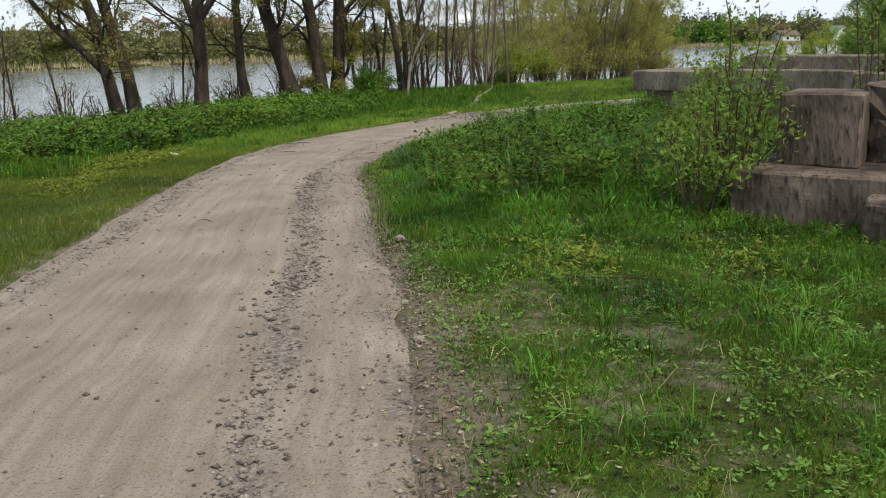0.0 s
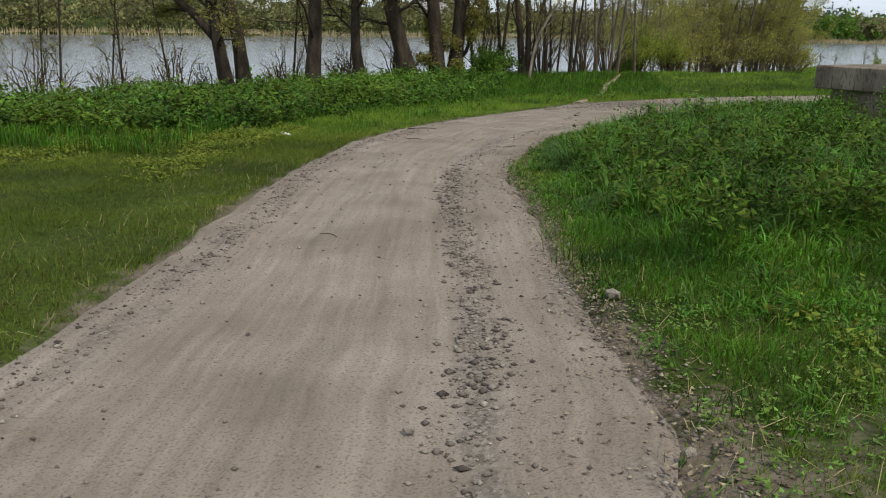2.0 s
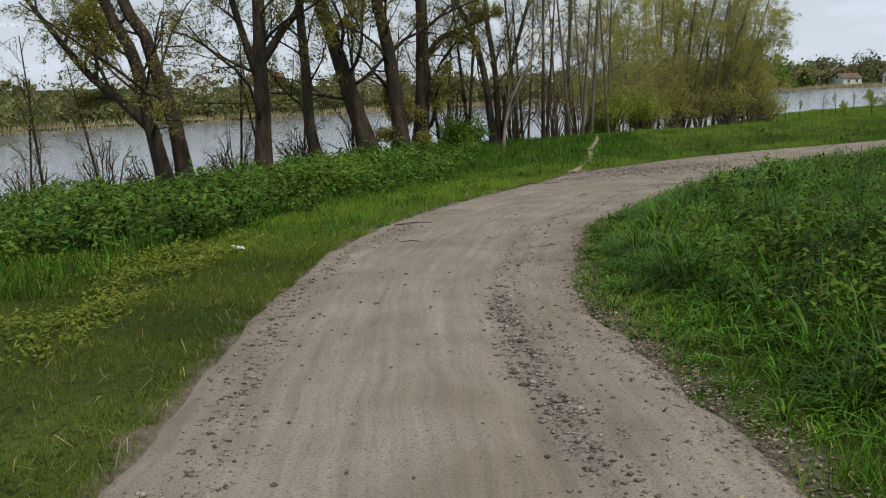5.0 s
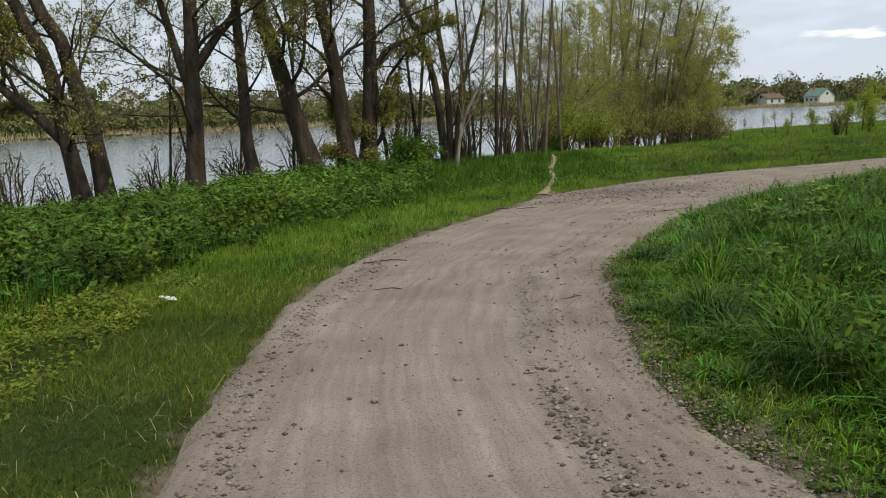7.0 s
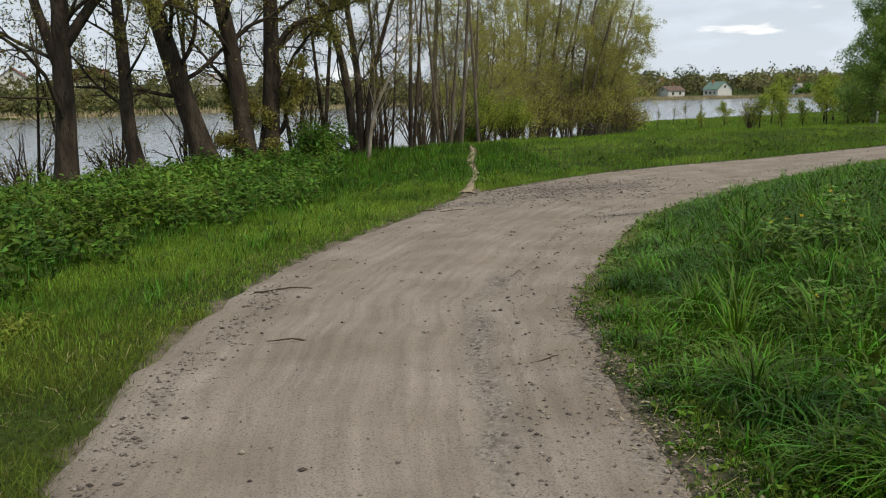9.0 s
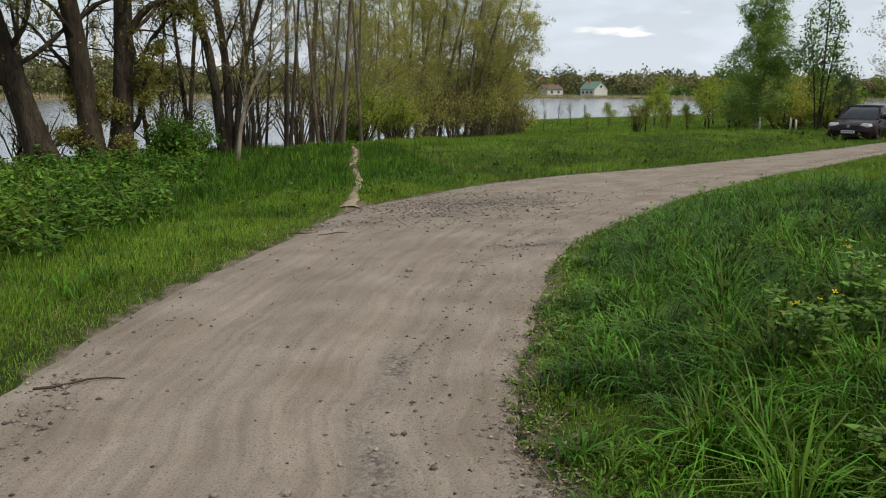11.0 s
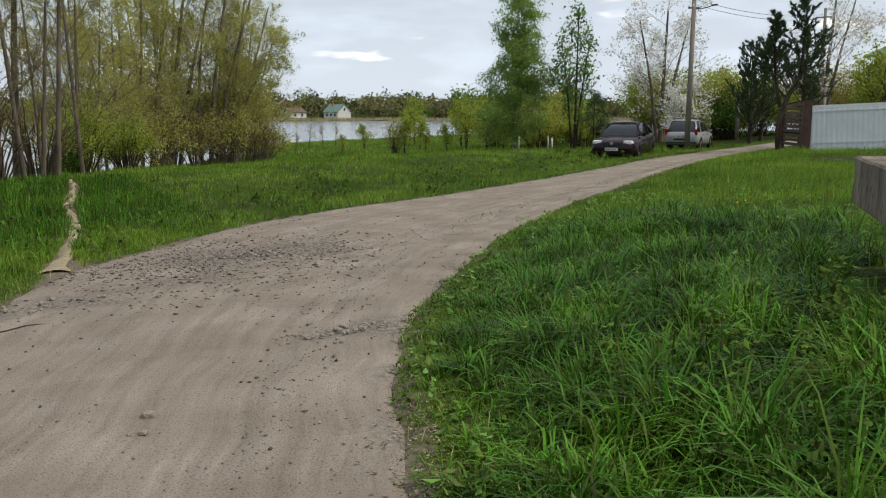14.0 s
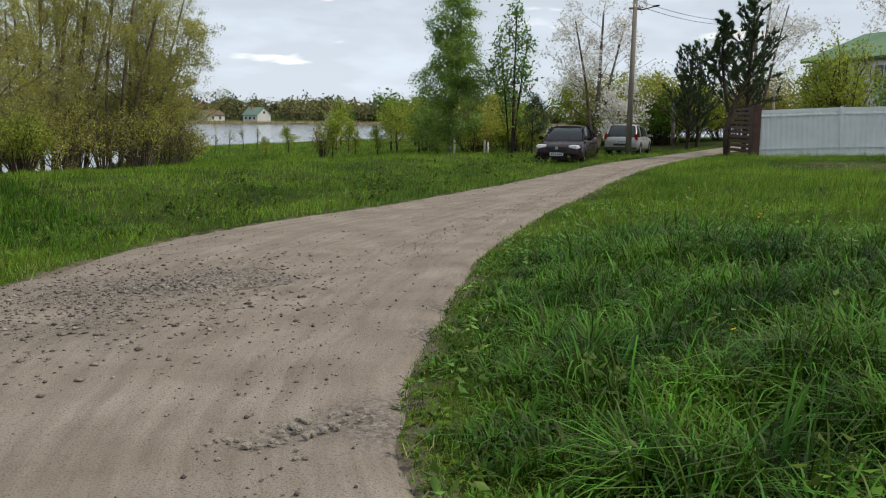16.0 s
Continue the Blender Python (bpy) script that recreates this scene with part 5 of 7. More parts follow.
def car(name, m, label, paint, L, W, stations, cabin, wheel_r, suv):
    """stations: x, half width, sill, deck height; cabin: x, half width at the belt, belt height, half width at the roof, roof height."""
    root = thing(name, m, label, "car", "parked cars")
    secs = []
    for x, hw, lo, hi in stations:
        mid = lo + (hi - lo) * 0.55
        secs.append([(x, -hw * 0.9, lo), (x, -hw, lo + 0.12), (x, -hw, mid), (x, -hw * 0.95, hi - 0.05), (x, -hw * 0.8, hi), (x, 0, hi + 0.025), (x, hw * 0.8, hi), (x, hw * 0.95, hi - 0.05), (x, hw, mid), (x, hw, lo + 0.12), (x, hw * 0.9, lo)])
    body = part("body", loft(secs), paint, root, "", True)
    gl = []
    for x, hb, zb, hr, zr in cabin:
        gl.append([(x, -hb, zb), (x, -(hb * 0.35 + hr * 0.65), zb + (zr - zb) * 0.65), (x, -hr, zr - 0.04 * (zr > zb + 0.1)), (x, -hr * 0.7, zr), (x, hr * 0.7, zr), (x, hr, zr - 0.04 * (zr > zb + 0.1)), (x, (hb * 0.35 + hr * 0.65), zb + (zr - zb) * 0.65), (x, hb, zb)])
    part("glazing", loft(gl), M_GLASS, root, "dark tinted glass", True)
    x0, x1 = cabin[1][0], cabin[-2][0]
    hr, zr = cabin[2][3], max(c[4] for c in cabin)
    roof = [[(x, -hr * 1.01, z - 0.05), (x, -hr * 0.8, z + 0.012), (x, 0, z + 0.03), (x, hr * 0.8, z + 0.012), (x, hr * 1.01, z - 0.05)] for x, _, _, _, z in cabin[1:-1]]
    part("roof", loft(roof), paint, root, "", True)
    for s in (-1, 1):
        for i in range(len(cabin) - 1):
            a, b = cabin[i], cabin[i + 1]
            if i in (0, len(cabin) - 2) or i == (len(cabin) - 1) // 2:
                xa, xb = (a, b) if i != (len(cabin) - 1) // 2 else ((a[0] * 0.5 + b[0] * 0.5, a[1], a[2], a[3], a[4]), (a[0] * 0.5 + b[0] * 0.5, b[1], b[2], b[3], b[4]))
                lowp, topp = ((xa[0], s * xa[1] * 1.005, xa[2]), (xb[0], s * xb[3] * 1.01, xb[4])) if xa[4] <= xb[4] else ((xb[0], s * xb[1] * 1.005, xb[2]), (xa[0], s * xa[3] * 1.01, xa[4]))
                me = tube_mesh("pillar", [(np.array([[lowp, [(u + v) / 2 + (0.02 * s if k == 1 else 0) for k, (u, v) in enumerate(zip(lowp, topp))], topp]], float), np.full((1, 3), 0.035), 6)], paint)
                link_part("pillar", me, root)
        for wx in (L * 0.29, -L * 0.285):
            wheel = link_part("wheel", bpy.data.meshes.new("wheel_hub"), root)
            wheel.data = cyl_mesh("hub", 0.07, 0.06, 0.05, M_RIM)
            wheel.matrix_local = pose(wx, s * (W / 2 - 0.09), wheel_r, 90 * -s, 0, 0)
            part("tyre", ring_bm(wheel_r, wheel_r * 0.64, 0.21), M_RUBBER, wheel, "", True)
            part("rim", spoke_bm(wheel_r * 0.65), M_RIM, wheel)
            part("wheel_arch", ring_bm(wheel_r * 1.16, wheel_r * 1.0, 0.06, half=True), M_TRIM, root, "").matrix_local = pose(wx, s * (W / 2 - 0.025), wheel_r, 90, 0, 0)
        mir = part("mirror", box_bm((0.12, 0.2, 0.14), bevel=0.03), paint, root)
        mir.location = (cabin[0][0] - 0.35, s * (W / 2 + 0.05), cabin[0][2] + 0.08)
        for dx in (0.15, -0.75):
            part("door_handle", box_bm((0.2, 0.03, 0.03), (dx, s * (W / 2 + 0.005), cabin[0][2] - 0.12), 0.008), paint if not suv else M_TRIM, root)
        if suv:
            part("tail_light", box_bm((0.08, 0.17, 0.34), (-L / 2 + 0.06, s * (W / 2 - 0.1), 1.02), 0.02), M_RED, root, "red tail light")
            part("roof_rail", tube_bm([(-1.5, s * hr * 0.92, zr + 0.0), (-1.3, s * hr * 0.92, zr + 0.07), (0.4, s * hr * 0.92, zr + 0.07), (0.6, s * hr * 0.92, zr)], 0.02), M_TRIM, root)
        else:
            part("headlight", box_bm((0.3, 0.42, 0.15), (L / 2 - 0.22, s * (W / 2 - 0.3), 0.68), 0.05, (0, 8, -14 * s)), M_LAMP, root, "clear headlight")
            part("fog_light", box_bm((0.06, 0.17, 0.08), (L / 2 - 0.06, s * (W / 2 - 0.3), 0.36), 0.02), M_LAMP, root)
    e = -1 if suv else 1
    plate = part("number_plate", box_bm((0.02, 0.52, 0.115), (e * (L / 2 + 0.012), 0, 0.42 if not suv else 0.8), 0.004), M_PLATE, root, "white number plate with unreadable marks")
    for k in range(6):
        part("plate_mark", box_bm((0.004, 0.045, 0.06), (e * (L / 2 + 0.024), -0.19 + k * 0.075, 0.42 if not suv else 0.8), 0), M_INK, plate)
    part("bumper", box_bm((0.2, W * 0.93, 0.16), (e * (L / 2 - 0.07), 0, 0.3 if not suv else 0.45), 0.05), paint if not suv else M_TRIM, root)
    part("grille", box_bm((0.05, 0.8, 0.12), (e * (L / 2 - 0.01), 0, 0.62 if not suv else 0.62), 0.02), M_TRIM, root)
    if not suv:
        part("air_intake", box_bm((0.05, 0.95, 0.12), (L / 2 - 0.02, 0, 0.3), 0.02), M_TRIM, root)
        part("badge", cyl_bm(0.06, 0.06, 0.02, pose(L / 2 + 0.02, 0, 0.65, 0, 90, 0)), M_RIM, root)
    return root


def cyl_mesh(name, r1, r2, h, mat):
    bm = cyl_bm(r1, r2, h, Matrix.Identity(4), 16)
    me = bpy.data.meshes.new(name)
    bm.to_mesh(me)
    bm.free()
    me.materials.append(mat)
    return me


def ring_bm(ro, ri, w, half=False):
    """A ring about the z axis with rounded shoulders; half: its upper half only."""
    n = 24
    angs = [math.pi * (0.02 + 0.96 * i / n) for i in range(n + 1)] if half else [2 * math.pi * i / n for i in range(n + 1)]
    if half:
        angs = [-a for a in angs]
        angs = [a + math.pi for a in angs]
    prof = [(ri, -w / 2), (ro - 0.03, -w / 2), (ro, -w / 4), (ro, w / 4), (ro - 0.03, w / 2), (ri, w / 2)]
    if half:
        return loft([[(p * math.cos(a), p * math.sin(a), z) for p, z in prof] for a in angs])
    return loft([[(p * math.cos(a), p * math.sin(a), z) for p, z in prof] for a in angs], caps=False)


def spoke_bm(r):
    bm = bmesh.new()
    for i in range(5):
        a = 2 * math.pi * i / 5
        bmesh.ops.create_cube(bm, size=1, matrix=pose(r * 0.5 * math.cos(a), r * 0.5 * math.sin(a), 0.05, 0, 0, math.degrees(a)) @ Matrix.Diagonal((r, 0.07, 0.03, 1)))
    bmesh.ops.create_cone(bm, cap_ends=True, segments=20, radius1=r, radius2=r * 0.96, depth=0.02, matrix=Matrix.Translation((0, 0, 0.0)))
    return bm


def tube_bm(points, rad, sides=8):
    me = tube_mesh("tube", [(np.array([points], float), np.full((1, len(points)), rad), sides)], None)
    bm = bmesh.new()
    bm.from_mesh(me)
    return bm


SEDAN = [(-2.4, 0.72, 0.42, 0.86), (-2.3, 0.84, 0.28, 0.98), (-1.7, 0.91, 0.2, 1.02), (-0.8, 0.915, 0.18, 0.98), (0.6, 0.915, 0.18, 0.95), (1.2, 0.91, 0.18, 0.92), (1.9, 0.89, 0.2, 0.8), (2.25, 0.82, 0.22, 0.7), (2.4, 0.7, 0.28, 0.6)]
SEDAN_CAB = [(1.15, 0.78, 0.9, 0.72, 0.93), (0.35, 0.84, 0.93, 0.62, 1.42), (-0.4, 0.85, 0.95, 0.63, 1.47), (-1.1, 0.84, 0.97, 0.6, 1.4), (-1.95, 0.74, 0.99, 0.66, 1.02)]
SUV = [(-2.15, 0.78, 0.42, 0.95), (-2.1, 0.88, 0.34, 1.02), (-1.5, 0.91, 0.28, 1.04), (0.6, 0.91, 0.27, 1.03), (1.1, 0.9, 0.27, 1.0), (1.8, 0.87, 0.3, 0.92), (2.1, 0.78, 0.36, 0.8)]
SUV_CAB = [(1.1, 0.78, 1.0, 0.7, 1.03), (0.35, 0.84, 1.02, 0.66, 1.6), (-0.6, 0.85, 1.03, 0.68, 1.68), (-1.7, 0.84, 1.03, 0.66, 1.64), (-2.1, 0.8, 1.02, 0.7, 1.06)]
car("sedan_car", pose(25.4, 45.55, gz(25.4, 45.55) - 0.03, 0, 0, 214), "dark maroon sedan parked on the grass verge", M_PAINT_DARK, 4.8, 1.83, SEDAN, SEDAN_CAB, 0.33, False)
car("estate_car", pose(36.0, 51.6, gz(36.0, 51.6) - 0.03, 0, 0, 29) @ Matrix.Scale(0.95, 4), "silver off-road estate car parked facing away", M_PAINT_SILVER, 4.3, 1.82, SUV, SUV_CAB, 0.36, True)

# ---- pole, wire, fence, gate, house ----
M_POLE = material("grey_concrete_pole", [(0.2, 0.17, 0.14), (0.3, 0.26, 0.22)], scale=6, rough=0.9, bump=0.4, stretch=(1, 1, 0.2))
M_FENCE = material("pale_sheet_metal", [(0.72, 0.75, 0.76), (0.8, 0.82, 0.82)], scale=1.5, rough=0.5, bump=0.1, spec=0.4)
M_BROWN = material("brown_painted_metal", [(0.06, 0.03, 0.022), (0.09, 0.045, 0.035)], scale=3, rough=0.5, bump=0.1)
M_WALL = material("white_render", [(0.66, 0.66, 0.63), (0.76, 0.76, 0.73)], scale=1.2, rough=0.9, bump=0.15)
M_GREENROOF = material("green_sheet_roof", [(0.1, 0.2, 0.09), (0.15, 0.27, 0.13)], scale=1.0, rough=0.5, bump=0.1)
M_GREYROOF = material("grey_roof", [(0.28, 0.28, 0.28), (0.38, 0.37, 0.36)], scale=1.0, rough=0.8, bump=0.1)
M_REDROOF = material("red_tile_roof", [(0.2, 0.09, 0.065), (0.28, 0.13, 0.1)], scale=1.0, rough=0.8, bump=0.1)
M_BRICK = material("orange_brick", [(0.4, 0.14, 0.06), (0.5, 0.2, 0.1)], scale=6, rough=0.9, bump=0.3)
M_TEAL = material("grey_green_sheet_roof", [(0.13, 0.22, 0.18), (0.18, 0.28, 0.23)], scale=1.0, rough=0.6, bump=0.1)
M_WIRE = material("black_cable", [(0.02, 0.02, 0.02), (0.03, 0.03, 0.03)], scale=20, rough=0.6, bump=0)

px, py = 32.85, 48.9
pz = gz(px, py)
pole = thing("utility_pole", pose(px, py, pz), "tall grey utility pole with a crossarm and lamp bracket", "utility pole")
part("shaft", cyl_bm(0.15, 0.1, 8.2, pose(0.03, 0, 3.9, 0, 0.6, 0), 14), M_POLE, pole, "", True)
part("crossarm", box_bm((0.09, 0.55, 0.09), (0.05, 0, 6.98), 0.01, (0, 0, 50)), M_POLE, pole)
part("lamp_arm", tube_bm([(0.05, 0, 6.95), (0.3, -0.2, 6.92), (0.55, -0.42, 7.0), (0.7, -0.55, 7.06)], 0.025), M_TRIM, pole)
part("lamp_head", box_bm((0.34, 0.14, 0.08), (0.8, -0.64, 7.1), 0.03, (0, -10, -38)), M_TRIM, pole)
part("insulator", cyl_bm(0.04, 0.03, 0.14, pose(0.22, 0.14, 7.1), 10), M_WALL, pole)
part("insulator", cyl_bm(0.04, 0.03, 0.14, pose(-0.12, -0.14, 7.1), 10), M_WALL, pole)
far_pole = thing("utility_pole", pose(52, 55, gz(52, 55)), "distant utility pole behind the pines", "utility pole")
part("shaft", cyl_bm(0.14, 0.1, 8.4, pose(0, 0, 4.1), 12), M_POLE, far_pole, "", True)
part("crossarm", box_bm((0.09, 1.2, 0.09), (0, 0, 7.7), 0.01, (0, 0, 40)), M_POLE, far_pole)
tt = np.linspace(0, 1, 24)
for k, dz in ((0, 0.0), (1, -0.25)):
    a, b = np.array([px + 0.05, py, pz + 7.4 + dz]), np.array([52, 55, gz(52, 55) + 7.9 + dz])
    cab = a[None] * (1 - tt[:, None]) + b[None] * tt[:, None] - np.array([0, 0, 1.6]) * (tt * (1 - tt))[:, None]
    tagged(new("overhead_cable", tube_mesh("overhead_cable", [(cab[None], np.full((1, 24), 0.012), 4)], M_WIRE)), "thin black overhead cable sagging between poles", "cable", "overhead cables")


def corrugated(length, height):
    """A profiled sheet: shallow ribs along its length, with thickness."""
    n = int(length / 0.045)
    xs = np.linspace(0, length, n)
    ys = 0.012 * np.clip(1.6 * np.sin(xs / 0.19 * 2 * np.pi), -1, 1)
    v = [(x, y + o, z) for o in (0, 0.006) for z in (0, height) for x, y in zip(xs, ys)]
    f = []
    for i in range(n - 1):
        a, b, c, d = i, i + n, i + 2 * n, i + 3 * n
        f += [(a, a + 1, b + 1, b), (c, d, d + 1, c + 1), (b, b + 1, d + 1, d), (a, c, c + 1, a + 1)]
    bm = bmesh.new()
    bv = [bm.verts.new(p) for p in v]
    for q in f:
        bm.faces.new([bv[i] for i in q])
    return bm


FENCE = [(30.35, 40.4), (32.33, 37.89), (34.32, 35.38), (36.3, 32.86), (38.29, 30.35), (40.27, 27.84), (42.25, 25.33)]
for i, ((ax, ay), (bx, by)) in enumerate(zip(FENCE, FENCE[1:])):
    ln = math.hypot(bx - ax, by - ay)
    za, zb = gz(ax, ay), gz(bx, by)
    fz = thing("sheet_fence", pose(ax, ay, za, 0, -math.degrees(math.atan2(zb - za, ln)), math.degrees(math.atan2(by - ay, bx - ax))), "pale blue-white profiled metal fence bay with a post", "fence", "bays of the metal fence")
    p = part("panel", corrugated(ln - 0.02, 1.54), M_FENCE, fz)
    p.location = (0.01, 0, 0.16)
    part("rail", box_bm((ln - 0.08, 0.035, 0.05), (ln / 2, -0.035, 1.6), 0.006), M_FENCE, fz)
    part("rail", box_bm((ln - 0.08, 0.035, 0.05), (ln / 2, -0.035, 0.34), 0.006), M_FENCE, fz)
    part("kick_board", box_bm((ln - 0.02, 0.03, 0.16), (ln / 2, 0.0, 0.08), 0.006), M_FENCE, fz)
    part("top_board", box_bm((ln - 0.02, 0.03, 0.14), (ln / 2, 0.0, 1.77), 0.006), M_FENCE, fz)
    part("post", box_bm((0.1, 0.1, 1.88), (ln, -0.05, 0.94), 0.01), M_FENCE, fz)

gate = thing("slatted_gate", pose(30.5, 40.5, gz(30.5, 40.5), 0, 0, 52), "dark brown slatted metal gate with wide posts", "gate")
part("gate_post", box_bm((0.45, 0.3, 2.05), (-0.1, 0, 1.02), 0.015), M_BROWN, gate)
part("gate_post", box_bm((0.16, 0.16, 2.0), (3.2, 0, 1.0), 0.015), M_BROWN, gate)
for k in range(10):
    part("slat", box_bm((2.9, 0.03, 0.12), (1.65, 0, 0.25 + k * 0.185), 0.006), M_BROWN, gate)
marker = thing("wooden_post", pose(44.5, 55.5, gz(44.5, 55.5)), "pale wooden post standing by the track", "post")
part("shaft", cyl_bm(0.13, 0.12, 2.6, pose(0, 0, 1.25), 12), M_PALEBARK, marker, "", True)
yellow_pole = thing("gate_pole", pose(30.95, 40.0, gz(31, 40)), "thin pale pole standing behind the fence", "pole")
part("shaft", cyl_bm(0.05, 0.05, 2.6, pose(0, 0, 1.28), 10), M_PALEBARK, yellow_pole, "", True)


def house(name, m, w, d, h, rh, wall, roofm, label, windows=3, group="houses"):
    """A gabled house: walls, two roof slopes with overhang, chimney, windows with frames and panes, a door. The ridge runs along x."""
    root = thing(name, m, label, "house", group)
    bm = bmesh.new()
    v = [bm.verts.new(p) for p in ((-w / 2, -d / 2, -0.6), (w / 2, -d / 2, -0.6), (w / 2, d / 2, -0.6), (-w / 2, d / 2, -0.6), (-w / 2, -d / 2, h), (w / 2, -d / 2, h), (w / 2, d / 2, h), (-w / 2, d / 2, h), (-w / 2, 0, h + rh), (w / 2, 0, h + rh))]
    for f in ((0, 1, 5, 4), (2, 3, 7, 6), (1, 2, 6, 9, 5), (3, 0, 4, 8, 7), (3, 2, 1, 0)):
        bm.faces.new([v[i] for i in f])
    part("wall", bm, wall, root)
    sl, an = math.hypot(d / 2 + 0.45, rh * (1 + 0.9 / d)), math.degrees(math.atan2(rh, d / 2))
    for s in (-1, 1):
        part("roof", box_bm((w + 0.9, sl, 0.14), (0, s * (d / 4 + 0.2), h + rh / 2 - 0.45 * rh / d + 0.1), 0.02, (-s * an, 0, 0)), roofm, root)
    part("chimney", box_bm((0.6, 0.6, 1.4), (w * 0.2, d * 0.12, h + rh + 0.1), 0.02), M_BRICK, root)
    for s in (-1, 1):
        for k in range(windows):
            x = (k + 0.5) / windows * w * 0.86 - w * 0.43
            for z in ([h * 0.5] if h < 4 else [h * 0.28, h * 0.76]):
                win = part("window", box_bm((1.3, 0.12, 1.35), (x, s * (d / 2 + 0.01), z), 0.02), M_PLATE, root)
                part("pane", box_bm((0.52, 0.05, 1.15), (x - 0.3, s * (d / 2 + 0.06), z), 0.005), M_GLASS, win)
                part("pane", box_bm((0.52, 0.05, 1.15), (x + 0.3, s * (d / 2 + 0.06), z), 0.005), M_GLASS, win)
        gab = part("window", box_bm((0.12, 1.2, 1.2), (s * (w / 2 + 0.01), 0, h + rh * 0.3), 0.02), M_PLATE, root)
        part("pane", box_bm((0.05, 1.0, 1.0), (s * (w / 2 + 0.06), 0, h + rh * 0.3), 0.005), M_GLASS, gab)
    return root


house("green_roofed_house", pose(46.9, 39.6, gz(46.9, 39.6), 0, 0, -106.8), 12.5, 8, 4.2, 1.5, M_WALL, M_GREENROOF, "white rendered house with a green sheet roof behind the fence", 4, "houses by the track")

# ---- trees and bushes round the lane ----
def upright(x, y, h, dx=0.0, dy=0.0, up=0.5):
    z0 = gz(x, y) - 0.1
    return [(x, y, z0), (x + dx * 0.4, y + dy * 0.4, z0 + h * up), (x + dx, y + dy, z0 + h)]


tree("birch_tree", 501, [upright(26.8, 55.3, 8.6, 0.2), upright(26.95, 55.4, 6.2, -0.3)], [0.11, 0.06], "young birch with fresh green hanging leaves", bark=M_PALEBARK, leaf=M_BIRCH, limb=(46, 0.1, 0.98, 62, 0.36, 0.3), second=(8, 48, 0.5), third=(4, 40, 0.75), fourth=0, leaves=(14, 0.115), sag=0.22, shape=0.5, flare=1.1, taper=0.2)
tree("poplar_tree", 502, [upright(28.9, 52.9, 7.3, 0.1), upright(29.1, 53.1, 6.0, 0.9), upright(28.8, 53.0, 5.6, -0.8)], [0.08, 0.06, 0.05], "slender young tree with sparse pale leaves", leaf=M_WEED, limb=(14, 0.2, 0.97, 30, 0.32, 0.5), second=(4, 35, 0.45), third=(3, 35, 0.5), leaves=(5, 0.17), shape=0.6, flare=1.1)
tree("spruce_tree", 503, [upright(29.3, 51.9, 3.0)], [0.05], "small dark green spruce with a bare lower stem", leaf=M_NEEDLE, limb=(26, 0.3, 0.98, 75, 0.36, 0.05), second=(6, 45, 0.4), third=(4, 40, 0.5), leaves=(12, 0.08), shape=0.25, flare=1.1, taper=0.2)
BLOSSOM = dict(leaf=M_BLOSSOM, limb=(11, 0.15, 0.95, 62, 0.55, 0.3), second=(6, 48, 0.55), third=(5, 44, 0.5), fourth=1, leaves=(2, 0.16), shape=0.8, twig=M_WILLOWTWIG, bark=M_MIDBARK, sag=0.0, group="blossoming fruit trees")
tree("blossom_tree", 504, [upright(40.6, 58.3, 8.4, 0.3), upright(41, 58.5, 8.0, 2.2), upright(40.4, 58.4, 7.6, -1.8)], [0.16, 0.12, 0.12], "large fruit tree with white spring blossom on bare boughs", **BLOSSOM)
tree("blossom_tree", 505, [upright(38.6, 54.3, 3.8, 0.5), upright(38.8, 54.4, 3.2, -0.8)], [0.08, 0.06], "small fruit tree covered in white blossom", **{**BLOSSOM, "leaves": (2, 0.12)})
tree("blossom_tree", 506, [upright(48, 52, 9.4, 0.8), upright(48.4, 52.2, 8.6, 2.6)], [0.16, 0.12], "tall fruit tree in pale blossom behind the pines", **BLOSSOM)
tree("blossom_tree", 507, [upright(54, 46, 9.6, -0.5), upright(54.4, 46.2, 9.0, 1.6)], [0.16, 0.12], "tall fruit tree in pale blossom behind the house", **BLOSSOM)


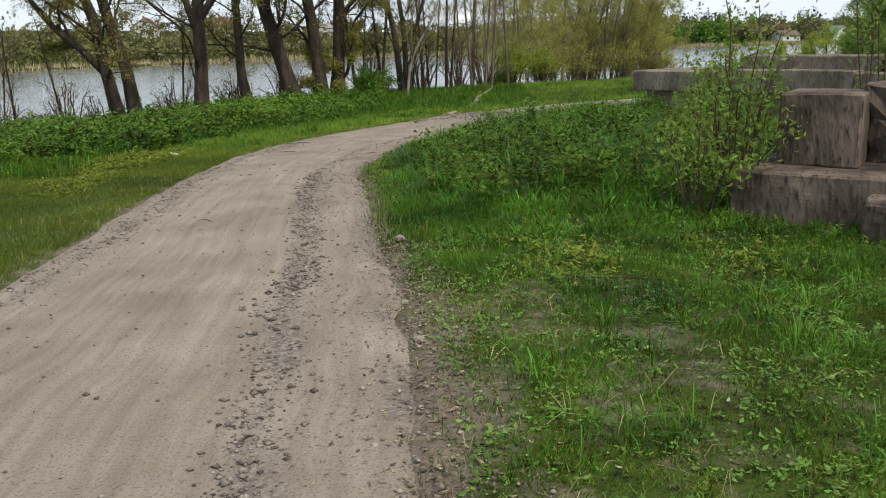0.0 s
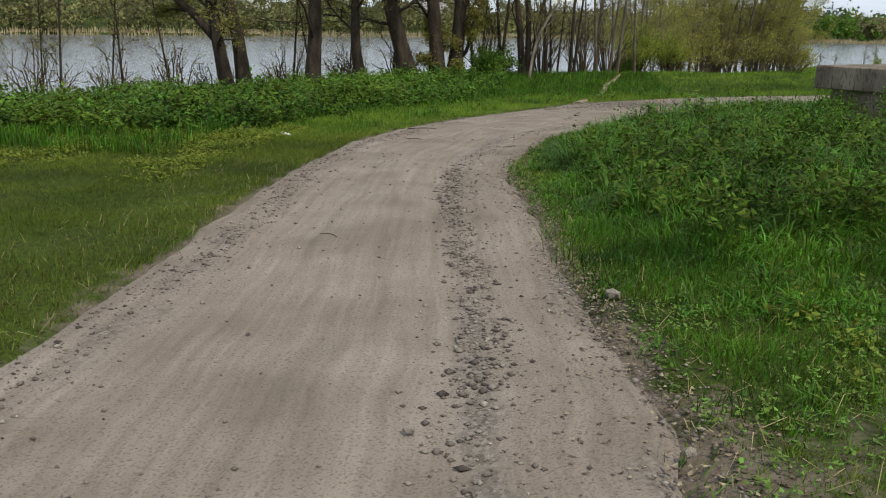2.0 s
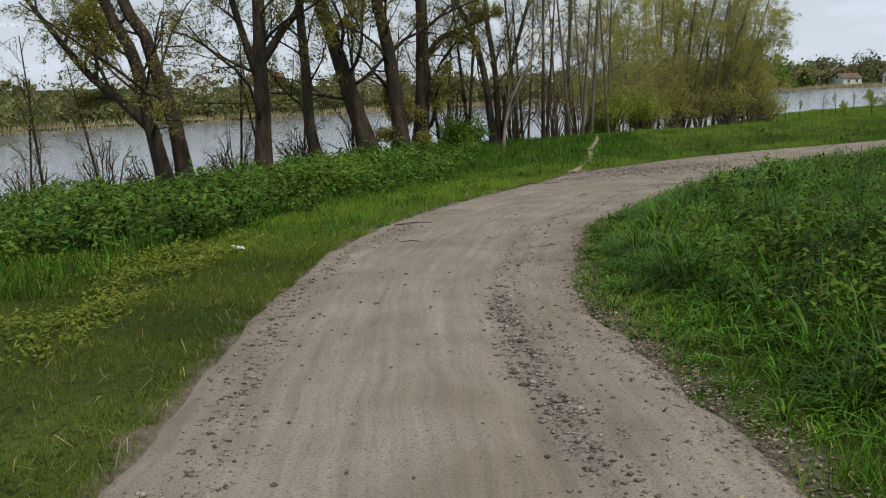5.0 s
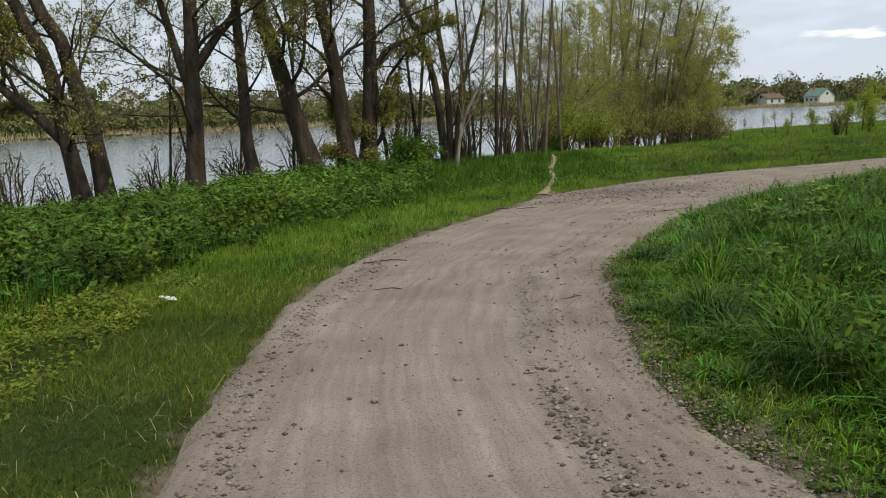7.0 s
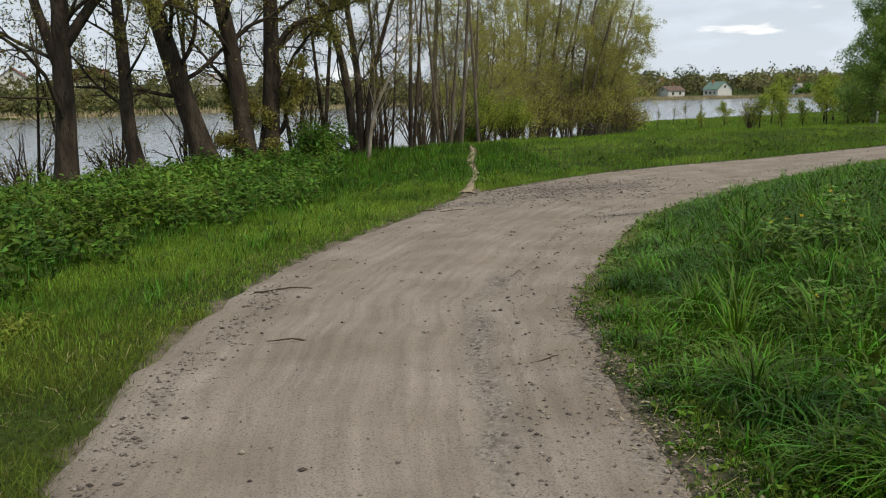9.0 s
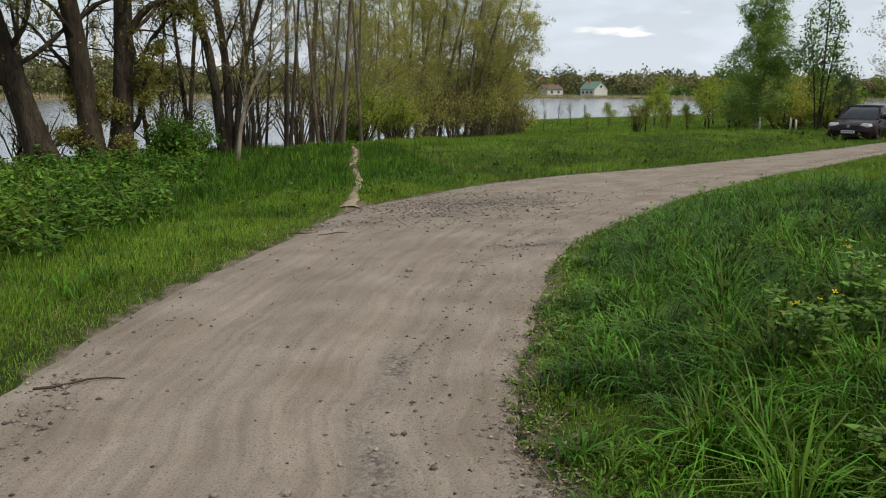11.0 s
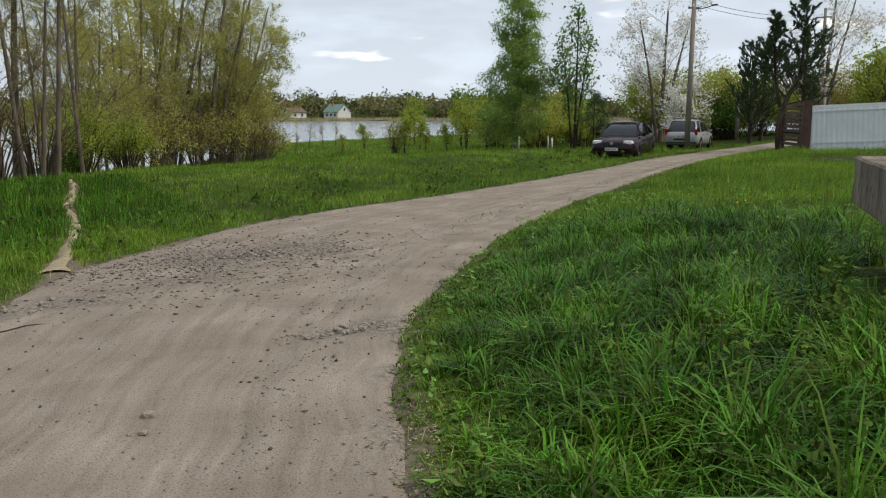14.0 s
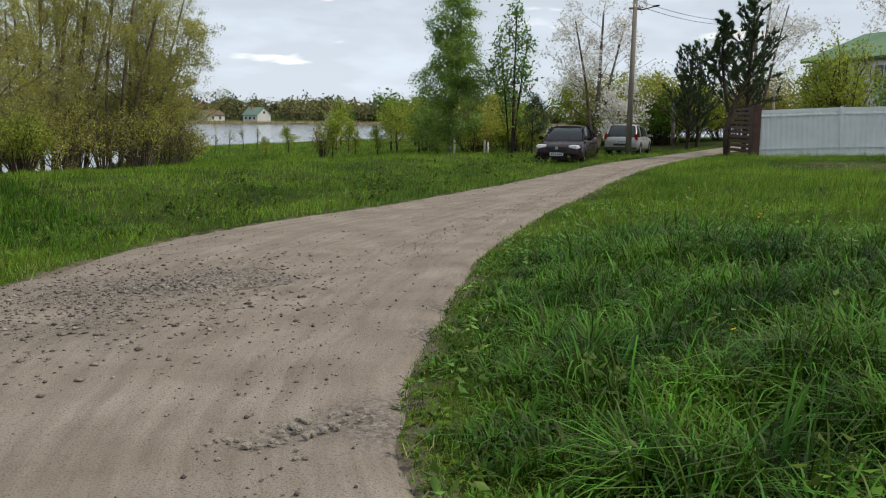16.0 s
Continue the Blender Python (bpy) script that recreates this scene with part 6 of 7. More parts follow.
def pine(seed, stems, radii, label, lo=0.3, reach=0.3, whorls=34):
    """A pine: upswept branches set thick with needles that point along the shoots."""
    r = np.random.default_rng(seed)
    base = np.array(stems[0][0])
    root = thing("pine_tree", Matrix.Translation(base), label, "tree", "pines by the gate")
    lines, rads = [], []
    for st, rd in zip(stems, radii):
        ln, prof = stem_line(st, 14), np.linspace(1, 0.2, 14) * rd
        lines.append(ln)
        rads.append(prof[None])
        link_part("trunk", tube_mesh("trunk", [(ln, prof[None], 8)], M_BARK, base), root)
    lp, lr = np.concatenate(lines), np.concatenate(rads)
    b1, q1 = branches(r, lp, lr, whorls, lo, 0.99, 62, reach, 6, 0.15, 0.08, 0.3, -0.1, 0.012, 0.72)
    b2, q2 = branches(r, b1, q1, 5, 0.25, 1, 40, 0.45, 4, 0.15, 0.08, 0.5, -0.12, 0.008, 0.4)
    tagged(link_part("crown_frame", tube_mesh("crown_frame", [(b1, q1, 5), (b2, q2, 3)], M_BARK, base), root), kind="stuff")
    b1 = along_pad(b1, 4)
    sh = np.concatenate([b1, b2, along_pad(lp[:, 10:], 4)])
    m = 42
    par = np.repeat(np.arange(len(sh)), m)
    f = r.uniform(0.3, 0.999, len(par)) * 3
    i, w = f.astype(int), (f % 1)[:, None]
    tan = sh[par, i + 1] - sh[par, i]
    tan /= np.linalg.norm(tan, axis=1, keepdims=True) + 1e-9
    d = tan * 0.9 + r.normal(size=tan.shape) * 0.45
    d /= np.linalg.norm(d, axis=1, keepdims=True)
    q = np.cross(d, r.normal(size=d.shape))
    q *= 0.02 / (np.linalg.norm(q, axis=1, keepdims=True) + 1e-9)
    p = sh[par, i] * (1 - w) + sh[par, i + 1] * w - base
    v = np.stack([p - q, p + q, p + d * r.uniform(0.1, 0.2, (len(p), 1))], 1).reshape(-1, 3)
    tagged(link_part("foliage", mesh_arrays("foliage", v, [np.arange(len(v)).reshape(-1, 3)], M_NEEDLE), root), kind="stuff")
    return root


zg = gz(30.1, 41.4) - 0.1
pine(508, [[(30.1, 41.4, zg), (30.0, 41.4, zg + 1.2), (30.35, 41.3, zg + 2.3), (30.95, 41.2, zg + 3.4), (31.0, 41.1, zg + 6.1)], [(30.05, 41.4, zg + 1.9), (29.9, 41.5, zg + 2.7), (29.75, 41.6, zg + 4.0), (29.7, 41.6, zg + 5.5)]], [0.13, 0.08],
     "crooked young pine forking into two dark spires by the gate", 0.3, 0.3)
pine(509, [upright(34.9, 43.9, 5.4, 0.2)], [0.12], "dark green young pine behind the gate", 0.3, 0.3)
pine(510, [upright(42.2, 52.6, 6.0, 0.1)], [0.12], "dark green pine beyond the lane", 0.1, 0.36)
pine(511, [upright(43.9, 53.2, 5.8, 0.1)], [0.12], "dark green pine beyond the lane", 0.1, 0.36)
pine(512, [upright(40.9, 51.6, 4.8, -0.1)], [0.11], "dark green pine beyond the lane", 0.1, 0.38)

bush("hedge_bush", 520, 44.5, 63, 5.0, 5.0, "tall olive-green bush in new leaf behind the cars", M_YELLOWLEAF, 54, 26, 0.17, "bushes along the lane")
bush("hedge_bush", 521, 44, 61, 5.0, 4.2, "tall olive-green bush in new leaf behind the cars", M_WILLOW, 50, 26, 0.17, "bushes along the lane")
bush("hedge_bush", 522, 45.5, 57.5, 4.2, 3.4, "leafy green bush beside the lane", M_SHRUB, 46, 26, 0.16, "bushes along the lane")
bush("hedge_bush", 523, 40.5, 55.8, 3.6, 2.6, "leafy green bush behind the silver car", M_YELLOWLEAF, 42, 26, 0.15, "bushes along the lane")
bush("hedge_bush", 524, 33.4, 57.2, 3.4, 2.4, "low yellow-green bush behind the dark car", M_YELLOWLEAF, 42, 26, 0.15, "bushes along the lane")
bush("hedge_bush", 525, 31.2, 59, 3.6, 2.8, "yellow-green bush in the orchard", M_WILLOW, 42, 26, 0.15, "bushes along the lane")
for i, (x, y, w, h) in enumerate([(31.5, 63.5, 3.6, 3.0), (34.0, 61.5, 4.0, 3.4), (36.8, 62.5, 4.2, 3.8), (43.8, 59.5, 4.4, 4.6), (46.2, 57.5, 4.4, 4.4)]):
    bush("hedge_bush", 570 + i, x, y, w, h, "tall olive-green leafy bush behind the parked cars", (M_YELLOWLEAF, M_WILLOW, M_BIRCH)[i % 3], 46, 24, 0.17, "bushes along the lane")
bush("hedge_bush", 526, 51, 63, 6.0, 4.6, "large olive bush at the end of the lane", M_WILLOW, 54, 26, 0.19, "bushes along the lane")
bush("hedge_bush", 527, 56, 60, 6.0, 4.0, "large green bush at the end of the lane", M_SHRUB, 54, 26, 0.19, "bushes along the lane")
for i, (x, y, w, h) in enumerate([(47.6, 58.6, 5.5, 3.6), (50.6, 58.8, 6.0, 4.2), (54.0, 57.2, 6.0, 4.4), (58.0, 56.5, 6.5, 4.6), (49.0, 61.5, 6.0, 5.0)]):
    bush("hedge_bush", 580 + i, x, y, w, h, "broad olive-green bush closing the end of the lane", (M_WILLOW, M_YELLOWLEAF, M_BUD)[i % 3], 60, 24, 0.19, "bushes along the lane")
for i, (x, y, w, h) in enumerate([(34.2, 39.2, 3.6, 4.4), (36.5, 36.8, 4.0, 4.2), (39.2, 35.4, 3.4, 3.6), (39.4, 32.8, 3.6, 3.9), (42.0, 31, 3.6, 3.4), (42.6, 27.6, 3.4, 3.2)]):
    bush("garden_bush", 530 + i, x, y, w, h, "yellow-green leafy fruit bush behind the metal fence", M_YELLOWLEAF if i % 2 == 0 else M_BIRCH, 44, 26, 0.15, "bushes behind the fence", "bush", 0.03)

fruit = tree("orchard_tree", 540, [upright(23.0, 60.3, 1.9, 0.1)], [0.045], "small orchard tree in light green new leaf", leaf=M_YELLOWLEAF, limb=(13, 0.12, 0.95, 55, 0.55, 0.25), second=(5, 45, 0.5), third=(3, 40, 0.5), leaves=(9, 0.095), flare=1.15, group="orchard trees", bark=M_BARK)
r = np.random.default_rng(541)
for x, y, s in [(24.5, 60.5, 0.9), (24.9, 58.9, 1.1), (28.5, 62.4, 1.3), (28.9, 60.8, 1.4), (26.5, 64.5, 1.3), (30.5, 66, 1.6), (33, 69, 1.7), (22.0, 66, 0.8), (27.8, 57.6, 1.1), (30.2, 57.5, 1.2), (31.8, 55.8, 1.1), (35.5, 64, 1.6), (29.5, 71, 1.5), (38, 74, 1.9), (34, 78, 1.9), (25.5, 70, 1.2)]:
    copy_thing(fruit, on_ground(x, y, r.uniform(0, 360), s * (0.68 if x < 28 else 0.9), 0.02))
twiggy = tree("meadow_sapling", 550, [upright(25.9, 80.0, 1.6, 0.15)], [0.03], "thin nearly bare sapling standing in the meadow", leaf=M_BUD, limb=(7, 0.35, 0.95, 38, 0.4, 0.5), second=(3, 40, 0.5), third=(2, 40, 0.5), leaves=(3, 0.08), flare=1.1, group="meadow saplings")
for x, y, s in [(26.4, 78.5, 1.05), (30.0, 84, 1.0), (19.8, 68, 0.8), (18.4, 66.5, 0.9)]:
    copy_thing(twiggy, on_ground(x, y, r.uniform(0, 360), s, 0.02))
red_shrub = bush("meadow_shrub", 560, 22.6, 60.6, 1.6, 1.8, "low reddish-brown twiggy shrub in the meadow", M_BUD, 20, 10, 0.08)
for x, y in [(26.6, 54.6), (28.2, 54.2), (29.6, 55.6)]:
    st = thing("painted_stake", on_ground(x, y), "short whitewashed stake beside the young trees", "stake", "whitewashed stakes")
    part("shaft", cyl_bm(0.06, 0.05, 0.75, pose(0, 0, 0.36), 10), M_WHITEWASH, st, "", True)

# ---- the far shore ----
def far_wood(name, seed, spots, label, mat, size=0.9, per=150):
    """A wood across the water: each tree a crown of loose leaf clumps with an uneven outline, on its trunk."""
    r = np.random.default_rng(seed)
    pos, trunks, rad = [], [], []
    for x, y, h in spots:
        z0 = gz(x, y) - 0.2
        n = int(per * r.uniform(0.7, 1.3))
        lobes = r.normal(size=(6, 3)) * np.array([0.24, 0.24, 0.17]) * h + np.array([0, 0, 0.58 * h])
        c = lobes[r.integers(0, 6, n)] + r.normal(size=(n, 3)) * h * 0.12
        pos.append(c + np.array([x, y, z0]))
        trunks.append([(x, y, z0), (x + 0.1, y, z0 + 0.35 * h), (x, y + 0.1, z0 + 0.75 * h)])
        rad.append([0.022 * h, 0.016 * h, 0.008 * h])
    pos = np.vstack(pos)
    ob = tagged(new(name, leaf_mesh(name, r, pos, size, mat, (0, 0, 0), 0.9)), label, "woods", kind="stuff")
    link_part("trunk", tube_mesh("trunk", [(np.array(trunks, float), np.array(rad), 5)], M_TWIG), ob)
    return ob


def shore_spots(r, n, x0, x1, d0, d1, h0, h1, power=1.6):
    x = r.uniform(x0, x1, n)
    y = np.interp(x, FAR_SHORE[:, 0], FAR_SHORE[:, 1]) + d0 + (d1 - d0) * r.uniform(0, 1, n) ** power
    clear = ~((x > 138) & (x < 186) & (y < 368))        # the open garden of the lakeside house
    return list(zip(x[clear], y[clear], r.uniform(h0, h1, n)[clear]))


r = np.random.default_rng(601)
far_wood("far_wood", 602, shore_spots(r, 300, -190, 70, 6, 190, 4, 9), "olive and brown spring woods on the far hillside", M_FARLEAF, 0.85, 170)
far_wood("far_wood", 603, shore_spots(r, 300, -190, 70, 3, 70, 3, 6), "fresh green bushes along the far shore", material("far_green_leaf", [(0.13, 0.15, 0.055), (0.23, 0.235, 0.085)], scale=0.06, rough=0.8, bump=0, island=0.3), 0.8, 110)
far_wood("far_wood", 604, shore_spots(r, 300, 70, 340, 25, 220, 4, 9), "spring woods and gardens on the far shore", M_FARLEAF, 1.25, 150)
far_wood("far_wood", 609, shore_spots(r, 130, 60, 340, 70, 130, 6, 10), "olive trees standing close behind the far houses", material("far_olive_leaf", [(0.17, 0.18, 0.075), (0.28, 0.28, 0.11)], scale=0.06, rough=0.8, bump=0, island=0.35, trans=0.35), 1.3, 170)
far_wood("far_wood", 605, shore_spots(r, 60, 70, 330, 3, 40, 3, 6), "green willow bushes along the far water", M_SHRUB, 0.8, 150)
far_wood("far_wood", 606, [(x, y, h) for x, y, h in shore_spots(r, 60, 80, 420, 120, 420, 9, 15)], "dark conifers on the skyline", M_NEEDLE, 1.3, 110)
far_wood("far_wood", 607, [(96 + r.uniform(-14, 14), 326 + r.uniform(0, 10), r.uniform(7, 10)) for _ in range(16)], "rounded green willows at the far waterside", M_SHRUB, 1.0, 220)
far_wood("far_wood", 608, [(218 + 5 * k + r.uniform(-3, 3), 345 + r.uniform(0, 20), r.uniform(9, 17)) for k in range(9)], "tall dark green trees by the far houses", M_SHRUB, 1.1, 240)
rx = r.uniform(-190, 330, 16000)
ry = np.interp(rx, FAR_SHORE[:, 0], FAR_SHORE[:, 1]) + r.normal(1.5, 2.6, len(rx))
blades("reed_bed", r, rx, ry, r.uniform(0.5, 1.5, len(rx)), r.uniform(0.12, 0.3, len(rx)), M_REED, "pale dry reeds fringing the far shore", 0.2, z=np.maximum(land(rx, ry), WATER) - 0.05, simple=True)
house("lakeside_house", pose(162, 362, gz(162, 362), 0, 0, 108), 8.5, 7.5, 2.9, 2.9, M_WALL, M_TEAL, "white house with a steep green roof across the lake", 3, "houses across the lake")
for x, y, w, d, h, rh, t, wm, rm, lb in [(146, 372, 9, 7, 2.4, 1.8, 20, M_WALL, material("brown_roof", [(0.13, 0.09, 0.07), (0.19, 0.135, 0.105)], scale=1.0, rough=0.8, bump=0.1), "brown-roofed cottage across the lake"), (206, 368, 13, 8, 3, 1.4, 5, M_WALL, M_GREYROOF, "long grey-roofed house across the lake"), (218, 428, 10, 8, 4, 3, 40, M_WALL, M_REDROOF, "red-roofed house on the far rise"),
                                         (238, 430, 10, 8, 4, 3, 10, M_WALL, M_REDROOF, "red-roofed house on the far rise"), (172, 445, 9, 8, 4, 3, 75, M_BRICK, M_GREYROOF, "grey-roofed brick house on the far rise"), (-81, 345, 12, 9, 3, 3.5, 15, M_WALL, M_REDROOF, "red-roofed house on the wooded hillside"),
                                         (-40, 345, 10, 8, 3.5, 3, 30, M_WALL, M_GREYROOF, "pale house among the hillside trees"), (-96, 310, 9, 8, 3.5, 3, 100, M_WALL, M_REDROOF, "red-roofed house among the hillside trees")]:
    house("lakeside_house", pose(x, y, gz(x, y), 0, 0, t), w, d, h, rh, wm, rm, lb, 2, "houses across the lake")
tower = thing("water_tower", pose(-66, 700, gz(-66, 700)), "pale tall tower on the horizon behind the trees", "tower")
part("shaft", cyl_bm(3.0, 2.4, 34, pose(0, 0, 16), 20), M_WALL, tower, "", True)
part("tank", cyl_bm(3.4, 3.4, 6, pose(0, 0, 35), 20), M_WALL, tower, "", True)
mast = thing("radio_mast", pose(150, 640, gz(150, 640)), "thin grey lattice mast on the horizon", "mast")
for k in range(3):
    a = 2 * math.pi * k / 3
    part("leg", tube_bm([(1.1 * math.cos(a), 1.1 * math.sin(a), 0), (0.35 * math.cos(a), 0.35 * math.sin(a), 32)], 0.16, 5), M_GREYROOF, mast)
for k in range(8):
    part("brace", ring_bm(1.15 - 0.09 * k, 0.95 - 0.09 * k, 0.2), M_GREYROOF, mast).location = (0, 0, 2 + 4 * k)

# ---- stones, twigs and litter on the track ----
def stone_mesh(seed):
    bm = bmesh.new()
    bmesh.ops.create_icosphere(bm, subdivisions=1, radius=1)
    for v in bm.verts:
        v.co = v.co * (1 + 0.35 * noise.noise(v.co * 1.5 + Vector((seed * 3.1, 0, 0))))
        v.co.z *= 0.6
    me = bpy.data.meshes.new("stone")
    bm.to_mesh(me)
    bm.free()
    me.materials.append(M_STONE)
    return me


STONES = [stone_mesh(k) for k in range(5)]


def track_z(x, y):
    """Height of the track's surface."""
    i = int(np.argmin((RX[:, NA // 2] - x) ** 2 + (RY[:, NA // 2] - y) ** 2))
    j = int(np.argmin((RX[i] - x) ** 2 + (RY[i] - y) ** 2))
    return float(RZ[i, j])


r = np.random.default_rng(701)
SPOTS = [(-0.4, 8.0, 0.06), (-0.66, 6.9, 0.03), (-0.3, 5.9, 0.035), (-0.2, 5.1, 0.035), (-1.35, 6.0, 0.03), (-0.1, 22.7, 0.05), (-2.4, 14.2, 0.035), (-1.9, 17.6, 0.03), (-0.2, 22.4, 0.03), (-2.9, 13.9, 0.03)]
SPOTS += [(1.7 + r.normal(0, 0.22), 24.0 + r.normal(0, 0.16), r.uniform(0.015, 0.035)) for _ in range(34)]
SPOTS += [(3.45 + r.normal(0, 0.4), 28.5 + r.normal(0, 0.22), r.uniform(0.02, 0.045)) for _ in range(30)]
SPOTS += [(-0.5 + r.normal(0, 0.5), 26.9 + r.normal(0, 0.4), r.uniform(0.018, 0.04)) for _ in range(26)]
for x, y, s in SPOTS:
    st = tagged(new("stone", STONES[r.integers(0, 5)]), "small grey-brown stone lying on the gravel track", "stone", "stones on the track")
    st.matrix_world = Matrix.LocRotScale((x, y, track_z(x, y) + s * 0.25), Euler((0, 0, r.uniform(0, 6))), (s, s * r.uniform(0.7, 1.1), s))

n = 14000
row = r.integers(155, 500, n)
a_c = np.where(r.uniform(size=n) < 0.45, r.normal(0.8, 0.05, n), np.where(r.uniform(size=n) < 0.4, r.normal(0.13, 0.06, n), r.uniform(0.02, 0.99, n)))
col = np.clip((a_c * (NA - 1)).astype(int), 1, NA - 2)
w1, w2 = r.uniform(size=n), r.uniform(size=n)
row = np.minimum(row, N_ROAD - 2)
gpt = np.stack([RX, RY, RZ], -1)
c = gpt[row, col] + (gpt[row, col + 1] - gpt[row, col]) * w1[:, None] + (gpt[row + 1, col] - gpt[row, col]) * w2[:, None]
hole = r.uniform(size=n) < 0.1
c[hole, :2] = np.stack([2.7 + r.normal(0, 0.8, hole.sum()), 28.9 + r.normal(0, 0.45, hole.sum())], 1)
c[hole, 2] = [track_z(u, v) for u, v in c[hole, :2]]
s = np.minimum(r.exponential(0.0038, n) + 0.003, 0.02)
octa = np.array([(1, 0, 0), (0, 1, 0), (-1, 0, 0), (0, -1, 0), (0, 0, 0.7), (0, 0, -0.5)], float)
vs = c[:, None] + octa[None] * s[:, None, None] * r.uniform(0.6, 1.4, (n, 6, 1)) + np.array([0, 0, 0.3]) * s[:, None, None]
fc = np.array([(0, 1, 4), (1, 2, 4), (2, 3, 4), (3, 0, 4), (1, 0, 5), (2, 1, 5), (3, 2, 5), (0, 3, 5)])
gm = mesh_arrays("loose_gravel", vs.reshape(-1, 3), [(np.arange(n)[:, None, None] * 6 + fc[None]).reshape(-1, 3)], M_STONE)
tagged(new("loose_gravel", gm), "loose grey gravel scattered along the ruts", "gravel", kind="stuff")


def gravel_cloud(name, c, s, mat, label, flat=0.7):
    """Many small uneven stones as one mesh."""
    n = len(c)
    vs = c[:, None] + octa[None] * np.array([1, 1, flat]) * s[:, None, None] * r.uniform(0.55, 1.45, (n, 6, 1)) + np.array([0, 0, 0.25]) * s[:, None, None]
    gm = mesh_arrays(name, vs.reshape(-1, 3), [(np.arange(n)[:, None, None] * 6 + fc[None]).reshape(-1, 3)], mat)
    return tagged(new(name, gm), label, "gravel", kind="stuff")


def on_track(across, rows):
    """Points of the track's surface at shares of its width and rows of its length."""
    f, g = np.clip(across, 0.01, 0.99) * (NA - 1), np.clip(rows, 0, N_ROAD - 2)
    j, i = f.astype(int), g.astype(int)
    a, b = (f - j)[:, None], (g - i)[:, None]
    return (gpt[i, j] * (1 - a) + gpt[i, j + 1] * a) * (1 - b) + (gpt[i + 1, j] * (1 - a) + gpt[i + 1, j + 1] * a) * b


ROW_AT = lambda y: np.interp(y, RY[:, NA // 2], np.arange(N_ROAD))
ya = r.uniform(1.5, 15, 3800)
line = 0.785 - 0.04 * smooth(ya, 4, 7) + 0.025 * np.sin(ya * 0.9) + r.normal(0, 0.028, len(ya))
thin = r.uniform(size=len(ya)) < 0.35 + 0.65 * (0.5 + 0.5 * np.sin(ya * 2.1 + np.sin(ya * 0.7) * 2))
gravel_cloud("rut_gravel", on_track(line, ROW_AT(ya))[thin], (0.005 + np.minimum(r.exponential(0.006, len(ya)), 0.022))[thin], M_STONE, "dark loose stones washed together in a rut")
yb = r.uniform(3, 19, 2600)
gravel_cloud("rut_gravel", on_track(0.1 + 0.03 * np.sin(yb * 0.8) + r.normal(0, 0.035, len(yb)), ROW_AT(yb)), 0.004 + np.minimum(r.exponential(0.005, len(yb)), 0.018), M_STONE, "loose stones along the lakeward edge of the track")
yc, ac = r.normal(27.9, 1.0, 3000), r.beta(1.3, 1.6, 3000)
gravel_cloud("rut_gravel", on_track(ac * 0.75, ROW_AT(yc)), 0.006 + np.minimum(r.exponential(0.007, 3000), 0.03), M_STONE, "coarse broken stones round a pothole")

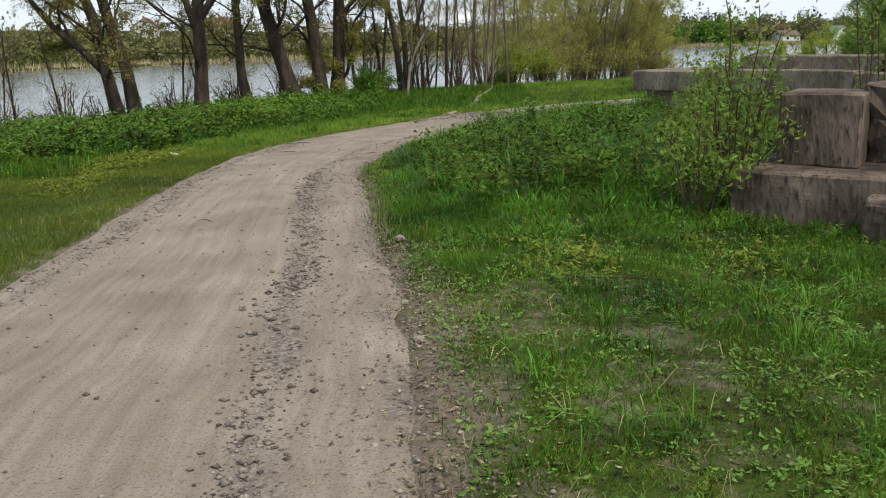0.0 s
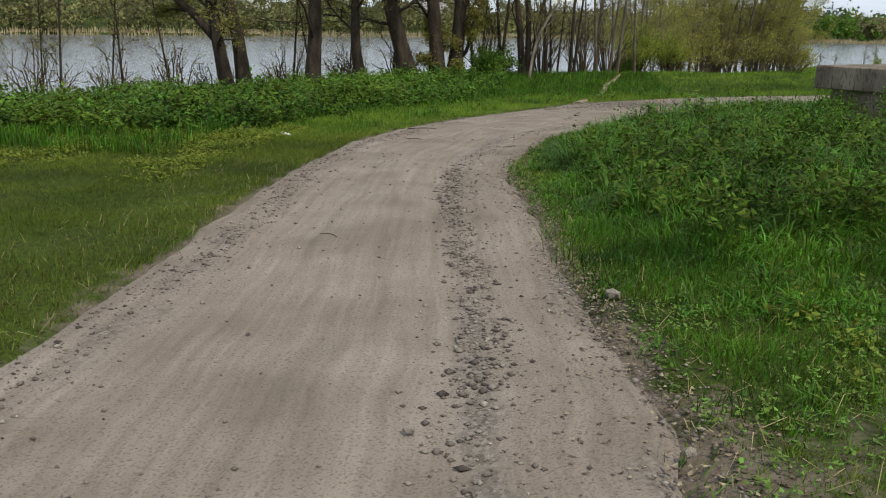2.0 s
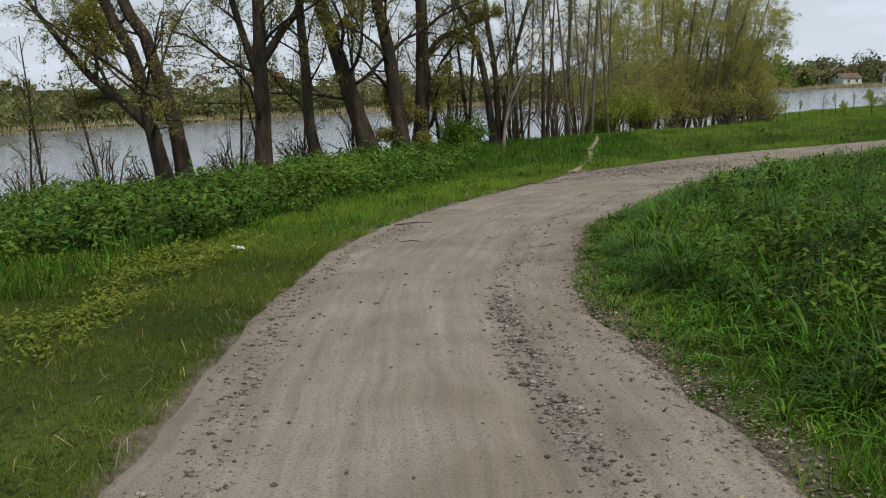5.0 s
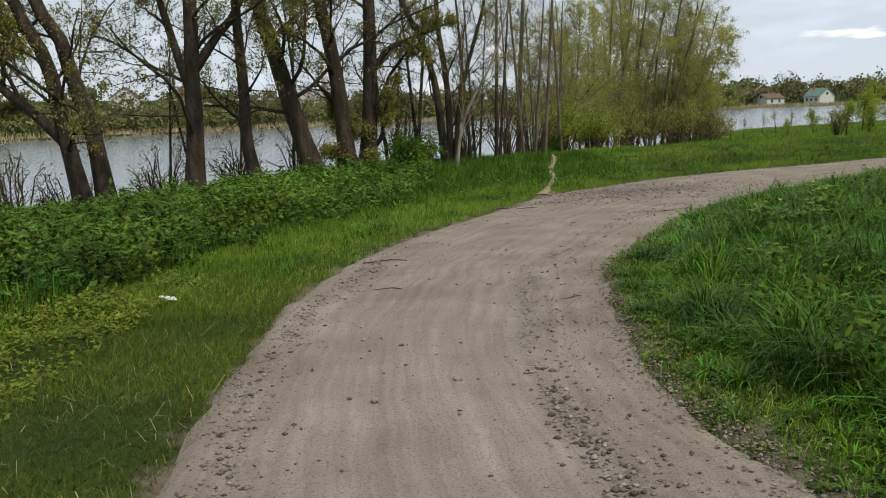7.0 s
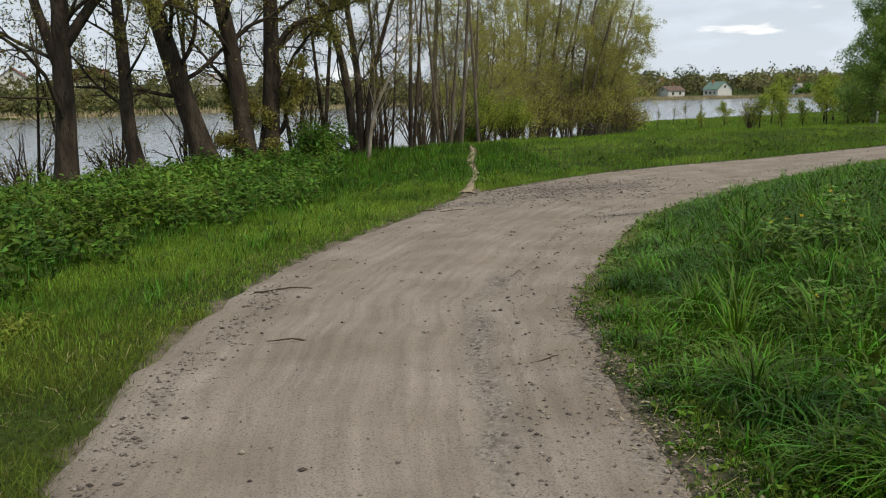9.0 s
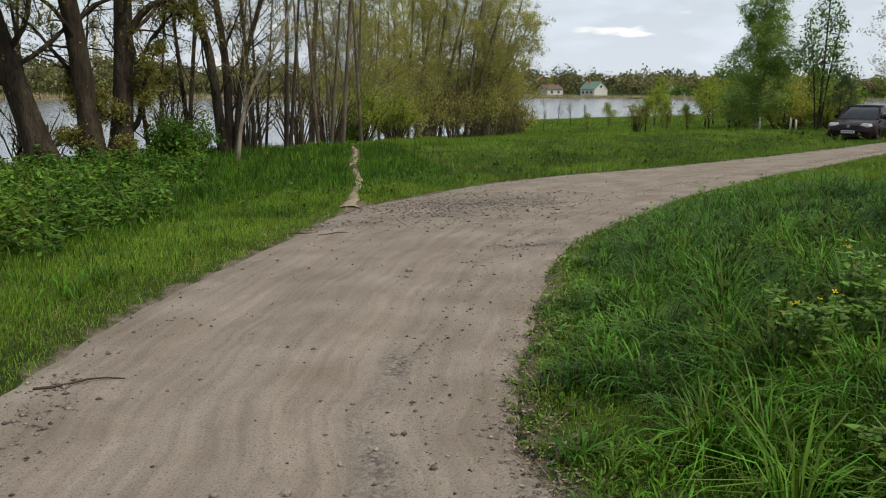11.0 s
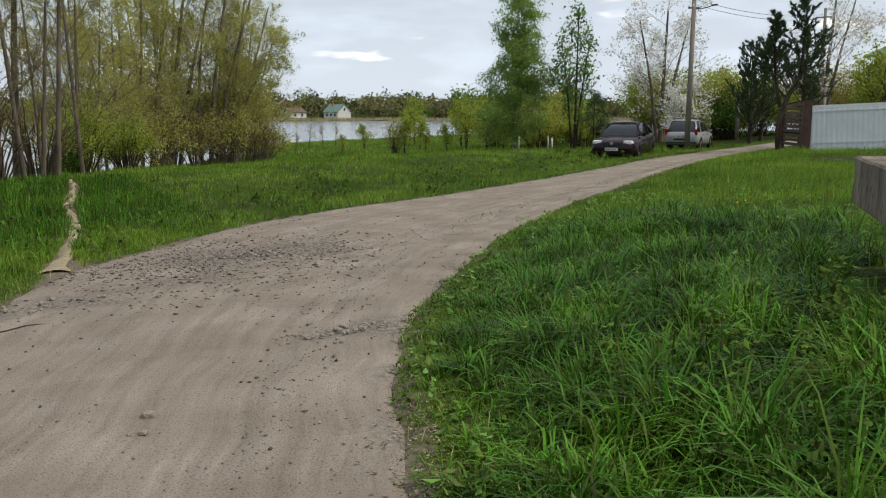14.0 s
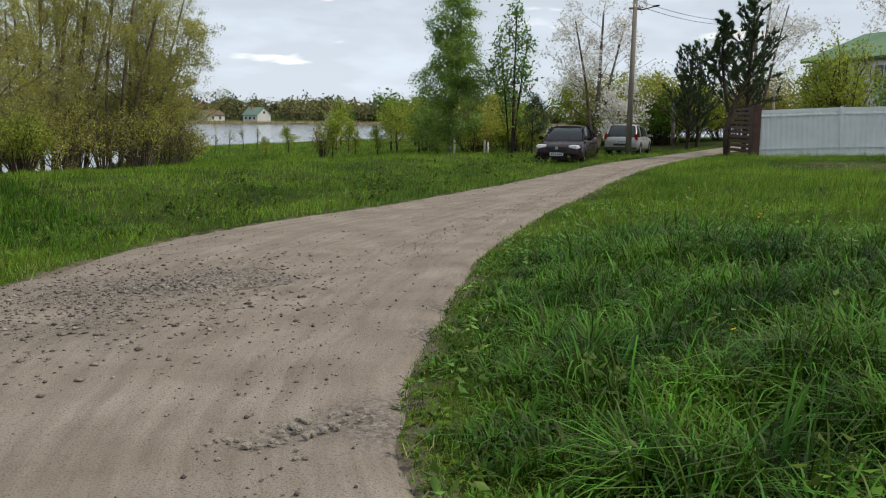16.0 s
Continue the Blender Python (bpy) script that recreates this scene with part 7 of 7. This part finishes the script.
ye = r.uniform(2.2, 22, 5200)
ie = np.clip(np.searchsorted(EDGE_R[:, 1], ye), 0, N_ROAD - 1)
xe = EDGE_R[ie, 0] + np.abs(r.normal(0, 0.16, len(ye))) * np.where(r.uniform(size=len(ye)) < 0.3, -1, 1) * (1 + 1.6 * (ye < 7) * r.uniform(size=len(ye)))
ze = np.where(xe < EDGE_R[ie, 0], plane(xe, ye), land(xe, ye)) + 0.012
tagged(new("leaf_litter", leaf_mesh("leaf_litter", r, np.stack([xe, ye, ze], 1), 0.032, M_LITTER, (0, 0, 0), 0.5, 0.0, 0.85)), "brown dead leaves and bark scraps on the verge", "leaf litter", kind="stuff")
yp = r.uniform(1.8, 20, 4200)
xp = np.interp(yp, EDGE_R[:, 1], EDGE_R[:, 0]) + r.normal(0.04, 0.13, len(yp))
gravel_cloud("edge_gravel", np.stack([xp, yp, np.where(xp < np.interp(yp, EDGE_R[:, 1], EDGE_R[:, 0]), plane(xp, yp), land(xp, yp))], 1), 0.004 + np.minimum(r.exponential(0.0045, len(yp)), 0.018), M_STONE, "small stones and crumbs of soil at the verge")

for x, y, ln, t, rad in [(-0.79, 26.1, 0.7, 160, 0.012), (-3.0, 19.7, 0.55, 10, 0.01), (-0.4, 25.9, 0.5, 15, 0.008), (-2.9, 17.7, 0.3, 170, 0.008), (-1.2, 16.7, 0.3, 20, 0.006), (0.1, 3.7, 0.14, -30, 0.006), (-0.9, 3.9, 0.1, 60, 0.006), (1.15, 6.2, 0.9, -25, 0.008), (-2.5, 9.6, 0.2, 150, 0.005), (-0.55, 13.4, 0.25, 55, 0.007)]:
    zz = track_z(x, y) if road_side([x], [y])[0][0] < 0 else gz(x, y)
    u = np.linspace(-0.5, 0.5, 6)
    pts = np.stack([u * ln, 0.06 * ln * np.sin(u * 7), 0.004 + rad + 0.01 * np.cos(u * 5)], -1)
    sk = tagged(new("fallen_twig", tube_mesh("fallen_twig", [(pts[None], np.linspace(rad, rad * 0.5, 6)[None], 5)], M_TWIG)), "dry brown twig lying on the ground", "twig", "fallen twigs")
    sk.matrix_world = pose(x, y, zz, 0, 0, t)
bm = bmesh.new()
bmesh.ops.create_grid(bm, x_segments=5, y_segments=4, size=0.5)
for v in bm.verts:
    v.co = Vector((v.co.x * 0.16, v.co.y * 0.1, 0.03 + 0.03 * noise.noise(v.co * 6)))
bmesh.ops.solidify(bm, geom=list(bm.faces), thickness=0.004)
lit = part("paper_scrap", bm, M_PLATE)
tagged(lit, "crumpled white paper scrap lying in the grass", "litter")
lit.matrix_world = pose(-5.06, 17.48, gz(-5.06, 17.48) + 0.06, 15, 10, 40)
